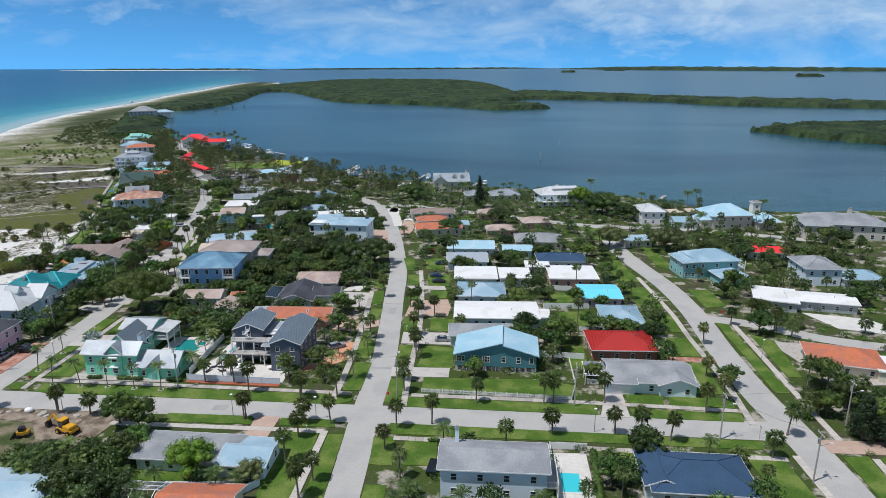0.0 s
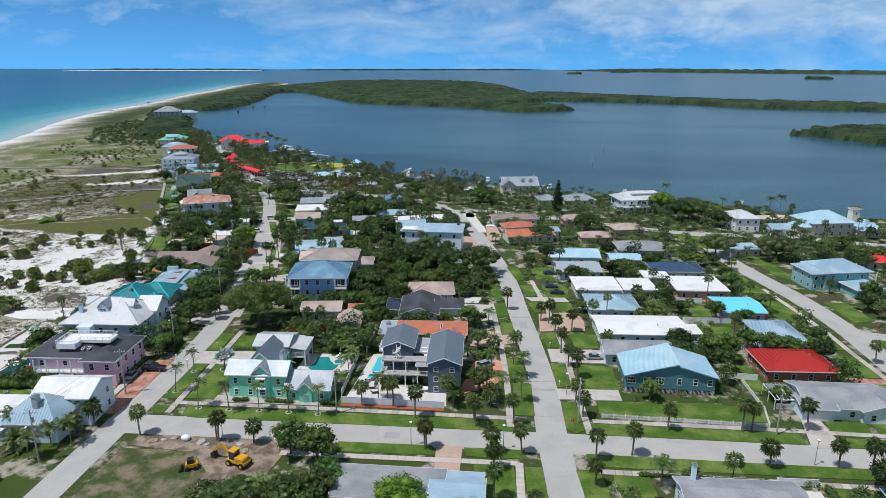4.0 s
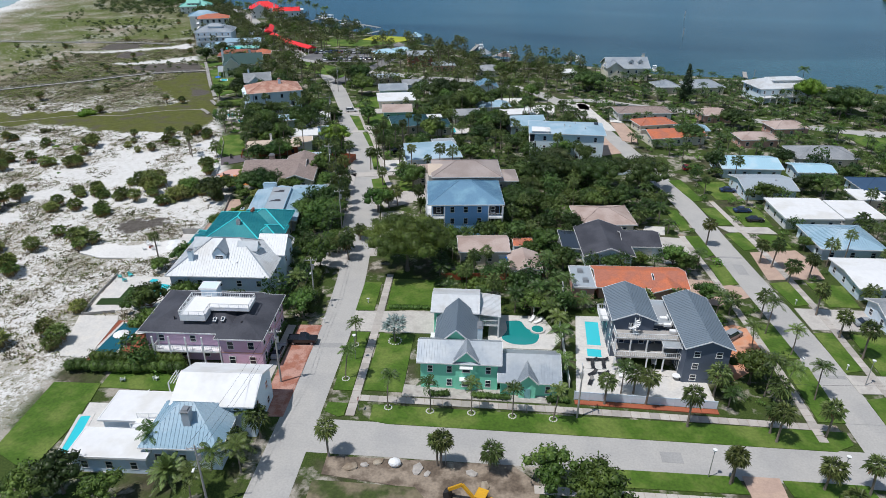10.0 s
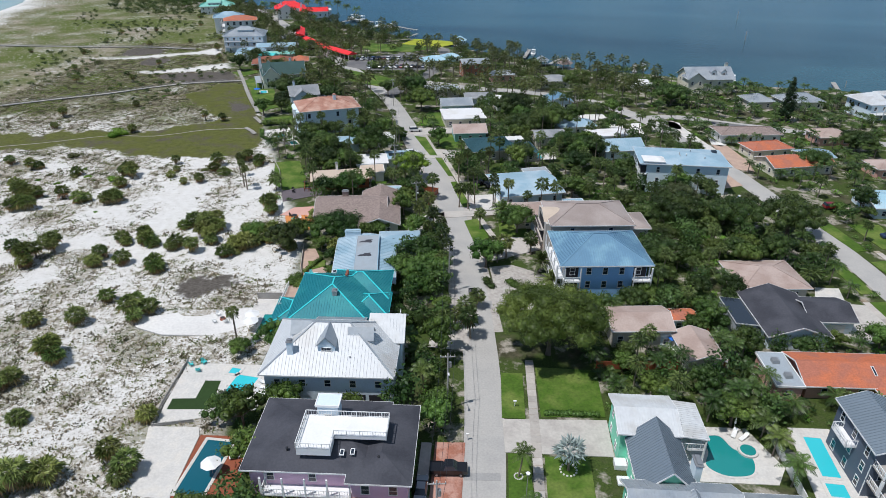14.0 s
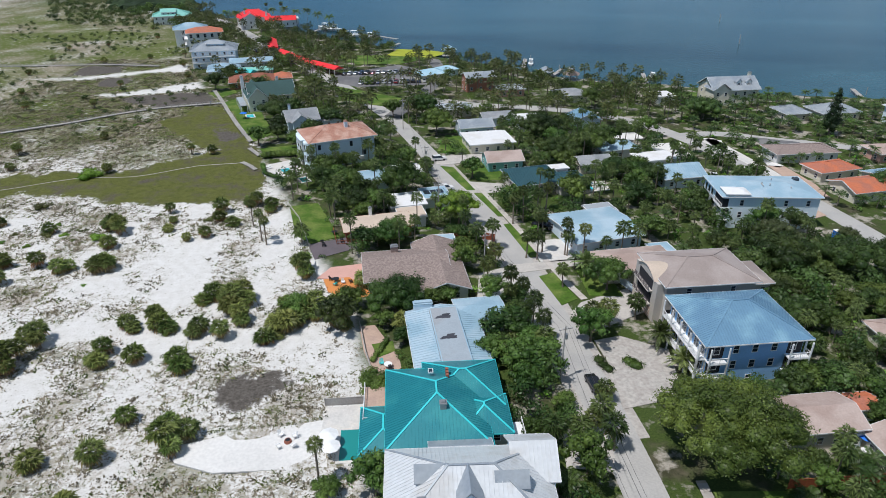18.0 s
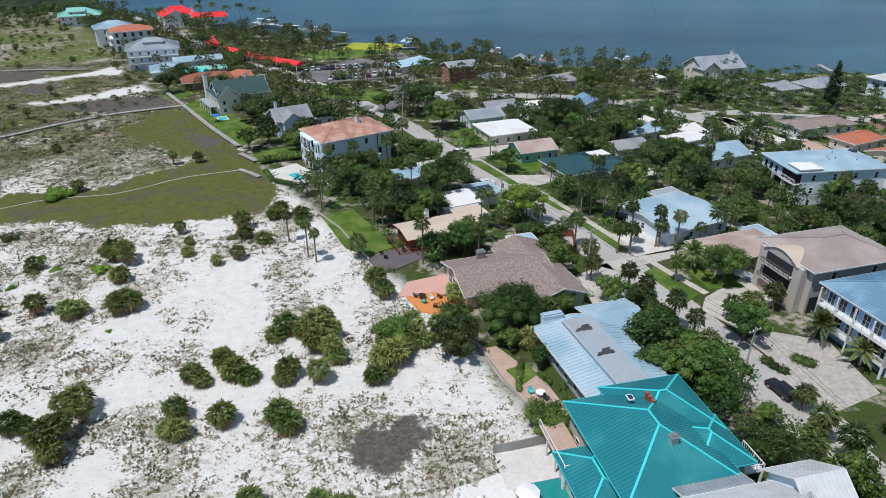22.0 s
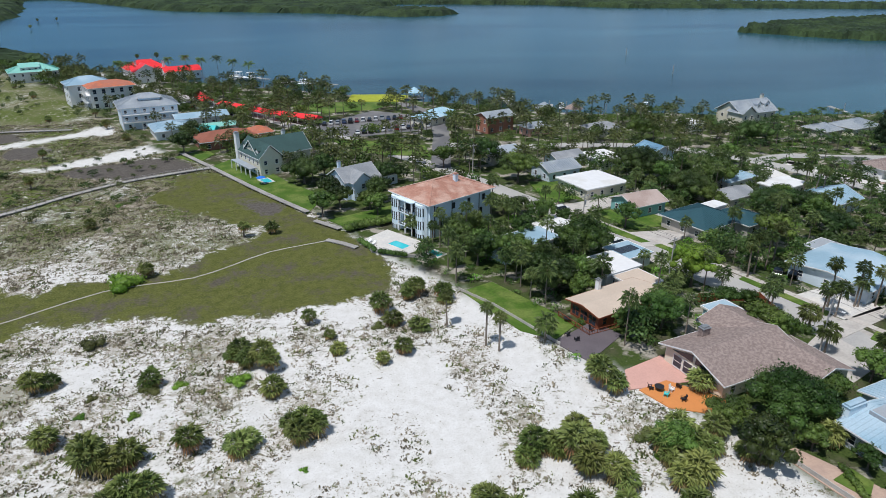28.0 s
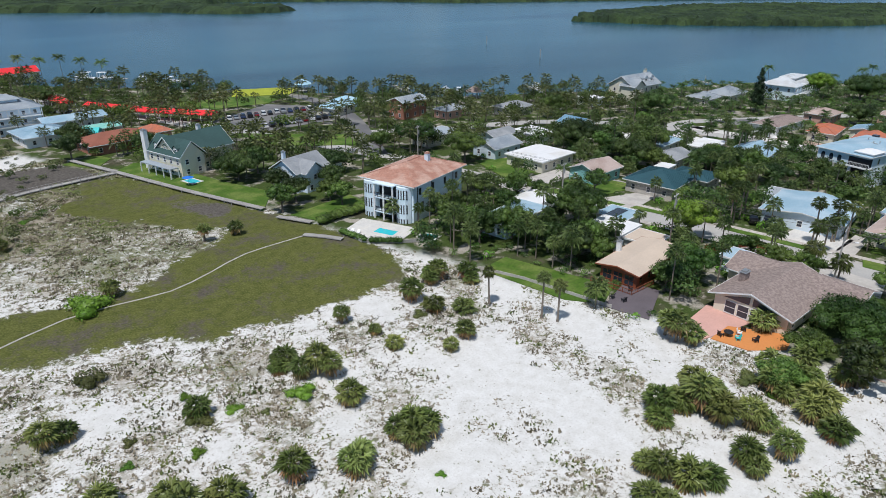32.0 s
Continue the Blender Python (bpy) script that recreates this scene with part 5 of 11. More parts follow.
lawn([(-20, 129.3), (24, 128.8), (23.8, 133.1), (-20, 133.6)], "mown verge along the white fence")
lawn([(31.5, 128.3), (54.5, 128.0), (55.2, 131.6), (31.2, 131.9)])
lawn([(31.5, 138.4), (39.8, 138.2), (39.2, 134), (31.4, 134.1)])
lawn([(41, 138), (55, 138.2), (54.6, 133.8), (40.8, 133.8)])
lawn([(16.2, 189), (29.5, 190.3), (28.7, 176.3), (16.6, 176.5)], "back lawn between white bungalows")
lawn([(19, 207), (27, 207), (27, 196), (19, 196)])
lawn([(20, 165), (25, 165), (25, 151), (20, 151)])
lawn([(48.3, 156.1), (54.8, 156.5), (54.2, 140), (45.4, 140)])
lawn([(49, 172), (55, 172), (55, 160), (49, 160)])
lawn([(49, 190), (54.5, 190), (55, 176), (49, 176)])
lawn([(46, 215), (53, 214), (54, 195), (46, 196)])
lawn([(43, 245), (49, 245), (52, 220), (44, 220)])
lawn([(66.2, 184), (69.2, 183), (69.8, 141.7), (66.4, 141.4)])
lawn([(73, 176), (78, 172), (76, 150), (72.5, 150)])
lawn([(66.2, 213), (73, 213), (74, 198), (67, 196)])
lawn([(60, 268), (66, 262), (68, 232), (62, 240)])
lawn([(69, 116.2), (74, 116.8), (73, 92), (69.2, 94)])
lawn([(76, 116.5), (84, 117), (83, 98), (75.5, 96)])
# south side of the street
lawn([(-21, 122.2), (20.6, 121.4), (55.8, 120.6), (54.6, 117.6), (-21, 118.1)])
lawn([(-70.5, 122.8), (-51.4, 122.8), (-50.5, 119.6), (-70.5, 119.4)])
lawn([(-45, 122.6), (-33, 122.6), (-32.5, 119.6), (-44.5, 119.6)])
lawn([(-43, 117.4), (-35.3, 117.2), (-33.6, 88), (-40.4, 88)])
lawn([(-33.3, 117), (-29.9, 117), (-28.7, 88), (-32.3, 88)])
lawn([(-23.6, 116.9), (-19.2, 117), (-18.3, 107.1), (-22.8, 107.2)])
lawn([(-17.1, 117.1), (-10.4, 117.6), (-9.9, 107.5), (-16.3, 107.5)])
lawn([(-22.4, 101), (-18.4, 101), (-18, 88), (-22, 88)])
lawn([(-68, 104), (-55, 103), (-55, 98), (-68, 98)], "shaded lawn behind the grey bungalow")
lawn([(20, 116), (30, 116), (30, 110), (20, 110)])
lawn([(50, 116), (57, 116), (58.5, 96), (52, 96)])
lawn([(-113, 117.2), (-98, 117), (-93, 111), (-93, 104), (-96, 96), (-113, 96)], "patchy weedy grass by the building plot", 0.14, "weeds")
slab("building_plot", [(-112, 122), (-84, 122.4), (-80, 118.8), (-82, 107), (-98, 106), (-100, 117), (-112, 118.4)], 0.10, M["dark_soil"], "churned sandy soil of a building plot", "building plot")
slab("driveway", [(-50.6, 123), (-45.3, 123), (-45.6, 110), (-50.2, 110)], 0.125, M["paver"], "pinkish gravel driveway of the grey bungalow", "driveway")
# pavements of flags
pavement([(-111, 135.5), (-73, 135.2), (-32, 134.4)])
pavement([(-110.4, 131), (-110.4, 154), (-110.8, 178)])
pavement([(-35.6, 131), (-36, 152), (-37.6, 178), (-40, 205)])
pavement([(-19.2, 129.5), (-20, 150), (-20.4, 172), (-22.4, 198), (-26, 228)])
pavement([(-18, 134.6), (20, 134), (56, 132.6)])
pavement([(-19.5, 116.6), (20, 115.6), (58, 114.6)])
pavement([(56, 127), (56.5, 146), (55.4, 172), (55, 192), (52, 225)])
pavement([(-34.2, 118.2), (-34.3, 88)])
pavement([(70.9, 184), (70.9, 140), (71.2, 122)])
pavement([(60, 116), (61.0, 92)])
pavement([(75, 116), (73.8, 92)])
pavement([(-81, 118), (-34, 118.0)])
pavement([(-117.5, 226.6), (-121.4, 238), (-128, 262), (-137, 292)])
# driveways
for pts, material, label in (
    ([(-115.6, 162.2), (-98.9, 163.3), (-98.9, 155.4), (-115.2, 155.0)], "concrete", "pale concrete driveway of the green house"),
    ([(-47.5, 143.4), (-38.9, 149.9), (-32.5, 156.2), (-31.2, 160), (-39.6, 163.4), (-44.2, 161.4), (-46.8, 147)], "paver_orange", "curving orange paver driveway"),
    ([(-46.6, 171.5), (-46, 181.5), (-38.6, 181), (-33, 178.6), (-32.6, 174.5), (-40, 170.5)], "paver", "wide tan paver driveway beside the orange roof"),
    ([(-52, 203), (-40, 202.5), (-38.5, 197), (-38.2, 190), (-47, 188.5), (-52.5, 191)], "concrete", "pale concrete driveway of the dark-roofed house"),
    ([(-24.8, 170.8), (-10, 171), (-10, 163), (-24.4, 163)], "concrete", "pale concrete driveway"),
    ([(-25.5, 196), (-14, 198), (-12.5, 191.5), (-13, 184), (-26, 182.5)], "paver", "light paver forecourt with parked cars"),
    ([(-29, 210.5), (-16, 211), (-15, 207), (-27, 207.2)], "concrete", "concrete driveway"),
    ([(-24.6, 148.6), (-10, 149), (-10, 144), (-24.4, 143.6)], "concrete", "concrete drive beside the teal house"),
    ([(24.2, 127.8), (30.6, 128.2), (30.8, 138.5), (26.8, 138.5)], "concrete", "white concrete driveway of the grey bungalow"),
    ([(46, 159.5), (58, 159.5), (58, 156.9), (46, 156.9)], "brick_red", "brick driveway by the red-roofed house"),
    ([(66.8, 122), (82, 122.4), (82, 117.6), (67.4, 117.4)], "paver", "broad pinkish paver entrance"),
    ([(-118.6, 212), (-113.5, 213.5), (-105.5, 209), (-107, 196), (-118, 193), (-117.4, 204)], "shell", "shell gravel forecourt of the blue house"),
    ([(-121.4, 221.5), (-118.4, 225.5), (-107.5, 231), (-106, 222), (-118, 215)], "concrete", "concrete forecourt of the arched house"),
    ([(-126.3, 253.4), (-113.5, 255.3), (-113.5, 244), (-124.3, 242.6)], "white_stone", "bright white gravel forecourt"),
    ([(-138.9, 237.5), (-131.2, 241.2), (-130.2, 229.8), (-139.9, 226.7)], "concrete", "concrete forecourt with inset strips"),
    ([(-142, 284), (-136.5, 283), (-126, 286), (-128, 291), (-140, 293)], "concrete", "concrete driveway"),
    ([(-150, 309), (-146.5, 307), (-128, 312), (-130, 318), (-150, 315)], "concrete", "concrete driveway"),
    ([(-121.8, 187), (-129, 187.5), (-129.5, 180.5), (-122, 180)], "concrete", "pale concrete driveway beside the teal roof"),
    ([(-58, 262), (-44.5, 268), (-48, 286), (-62, 284)], "paver", "tan paver forecourt of the white villa"),
    ([(-43, 306), (-38, 305), (-36, 290), (-37, 280), (-42, 282)], "paver", "pinkish paver forecourt with white planters"),
    ([(-55.5, 331), (-50, 334), (-43, 300), (-42.5, 294), (-46, 294), (-49.5, 310)], "white_stone", "white stone strip along the avenue"),
    ([(-53.5, 334), (-47.9, 331.2), (-49.2, 322.7), (-53, 324)], "sand", "white sand strip beside the avenue"),
    ([(-42, 315), (-40, 309), (-37.7, 306), (-40, 304), (-43, 306)], "sand", "white sand yard with palms"),
    ([(-36.2, 335.4), (-21.4, 329.3), (-21.8, 322.5), (-32.0, 319), (-35.8, 327.1)], "asphalt_dark", "dark asphalt loop drive"),
    ([(-76, 327), (-63, 329.5), (-64, 316), (-74, 314)], "sand", "white sand lot with palms"),
    ([(-130, 300), (-124, 302), (-121, 292), (-126, 290)], "shell", "shell gravel drive of the dark teal house"),
    ([(-134.3, 241.0), (-110, 245.5), (-110, 242.5), (-130.6, 237.7)], "concrete", "concrete drive across the verge"),
    ([(-88, 338), (-76, 341), (-74, 333), (-87, 330)], "sand", "pale sandy lot"),
    ([(-10, 262), (2, 263), (3, 255), (-9, 254)], "white_stone", "white gravel drive"),
    ([(95, 194), (112, 190), (120, 176), (100, 182)], "white_stone", "white gravel drive of the bungalow"),
    ([(76, 172), (98, 168), (100, 148), (82, 146)], "shell", "gravel garden around the orange roof"),
):
    slab("driveway", pts, 0.12, M[material], label, "driveway")
# brick parking strip along the avenue
slab("brick_apron", [(-125.6, 129.6), (-121.2, 129.9), (-121.3, 156.5), (-125.9, 156.2)], 0.10, M["brick_red"], "red brick parking strip along the avenue", "brick paving")
slab("walkway", [(-127.7, 130), (-126.0, 130), (-126.4, 156), (-128.0, 156)], 0.13, M["concrete"], "narrow concrete walk beside the pink house", "walkway")
slab("yard_paving", [(-134, 141.5), (-128.2, 141.8), (-128.2, 137.2), (-134, 137)], 0.125, M["brick_red"], "brick paved side yard", "paving")
# decks, sand yards and patios
for i, (pts, material, label) in enumerate((
    ([(-172, 172), (-155.8, 172.6), (-155.8, 161), (-170.4, 156.2), (-171.2, 161)], "white_stone", "white stone pool terrace"),
    ([(-162.4, 154.6), (-153.4, 155), (-153.2, 141.8), (-161.6, 141.4)], "wood_red", "red-brown boarded pool terrace of the pink house"),
    ([(-171.3, 155.8), (-163.4, 156.3), (-162.5, 154.4), (-161.7, 142.2), (-167.2, 142.4)], "white_stone", "pale swept yard beside the long pool"),
    ([(-166.5, 193.8), (-158.5, 194.4), (-155.6, 181), (-161.9, 181), (-164.2, 187.6), (-166.4, 188)], "white_stone", "white stone terrace beside the green pool"),
    ([(-189, 185), (-180.8, 187.6), (-166.4, 190.8), (-164.4, 181), (-180.8, 180), (-187, 182)], "sand", "raked white sand yard"),
    ([(-163.4, 217), (-160.4, 217.4), (-155.2, 207), (-153.8, 199.6), (-158.4, 199.4), (-161.8, 209)], "paver", "pinkish flagstone patio"),
    ([(-174.7, 235.7), (-172.3, 240.6), (-164.1, 242.6), (-162.4, 234.6), (-168, 235)], "salmon", "pink painted patio"),
    ([(-173.2, 235.2), (-167.6, 236.1), (-161.5, 228.7), (-166.4, 226.9), (-171.4, 230)], "orange_cloth", "orange painted wooden deck"),
    ([(-179.4, 251.8), (-169.2, 256.4), (-166.8, 250.4), (-176.6, 244.4)], "wood_dark", "dark wooden deck"),
    ([(-202.3, 307.1), (-195, 312), (-187.5, 299.6), (-195.2, 295.2), (-201.3, 299.6)], "white_stone", "white stone pool terrace"),
    ([(-88, 163), (-77.3, 163.2), (-74.2, 155.2), (-76.2, 151.9), (-88.4, 151.6)], "white_stone", "pale stone patio around the curved pool"),
    ([(-70.6, 164), (-64.2, 164.2), (-63.6, 148), (-49.8, 147), (-49.8, 138.4), (-73, 138.8)], "white_stone", "white stone terrace of the slate-blue house"),
    ([(12.4, 113.4), (19.2, 113.8), (19.2, 98), (12.4, 98)], "white_stone", "pale pool terrace"),
    ([(-44, 204), (-50, 204), (-48, 209), (-43, 209)], "white_stone", "white pebble garden"),
    ([(-154.6, 130.5), (-142, 131), (-142, 116), (-152.4, 116)], "white_stone", "white pool terrace"),
    ([(-110, 291), (-98, 293), (-98, 286), (-108, 284)], "white_stone", "white pool terrace"),
)):
    slab("terrace", pts, 0.128 + 0.006 * (i % 4), M[material], label, "terrace")
lawn([(-166.9, 167.4), (-164.2, 167.6), (-163.4, 160.4), (-170.3, 159.8), (-170.5, 162.4), (-166.7, 162.8)], "dark green artificial lawn bent round the pool terrace", 0.152, "turf")
lawn([(-163, 119), (-163.6, 135.2), (-155.2, 135.4), (-153.9, 127.3), (-154.8, 115)], "bright lawn behind the white house")
lawn([(-155, 139.5), (-140, 139.2), (-140, 134.5), (-155, 134.5)], "lawn behind the hedge")
slab("gravel_strip", [(-102.6, 139.6), (-77.4, 139.6), (-77.4, 136.6), (-102.6, 136.6)], 0.11, M["shell"], "pale shell gravel along the house front", "gravel")
lawn([(-160.5, 211), (-156.6, 212), (-156, 209), (-159, 207)], "clipped green bed on the patio", 0.2)
lawn([(-188.4, 274.8), (-181, 277), (-172.4, 256.2), (-178.8, 252.4), (-183.4, 257.1)], "narrow lawn along the sea wall")
lawn([(-208.2, 323), (-190.1, 329), (-189.6, 321), (-204.5, 316.6)], "lawn beside the tile-roofed house")
lawn([(-237.4, 382.4), (-226.6, 361.6), (-212.6, 329), (-206, 342), (-214, 357), (-222, 378), (-231, 390)], "long green lawn behind the boardwalk")
lawn([(-249, 398.4), (-239.5, 406), (-236, 398.7), (-241, 389)], "green lawn behind the boardwalk")
lawn([(-125.6, 236.2), (-122, 238), (-118.9, 226.8), (-122.6, 224.4)])
lawn([(-116.8, 239), (-110.5, 240), (-109, 227.6), (-116.2, 228)])
lawn([(-131, 263), (-128, 264), (-123.6, 246), (-126.4, 245)])
lawn([(-137.6, 284), (-133.6, 284), (-129.4, 268), (-132, 268)])
lawn([(-147, 306), (-143, 305), (-137, 286), (-139.5, 286)])
lawn([(-145, 338), (-128, 333), (-126, 318), (-148, 320)])
lawn([(-140, 308), (-128, 309), (-122, 294), (-136, 294)])
lawn([(-195, 411), (-163, 389), (-165, 374), (-180, 381), (-190, 390)], "green park lawn between the roads")
lawn([(-206, 481), (-176, 480.5), (-151.4, 473.6), (-167, 458.4), (-189, 457)], "green park lawn by the bay")
lawn([(-38, 400), (-24, 396), (-20, 378), (-36, 380)], "sloping green lawn to the bay")
lawn([(-175.8, 480.8), (-170, 499), (-150, 494), (-141, 487.6), (-151.4, 474.4)], "lime-green lawn on the waterfront", 0.16, "lime")
lawn([(40, 298), (60, 292), (66, 270), (44, 276)])

# paths and boardwalks over the dunes
strip("sand_path", [(-330, 268), (-300, 277), (-276, 286), (-263, 293.1), (-257, 296), (-249, 297), (-240, 297.4), (-232, 301.6), (-223.8, 306.6), (-210.5, 309.4)], 0.36, 0.05, M["shell"], "narrow white sand path through the wet meadow", "path")

# flags further off, in one mesh
vs, fs = [], []
for me, at in FLAGS_FAR:
    k = len(vs)
    vs += [tuple(at @ v.co) for v in me.vertices]
    fs += [tuple(k + i for i in p.vertices) for p in me.polygons]
me = bpy.data.meshes.new("paving_flags")
me.from_pydata(vs, [], fs)
me.materials.append(M["flag"])
tagged(new("paving_flags", me), "weathered concrete paving flags along the far pavements", "paving", kind="stuff")

# ---- houses west of the beach avenue, south to north ----
# white house with terraces
h = house(-133.5, 126.5, 2, "white two-storey beach house with flat terraces and grey hip")
wing(h, 3.5, 3.0, 12, 9.5, 6.2, "pale_blue", "gx", 0.42, "white_roof", 0.5, 2, win={"E": [2, 2], "S": [2, 2], "W": [1, 1]})
wing(h, 1.0, -4.2, 11, 9.0, 4.2, "pale_blue", "hip", 0.85, "metal_ice", 0.6, 1, rib=0.6, win={"S": 3, "E": 2})
wing(h, -9.5, -7.5, 11, 5.0, 3.2, "pale_blue", "flat", 0, "white_roof", 0.5, win={"S": 3})
wing(h, -9.8, 0.6, 8.6, 6.0, 3.2, "pale_blue", "flat", 0, "white_roof", 0.5, win={"W": 2})
chimney(h, 1.6, -6.2, 3.0, 9.0, 1.1, 1.3, "grey_wall")
balcony(h, -8.5, -4.2, -4.6, -2.2, 3.5, open_sides="SN", posts=False)
bm = bmesh.new()
for k in range(9):
    beam(bm, (-6.2 + k * 0.45, 4.2, 5.2), (-6.2 + k * 0.45, 7.6, 5.2), 0.08, 0.16)
for a in (-6.2, -2.6):
    for b in (4.3, 7.5):
        beam(bm, (a, b, 0.1), (a, b, 5.2), 0.16)
part("pergola", bm, M["white"], h)
# pink house under charcoal shingles
h = house(-139.2, 148.6, 2, "pink two-storey house with charcoal hip and white roof terrace")
wing(h, -2.4, 1.4, 17.2, 12.6, 6.3, "pink", "hip", 0.36, "shingle_black", 0.9, 2, win={"S": [4, 3], "W": [3, 3], "N": [4, 4]})
wing(h, 6.9, 0.3, 7.4, 14.0, 6.3, "pink", "hip", 0.36, "shingle_black", 0.7, 2, win={"S": [2, 2], "E": [4, 4]}, ww=1.2, wh=1.6)
part("wall_band", boxes((3.15, 10.65, -6.75, 7.35, 3.05, 3.25)), M["salmon"], h)
balcony(h, -9.0, 3.0, -6.8, -4.9, 3.2, open_sides="SW", top=6.2)
dk = part("roof_deck", boxes((-4.4, 7.4, -1.6, 2.2, 8.6, 9.2), (-4.4, 0.2, -4.2, -1.6, 8.0, 9.2)), M["white"], h)
for a, b in (((-4.4, 2.2), (7.4, 2.2)), ((7.4, 2.2), (7.4, -1.6)), ((7.4, -1.6), (0.2, -1.6)), ((0.2, -4.2), (0.2, -1.6)), ((-4.4, -4.2), (0.2, -4.2)), ((-4.4, -4.2), (-4.4, 2.2))):
    railing(h, a, b, 9.2, high=0.9)
wing(h, -1.4, 3.6, 3.0, 2.2, 10.6, "pale_blue", "flat", 0, "pale_blue", 0.2, z0=6.5, win={"S": 1})
skylight(h, 1.6, -3.4, 7.9, 0.6, 0.9, 18)
skylight(h, 3.0, -3.2, 7.9, 0.6, 0.9, 18)
roof_vents(h, [(-6, -3, 7.6), (6.6, -3.8, 7.4)], "black")
# white house with dormers
h = house(-144.2, 169.9, 2.5, "pale grey two-storey house with white metal roof and dormers")
wing(h, 0, 0, 20.4, 14.6, 6.8, "pale_blue", "hip", 0.62, "metal_white", 0.7, 2, rib=0.55, cap="metal_grey", win={"S": [2, 5], "W": [3, 3], "E": [3, 4], "N": [4, 4]})
# black sheets on the uncut wall paint the shade of open garages
part("garage_opening", boxes((2.8, 6.0, -7.36, -7.2, 0.1, 2.9), (6.6, 9.2, -7.36, -7.2, 0.1, 2.9)), M["dark"], h)
dormer(h, -0.4, -4.4, 8.6, 2.8, 4.5, 1.7, "ice_white", "metal_grey", "S", 1.1)
dormer(h, 6.8, -1.0, 8.6, 2.6, 4.0, 1.5, "ice_white", "metal_grey", "E", 1.1)
dormer(h, -6.8, 0.5, 8.6, 2.6, 4.0, 1.5, "ice_white", "metal_grey", "W", 1.1)
chimney(h, -6.2, -4.6, 7.0, 11.2, 0.9, 0.9, "ice_white")
wing(h, -0.5, 8.4, 8.0, 3.2, 5.8, "pale_blue", "gx", 0.4, "metal_grey", 0.5, 2, rib=0.6, win={"N": 2})
roof_vents(h, [(4.6, -2.6, 9.6), (3.5, -5.2, 8.4), (6.9, -4.5, 8.6)])
wing(h, 8.6, 5.0, 5.2, 7.6, 7.4, "ice_white", "gx", 0.7, "metal_white", 0.5, 2, rib=0.55, win={"E": [2, 2]})
# teal metal roof
h = house(-147.2, 190.2, 3.5, "house under a teal seamed metal roof with cyan ridge caps")
wing(h, -1.4, -2.2, 13.6, 16.2, 5.4, "beige", "hip", 0.46, "metal_teal", 0.9, 2, rib=0.5, cap="cyan_trim", trim="cyan_trim", win={"S": [2, 4], "W": [3, 4]})
wing(h, 3.0, 3.0, 10.5, 9.5, 5.2, "beige", "hip", 0.5, "metal_teal", 0.9, 2, rib=0.5, cap="cyan_trim", trim="cyan_trim", win={"E": [2, 2]})
wing(h, 5.6, -4.0, 6.4, 7.0, 4.9, "beige", "hip", 0.5, "metal_teal", 0.8, 2, rib=0.5, cap="cyan_trim", trim="cyan_trim", win={"E": 2, "S": 2})
chimney(h, -0.6, -5.6, 6.0, 9.0, 0.9, 0.8, "steel")
skylight(h, -2.0, 2.4, 8.5, 0.8, 1.0)
for k in range(3):
    part("ridge_vent", boxes((0.3 + 0.02 * k, 0.75 + 0.02 * k, 0.9 + k * 0.75, 1.4 + k * 0.75, 7.6, 8.7)), M["brown_roof"], h)
balcony(h, -12.6, -9.2, -2.5, 6.0, 2.9, open_sides="WS", floor="paver")
wing(h, -9.4, -4.6, 5.6, 8.6, 3.3, "beige", "hip", 0.44, "metal_teal", 0.8, 1, rib=0.5, cap="cyan_trim", trim="cyan_trim", win={"W": 3, "S": 2})
balcony(h, 8.8, 11.6, -7.6, -3.4, 2.6, open_sides="ES")
# long pale-blue roof
h = house(-146.0, 209.0, 8, "long low house under a pale blue roof with rusty vents")
wing(h, -0.5, -1.5, 12.0, 20.0, 3.1, "grey_wall", "gy", 0.17, "metal_ice", 0.9, rib=0.7, win={"W": 7, "S": 2}, trim="white")
wing(h, 7.2, 8.6, 8.5, 7.0, 3.0, "pale_blue", "gx", 0.2, "metal_ice", 0.6, rib=0.7, win={"E": 2, "S": 1})
part("flat_deck_roof", boxes((-2.8, 2.4, -9.8, 7.8, 3.95, 4.60)), M["grey_roof"], h)
part("roof_pan", boxes((-2.75, -2.55, -9.6, 7.9, 3.9, 4.66), (2.35, 2.55, -9.6, 7.9, 3.9, 4.66)), M["metal_ice"], h)
for y in (-1.8, 4.8):
    bm = bmesh.new()
    ring = [(1.0 + 0.28 * math.sin(3 * a + y) + 0.15 * math.sin(7 * a + 2 * y), a) for a in np.linspace(0, 2 * math.pi, 26)[:-1]]
    low = [bm.verts.new((1.45 * r * math.cos(a), 0.72 * r * math.sin(a), 0.0)) for r, a in ring]
    top = [bm.verts.new((1.42 * r * math.cos(a), 0.70 * r * math.sin(a), 0.015)) for r, a in ring]
    bm.faces.new(top)
    for k in range(25):
        bm.faces.new((low[k], low[(k + 1) % 25], top[(k + 1) % 25], top[k]))
    part("rust_stain", bm, M["shingle_black"], h, "dark rust run-off on the roof", m=pose(-0.3, y, 4.605, 0, 0, 12))
chimney(h, -3.8, 9.4, 2.5, 5.0, 3.6, 1.2, "ice_white", "metal_ice")
door(h, 11.3, 8.0, "E", material="white")
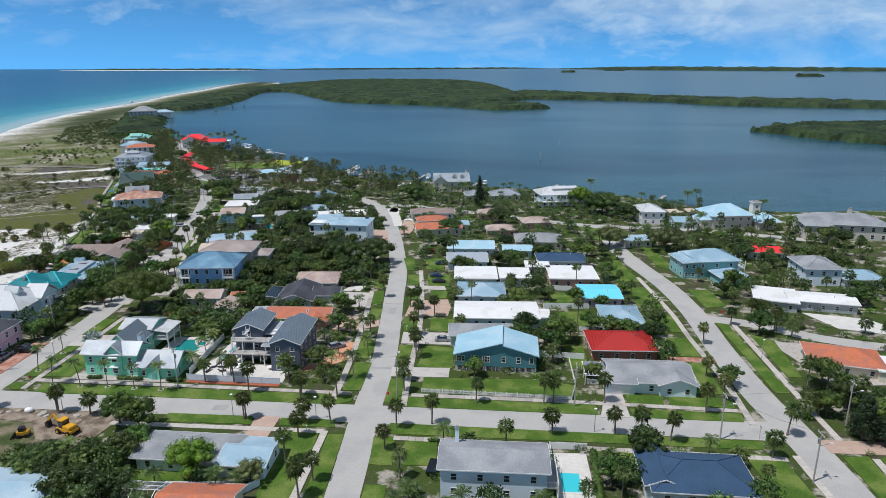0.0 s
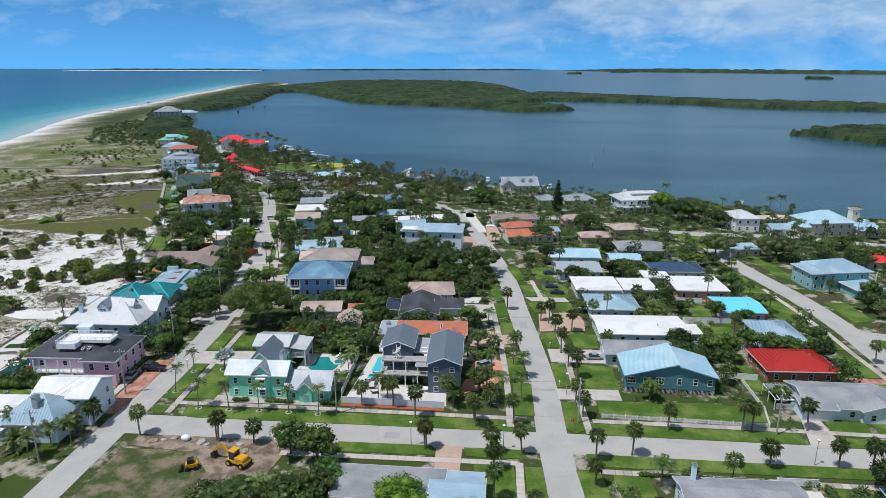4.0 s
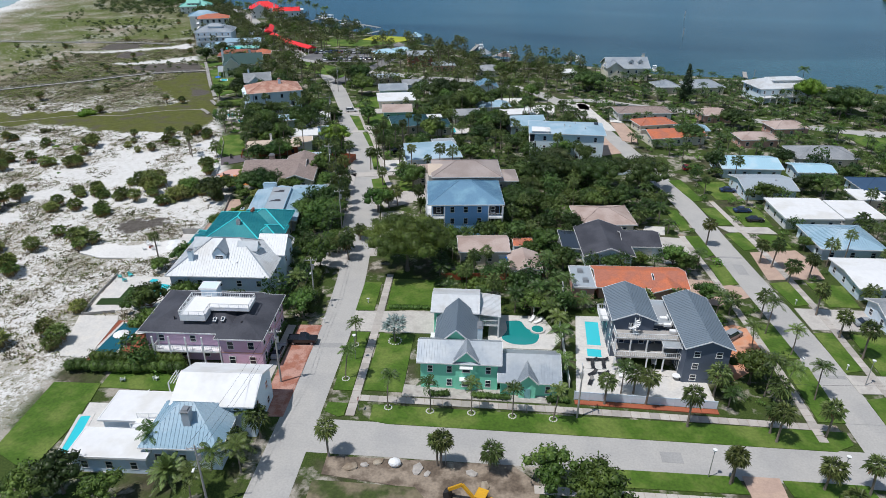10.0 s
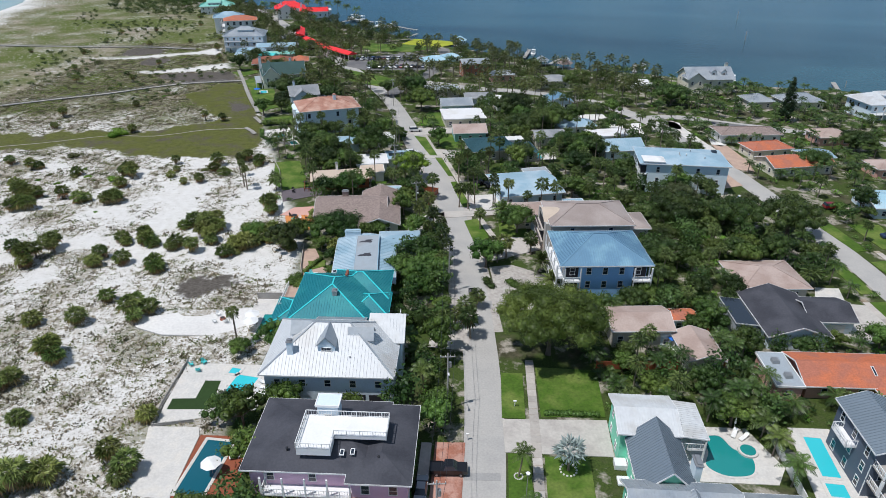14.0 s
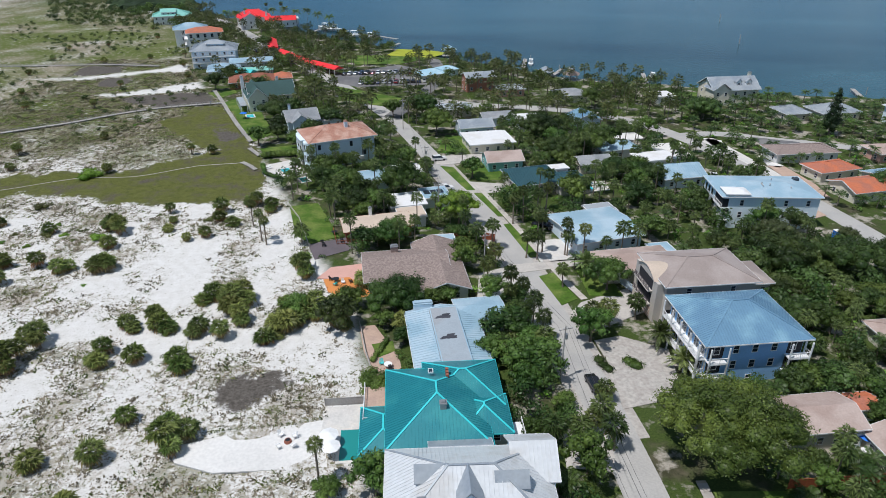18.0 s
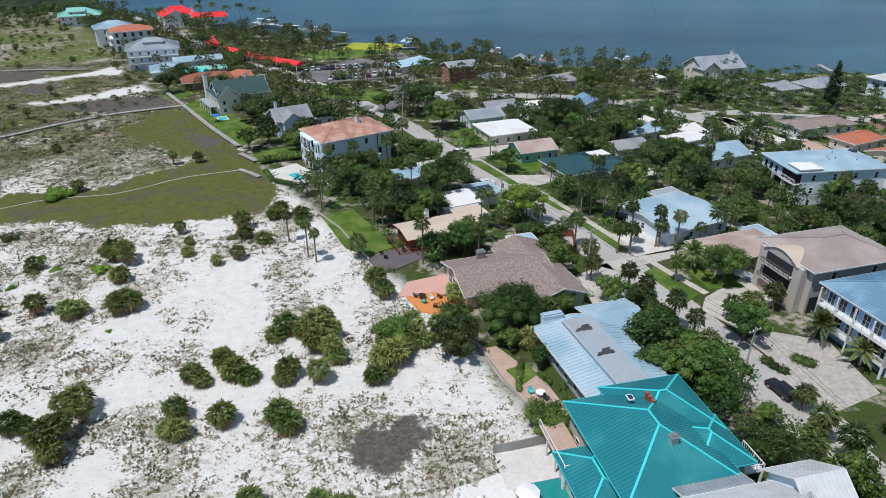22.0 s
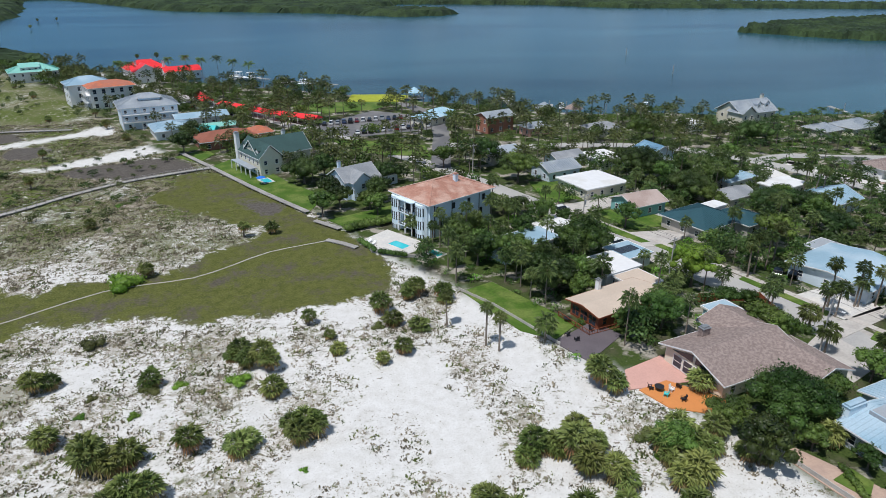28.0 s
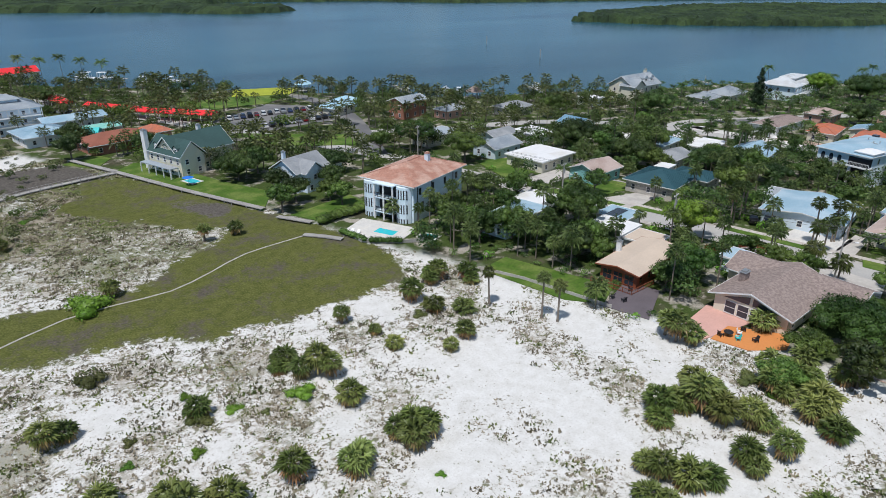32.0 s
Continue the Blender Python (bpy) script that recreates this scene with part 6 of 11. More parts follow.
# brown shingle house with the glass gable
h = house(-154.2, 236.6, 8, "tan bungalow with brown shingles and a glazed gable to the dunes")
wing(h, -1.0, 0, 17.0, 12.0, 3.0, "cream", "gx", 0.32, "shingle_brown", 0.9, win={"S": 4, "E": 2, "N": 4})
wing(h, 6.4, -1.0, 9.0, 21.0, 2.9, "cream", "gy", 0.36, "shingle_brown", 0.7, win={"S": 2, "E": 4})
for k in range(4):
    window(h, pose(-9.52, 3.2 - k * 2.1, 0.35, 0, 0, 270), 1.9, 2.2, "white", "glass", 1)
bm = bmesh.new()
for s in (-1, 1):
    bm.faces.new([bm.verts.new(p) for p in ((-9.56, s * 0.25, 3.0), (-9.56, s * 4.6, 3.0), (-9.56, s * 0.25, 4.35))])
part("gable_glass", bm, M["glass"], h)
chimney(h, -3.0, 4.6, 3.0, 5.4, 1.6, 1.1, "shingle_brown")
wing(h, 9.0, 11.4, 5.2, 4.0, 2.7, "ice_white", "flat", 0, "metal_ice", 0.4, win={"N": 1})
# beige roof with red boards
h = house(-163.2, 258.6, 14, "low red-brown wooden house under a beige coated roof")
wing(h, 0, 0, 16.0, 7.2, 2.9, "wood_red", "gx", 0.16, "roof_beige", 0.8, win={"S": 5, "N": 3}, trim="wood_red", frame="wood_red")
for k in range(3):
    window(h, pose(-8.02, 2.2 - k * 2.2, 0.5, 0, 0, 270), 1.9, 1.9, "wood_red", "glass", 2)
chimney(h, -1.0, 4.0, 1.0, 5.2, 0.7, 0.9, "white")
wing(h, 9.5, 3.6, 6.4, 6.0, 2.8, "white", "flat", 0, "roof_beige", 0.4, win={"E": 1})
railing(h, (-10.6, -4.2), (-10.6, 4.0), 0.15, "wood_red", 0.9)
railing(h, (-10.6, -4.2), (-4.0, -5.0), 0.15, "wood_red", 0.9)
h = house(-156.5, 272.5, 14, "low white house with flat white roofs and a solar panel")
wing(h, 0, 0, 9.0, 8.0, 2.9, "white", "flat", 0, "white_roof", 0.5, win={"S": 2, "W": 2})
wing(h, 8.6, 3.0, 7.0, 7.0, 2.8, "white", "flat", 0, "metal_ice", 0.4, win={"E": 2})
for k in range(3):
    part("solar_panel", boxes((5.6 + k * 1.9, 7.3 + k * 1.9, 2.0, 4.6, 3.14, 3.2)), M["glass"], h)
h = house(-168.5, 290.0, 16, "white pool house with a pale flat roof")
wing(h, 0, 0, 16.0, 7.5, 2.9, "ice_white", "flat", 0, "metal_ice", 0.4, win={"S": 3, "W": 2})
wing(h, 12.5, 2.5, 8.0, 7.0, 2.8, "white", "flat", 0, "white_roof", 0.4, win={"E": 2})


def tile_villa():
    """Three storeys, clay tile hip, stacked balconies and bays to the dunes."""
    h = house(-180.2, 313.6, 24, "white three-storey villa with clay tile hip roof and dark windows")
    h.location.z = -1.6
    wing(h, 0, 0, 20.4, 14.0, 10.2, "ice_white", "hip", 0.36, "tile_pink", 0.9, 3, cap="tile_pink", win={"S": [0, 3, 4], "N": [3, 4, 4], "E": [2, 2, 2]}, frame="black", ww=0.9, wh=1.5)
    chimney(h, 2.6, -2.0, 11, 14.2, 1.0, 1.0, "ice_white", "tile_pink")
    for s, y in ((1, -4.6), (2, 4.6)):
        bm = bmesh.new()
        cyl(bm, 0, 0, 0, 9.9, 2.1, 10)
        bay = part("bay", bm, M["ice_white"], h, m=pose(-10.0, y, 0.1))
        for level in range(3):
            for k in range(-1, 2):
                a = 270 + k * 36
                r = 2.0
                f, p = window_meshes(0.95, 2.0, "black", "glass", 2)
                wo = part("window", f, None, bay, m=pose(math.sin(radians(a)) * r, -math.cos(radians(a)) * r, 0.6 + level * 3.35, 0, 0, a))
                part("pane", p, None, wo)
    for level in range(1, 3):
        z = 0.2 + level * 3.35
        part("balcony", boxes((-12.3, -10.2, -2.6, 2.6, z - 0.25, z)), M["ice_white"], h)
        railing(h, (-12.2, -2.6), (-12.2, 2.6), z, "black", 1.0, 0.2)
    # one black sheet on the wall stands for the shade behind the balconies
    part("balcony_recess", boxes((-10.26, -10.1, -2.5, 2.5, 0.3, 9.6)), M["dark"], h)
    for y in (-2.6, 0, 2.6):
        bm = bmesh.new()
        cyl(bm, 0, 0, 0, 10.0, 0.22, 10)
        part("column", bm, M["white"], h, m=pose(-12.1, y, 0.1))
    part("balcony_roof", boxes((-12.5, -10.2, -3.0, 3.0, 9.9, 10.15)), M["ice_white"], h)
    for x in (-8.8, -3.2, 6.0):
        part("downpipe", boxes((x, x + 0.16, -7.12, -7.0, 0.1, 10.0)), M["black"], h)
    for x, z in ((-1.0, 3.4), (4.8, 3.2)):
        part("air_conditioner", boxes((x, x + 1.5, -8.0, -7.0, z, z + 1.1)), M["white"], h)
    for k in range(3):
        door(h, 4.0 + 0.0 * k, -7.0, "S", 1.0, 2.1, "white") if k == 0 else None
    return h


tile_villa()
h = house(-197.4, 343.4, 22, "blue-grey gabled cottage with a white gable window")
wing(h, 0, 0, 11.0, 9.0, 5.0, "pale_blue", "gx", 0.6, "shingle_grey", 0.6, 2, win={"S": [2, 2], "W": [2, 1]})
wing(h, -1.0, -4.0, 6.0, 5.0, 5.0, "pale_blue", "gy", 0.75, "shingle_grey", 0.5, 2, win={"S": [2, 1]})
wing(h, 10.0, 3.0, 10.0, 7.0, 3.0, "pale_blue", "gx", 0.45, "shingle_grey", 0.6, win={"S": 3})
chimney(h, -3.5, 2.0, 5, 9.4, 0.8, 0.8, "pale_blue")
# white colonial with a green roof
h = house(-216.0, 377.5, 22, "white colonial house with dark green gable roof and dormers")
wing(h, 0, 0, 18.0, 10.5, 5.4, "cream", "gx", 0.8, "shingle_green", 0.5, 2, win={"S": [3, 3], "N": [3, 3]}, ww=1.0)
wing(h, -6.0, 0, 7.5, 15.0, 5.4, "cream", "gy", 0.95, "shingle_green", 0.5, 2, win={"W": [5, 5], "S": [2, 2]})
for y in (-4.5, 0, 4.5):
    dormer(h, -9.0, y, 6.2, 1.8, 3.0, 1.4, "white", "shingle_green", "W", 0.7)
balcony(h, -13.0, -10.5, -7.0, 7.0, 3.0, open_sides="WSN", floor="grey_roof", rail=False)
chimney(h, -9.8, 8.2, 0.2, 11.0, 1.2, 1.6, "white")
chimney(h, 3.5, 2.0, 6, 11.0, 1.0, 1.0, "white")
h = house(-232.0, 412.5, 15, "long bungalow with a red-brown tile hip roof")
wing(h, 0, 0, 20.0, 12.0, 3.0, "brick_wall", "hip", 0.36, "brown_roof", 0.8, win={"W": 2, "S": 4})
wing(h, 13.0, 2.0, 8.0, 9.0, 3.0, "salmon", "hip", 0.4, "tile_orange", 0.7, win={"S": 2})
h = house(-251.5, 434.0, 14, "pale blue-roofed beach house with turquoise awnings")
wing(h, 0, 0, 14.0, 15.0, 3.2, "white", "hip", 0.3, "metal_ice", 0.8, rib=0.8, win={"W": 3, "S": 3})
wing(h, 13.5, -6.0, 19.0, 5.0, 2.8, "white", "shed", 0.12, "metal_mint", 0.4, win={"S": 4})
wing(h, 13.0, 10.0, 20.0, 8.5, 4.2, "white", "gx", 0.3, "metal_ice", 0.6, rib=0.8, win={"S": 5, "W": 2})
# grey-blue three-storey hip with a dormer
h = house(-262.0, 457.0, 12, "grey-blue three-storey house with a steel hip roof and long dormer")
wing(h, 0, 0, 21.0, 17.0, 8.6, "pale_blue", "hip", 0.42, "metal_grey", 1.0, 3, rib=0.8, win={"S": [4, 6, 6], "W": [4, 5, 5]})
wing(h, 1.0, -2.8, 8.0, 5.0, 11.4, "pale_blue", "hip", 0.5, "metal_grey", 0.6, z0=8.6, win={"S": 4, "W": 2})
balcony(h, -10.4, 10.4, -10.6, -8.6, 3.2, open_sides="SW", top=6.0)
balcony(h, -10.4, 10.4, -10.6, -8.6, 6.1, open_sides="SW", top=8.6, z0=3.2)
# three-storey balconied building, half its roof orange
h = house(-286.0, 506.0, 20, "white three-storey balcony block with orange and pale blue hip roofs")
wing(h, 3.0, -4.0, 19.0, 12.0, 9.4, "white", "hip", 0.34, "tile_orange", 0.9, 3, win={"S": [5, 5, 5], "W": [3, 3, 3]}, ww=1.6, wh=2.0)
wing(h, -4.0, 8.0, 18.0, 13.0, 9.8, "white", "hip", 0.4, "metal_ice", 0.9, 3, rib=0.8, win={"W": [3, 3, 3], "S": [2, 2, 2]}, ww=1.6, wh=2.0)
for z in (3.2, 6.3):
    balcony(h, -8.6, -6.5, -10.0, 14.0, z, open_sides="W", top=z + 3.0, z0=z - 3.0, rail=True)
h = house(-334.0, 596.0, 18, "mint-roofed white beach house on two storeys")
wing(h, 0, 0, 24.0, 16.0, 5.6, "white", "hip", 0.42, "metal_mint", 1.0, 2, rib=0.9, win={"S": [6, 6], "W": [3, 3]})
wing(h, -2.0, -3.0, 9.0, 7.0, 8.0, "white", "gx", 0.5, "metal_mint", 0.6, z0=5.6, win={"S": 3})
h = house(-466.0, 850.0, 15, "grey four-storey building far along the beach")
wing(h, 0, 0, 30.0, 22.0, 12.0, "grey_wall", "hip", 0.5, "shingle_grey", 1.0, 4, win={"S": [6, 6, 6, 6], "W": [4, 4, 4, 4]}, ww=2.0, wh=1.8)
wing(h, 18, 30, 24.0, 14.0, 8.0, "white", "hip", 0.4, "metal_ice", 1.0, 2, win={"S": [5, 5]})
# red-roofed inn and its awnings
h = house(-274.0, 585.0, 18, "white inn with bright red roofs and white chimneys")
wing(h, 0, 0, 22.0, 15.0, 6.2, "white", "hip", 0.55, "red_bright", 0.6, 2, win={"S": [5, 5], "W": [3, 3]})
wing(h, -3.0, -12.0, 13.0, 9.0, 5.8, "white", "gy", 0.6, "red_bright", 0.6, 2, win={"S": [3, 3], "W": [2, 2]})
wing(h, 17.0, -10.0, 20.0, 9.0, 4.4, "white", "gx", 0.5, "red_bright", 0.6, win={"S": 5})
wing(h, 24.0, 2.0, 12.0, 10.0, 3.6, "white", "flat", 0, "white_roof", 0.5, win={"S": 3})
for x, y in ((-6, -4), (4, 2), (8, -9)):
    chimney(h, x, y, 5, 10.5, 1.2, 1.0, "white")
for x, y, w, yaw, cloth, lb in ((-242.6, 500.0, 28, -75.6, "red_bright", "long bright red canopy over a walkway"), (-223.6, 465.2, 32, -54, "red_bright", "long bright red canopy over a walkway"), (-204.6, 442.4, 26, -45, "red_bright", "long bright red canopy over a walkway"), (-243.0, 428.6, 17, -20, "turquoise", "sea-green canvas canopy beside the beach club")):
    h = thing("awning", x, y, 0, yaw, lb, "awning", "walkway awnings")
    FOOT.append(rect(x, y, w + 2, 8, yaw))
    bm = bmesh.new()
    rows_ = [[bm.verts.new((sx * w / 2, yy, zz)) for yy, zz in ((-2.8, 3.1), (0, 4.3), (2.8, 3.1), (2.8, 2.8), (-2.8, 2.8))] for sx in (-1, 1)]
    for k in range(5):
        bm.faces.new((rows_[0][k], rows_[1][k], rows_[1][(k + 1) % 5], rows_[0][(k + 1) % 5]))
    for r_ in rows_:
        bm.faces.new(r_)
    bmesh.ops.recalc_face_normals(bm, faces=bm.faces)
    part("canopy", bm, M[cloth], h)
    for k in range(int(w / 4) + 1):
        for s in (-2.6, 2.6):
            xx = -w / 2 + 0.3 + k * (w - 0.6) / int(w / 4)
            part("post", boxes((xx - 0.08, xx + 0.08, s - 0.08, s + 0.08, 0, 2.82)), M["white"], h)

# ---- houses between the two avenues ----
# mint green house
h = house(-88.5, 144.0, 1, "mint green two-storey house with a galvanised standing-seam roof")
wing(h, -4.6, -1.6, 13.2, 6.0, 5.6, "mint", "gx", 0.62, "metal_grey", 0.6, 2, rib=0.45, win={"S": [4, 4], "W": [2, 2]}, ww=0.95)
wing(h, -3.4, -3.4, 3.6, 3.0, 6.0, "mint", "gy", 1.0, "metal_grey", 0.4, 2, rib=0.45, win={"S": [1, 1]}, ww=1.4)
wing(h, 7.3, -1.6, 9.6, 8.2, 3.0, "mint", "gx", 0.55, "metal_grey", 0.6, rib=0.45, win={"S": 3, "E": 2}, ww=0.95)
wing(h, 7.0, -4.6, 2.8, 3.6, 3.2, "mint", "gy", 1.0, "metal_grey", 0.4, rib=0.45)
wing(h, -5.4, 6.0, 7.0, 9.6, 4.6, "mint", "gy", 0.95, "metal_slate", 0.5, 2, rib=0.45, win={"W": [3, 3], "E": [2, 2]})
wing(h, -6.0, 14.6, 8.0, 7.6, 5.8, "mint", "gx", 0.3, "metal_white", 0.6, 2, rib=0.45, win={"N": [2, 2], "W": [2, 2], "S": [2, 2]})
balcony(h, -1.9, 2.4, 11.0, 18.2, 2.9, open_sides="ES", top=5.0)
roof(h, 0.4, 14.8, 4.0, 7.2, 5.0, "shed_e", 0.12, "metal_white", 0.3, rib=0.45)
chimney(h, -1.2, 4.4, 3.0, 7.2, 0.9, 2.0, "ice_white")
door(h, 7.0, -6.45, "S", 1.0, 2.1, "teal_pale")
for x, z in ((-3.4, 2.7), (-3.4, 5.2)):
    part("awning", boxes((x - 1.1, x + 1.1, -5.9, -4.9, z - 0.05, z + 0.06)), M["white"], h)
for y in (4.0, 7.0):
    part("stair", boxes((-10.6, -8.9, y + 2.0, y + 3.6, 0.1, 0.1 + 0.18 * (y - 2))), M["white"], h)
# slate-blue twin gables
h = house(-57.0, 153.0, 1, "slate-blue three-storey house of twin gables with white decks")
wing(h, -5.2, 3.2, 7.2, 10.4, 8.2, "slate", "gy", 0.40, "metal_slate", 0.5, 3, rib=0.5, win={"S": [1, 2, 1], "W": [3, 3, 3]}, ww=1.0, wh=1.6)
wing(h, 6.2, -0.8, 7.4, 16.0, 7.4, "slate", "gy", 0.40, "metal_slate", 0.5, 3, rib=0.5, win={"S": [2, 2, 2], "E": [4, 4, 4], "W": [2, 3, 3]}, ww=1.1, wh=1.2)
wing(h, 0.5, 4.2, 5.0, 8.0, 6.0, "slate", "flat", 0, "grey_roof", 0.2, 2, win={"S": [2, 2]})
balcony(h, -8.8, 2.6, -6.2, -1.8, 3.2, open_sides="SW", floor="wood_grey")
balcony(h, -8.8, 2.6, -4.8, -1.8, 6.1, open_sides="SW", floor="wood_grey", z0=3.2)
balcony(h, -10.4, -8.8, 2.0, 6.0, 5.4, open_sides="WSN", posts=False)
bm = bmesh.new()
for k in range(14):
    a0 = k * 30
    beam(bm, (0, 0, 0.2 * k), (math.cos(radians(a0)) * 0.95, math.sin(radians(a0)) * 0.95, 0.2 * k), 0.36, 0.06)
    beam(bm, (math.cos(radians(a0)) * 0.95, math.sin(radians(a0)) * 0.95, 0.2 * k), (math.cos(radians(a0)) * 0.95, math.sin(radians(a0)) * 0.95, 0.2 * k + 0.95), 0.05)
beam(bm, (0, 0, 0), (0, 0, 3.4), 0.14)
part("spiral_stair", bm, M["white"], h, m=pose(-5.4, -3.2, 6.1))
roof(h, 1.4, -4.6, 3.6, 3.2, 5.7, "shed", 0.08, "metal_grey", 0.2, rib=0.3)
skylight(h, 7.6, 5.4, 8.2, 1.6, 0.9)
for x, y in ((1.2, 1.6), (1.4, -0.6), (2.0, -2.6)):
    part("deck_seat", boxes((x - 0.9, x + 0.5, y - 0.4, y + 0.4, 6.3, 6.75), (x + 0.35, x + 0.5, y - 0.4, y + 0.4, 6.75, 7.2)), M["white"], h)
# orange tile bungalow
h = house(-57.0, 175.6, 2, "low bungalow with a weathered orange clay tile roof")
wing(h, 0.8, 0.4, 18.0, 8.0, 2.9, "salmon", "gx", 0.34, "tile_orange", 0.8, win={"S": 3, "E": 2, "N": 4})
wing(h, 6.2, -3.0, 6.6, 5.0, 2.8, "salmon", "gy", 0.34, "tile_orange", 0.6, win={"S": 1})
wing(h, -11.4, 0, 4.2, 8.8, 2.9, "salmon", "flat", 0, "grey_roof", 0.3, win={"W": 2, "S": 1})
for x, y in ((-11.6, 1.8), (-11.0, -2.2)):
    bm = boxes((-0.55, 0.55, -0.55, 0.55, 0, 0.7))
    cyl(bm, 0, 0, 0.7, 0.78, 0.42, 12)
    part("roof_unit", bm, M["steel"], h, m=pose(x, y, 3.18))
skylight(h, 3.4, -1.2, 4.1, 0.5, 2.0, 18)
# charcoal roof
h = house(-58.8, 193.0, 3, "pale stucco bungalow with a charcoal shingle gable roof")
wing(h, -2.6, 0, 10.6, 14.6, 3.0, "ice_white", "gy", 0.36, "shingle_black", 0.7, win={"S": 2, "W": 4})
wing(h, 6.2, 2.0, 8.0, 8.0, 2.9, "ice_white", "gx", 0.36, "shingle_black", 0.6, win={"S": 1})
door(h, 6.4, -2.02, "S", 4.6, 2.2, "white", name="garage_door")
wing(h, -10.2, 1.0, 5.0, 9.0, 2.6, "grey_wall", "shed_e", 0.1, "glass", 0.2)
h = house(-59.5, 208.6, 6, "tan bungalow with a faded tan tile hip roof")
wing(h, 0, 0, 13.6, 11.0, 2.9, "beige", "hip", 0.34, "shingle_tan", 0.7, cap="shingle_tan", win={"S": 3, "E": 2, "W": 2})
skylight(h, -2.2, -2.4, 4.0, 1.0, 1.0, 18)
h = house(-90.2, 187.6, 6, "small beige cottage with a faded pink-tan roof")
wing(h, 0, 0, 10.8, 7.4, 3.8, "beige", "gx", 0.32, "shingle_tan", 0.6, win={"S": 4, "E": 2})
wing(h, 4.6, -2.6, 2.0, 2.4, 2.6, "pale_blue", "flat", 0, "white", 0.2, win={"S": 1})
h = house(-80.6, 180.8, 6, "small beige cottage with a tan shingle gable")
wing(h, 0, 0, 6.2, 8.4, 2.9, "beige", "gy", 0.38, "shingle_tan", 0.5, win={"S": 2, "W": 2})
h = house(-80.8, 191.6, 6, "small garden house with an orange tile roof", "garden_house")
wing(h, 0, 0, 4.0, 3.4, 2.6, "ice_white", "gx", 0.36, "tile_orange", 0.4, win={"S": 2})
# blue three-storey house
h = house(-95.6, 207.0, 6, "blue three-storey house with white galleries and blue hip roof")
h.location.z = -0.8
wing(h, 0, 0, 17.0, 14.0, 9.4, "blue", "hip", 0.42, "metal_blue", 1.1, 3, rib=0.5, cap="metal_blue", win={"S": [3, 5, 5], "N": [4, 4, 4], "E": [2, 2, 2]}, wh=1.6)
for z in (3.1, 6.2):
    balcony(h, -10.0, -8.5, -7.0, 7.0, z, open_sides="WS", top=z + 3.0, z0=z - 3.0 if z > 4 else 0)
    for k in range(6):
        window(h, pose(-8.52, 5.8 - k * 2.3, z + 0.1, 0, 0, 270), 1.5, 2.3, "white", "glass", 2)
for z in (3.1, 6.2):
    balcony(h, 5.6, 9.2, -8.6, -7.0, z, open_sides="SE", top=z + 3.0, z0=z - 3.0 if z > 4 else 0)
    # gallery shade is painted: black sheets on the flat wall, here and below
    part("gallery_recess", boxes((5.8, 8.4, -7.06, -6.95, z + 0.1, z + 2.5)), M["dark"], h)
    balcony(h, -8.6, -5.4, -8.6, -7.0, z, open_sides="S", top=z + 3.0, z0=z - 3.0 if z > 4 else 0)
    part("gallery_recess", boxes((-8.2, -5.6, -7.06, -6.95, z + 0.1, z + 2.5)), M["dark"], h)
roof_vents(h, [(3, -2.8, 11.0), (5.5, -5.0, 10.0), (-3.0, 2, 11.4)])


def arched_house():
    """Grey stucco front with a barrel gable over stacked balconies."""
    h = house(-97.0, 224.4, 6, "grey stucco three-storey house with an arched front and taupe tile roof")
    wing(h, 0.8, 0, 17.8, 12.6, 8.8, "tan_wall", "hip", 0.34, "roof_taupe", 0.8, 3, cap="roof_taupe", win={"S": [0, 2, 2], "N": [3, 3, 3], "E": [2, 2, 2]})
    wing(h, 12.0, 0.6, 6.0, 8.0, 6.4, "tan_wall", "hip", 0.34, "roof_taupe", 0.6, 2, win={"S": [2, 2]})
    bm = bmesh.new()
    n = 10
    ring = [(-4.2 + 8.4 * k / n, 1.5 * math.sin(math.pi * k / n)) for k in range(n + 1)]
    a = [bm.verts.new((-9.9, y, 8.6 + z)) for y, z in ring]
    b = [bm.verts.new((-4.0, y, 8.6 + z)) for y, z in ring]
    for k in range(n):
        bm.faces.new((a[k], b[k], b[k + 1], a[k + 1]))
    part("barrel_roof", bm, M["roof_beige"], h)
    front = bmesh.new()
    box(front, -9.6, -8.0, -5.2, 5.2, 0.0, 8.6)
    v = [front.verts.new((-9.62, y, 8.6 + z)) for y, z in ring]
    front.faces.new(v[::-1])
    part("front_wall", front, M["tan_wall"], h)
    for z in (3.2, 6.2):
        # solid wall behind: black sheet coloured like the shade of an open loggia
        part("opening", boxes((-9.68, -9.6, -3.2, 3.2, z, z + 2.1)), M["dark"], h)
        part("balcony", boxes((-10.6, -9.6, -3.5, 3.5, z - 0.2, z)), M["tan_wall"], h)
        railing(h, (-10.5, -3.5), (-10.5, 3.5), z, "wood_dark", 1.0, 0.25)
    door(h, -9.6, -2.2, "W", 2.8, 2.4, "paver", name="garage_door")
    door(h, -9.6, 2.2, "W", 2.8, 2.4, "paver", name="garage_door")
    # shade of an archway as a black sheet; the wall is not cut
    part("arch_opening", boxes((-7.6, -5.6, -6.36, -6.2, 0.2, 3.4)), M["dark"], h)


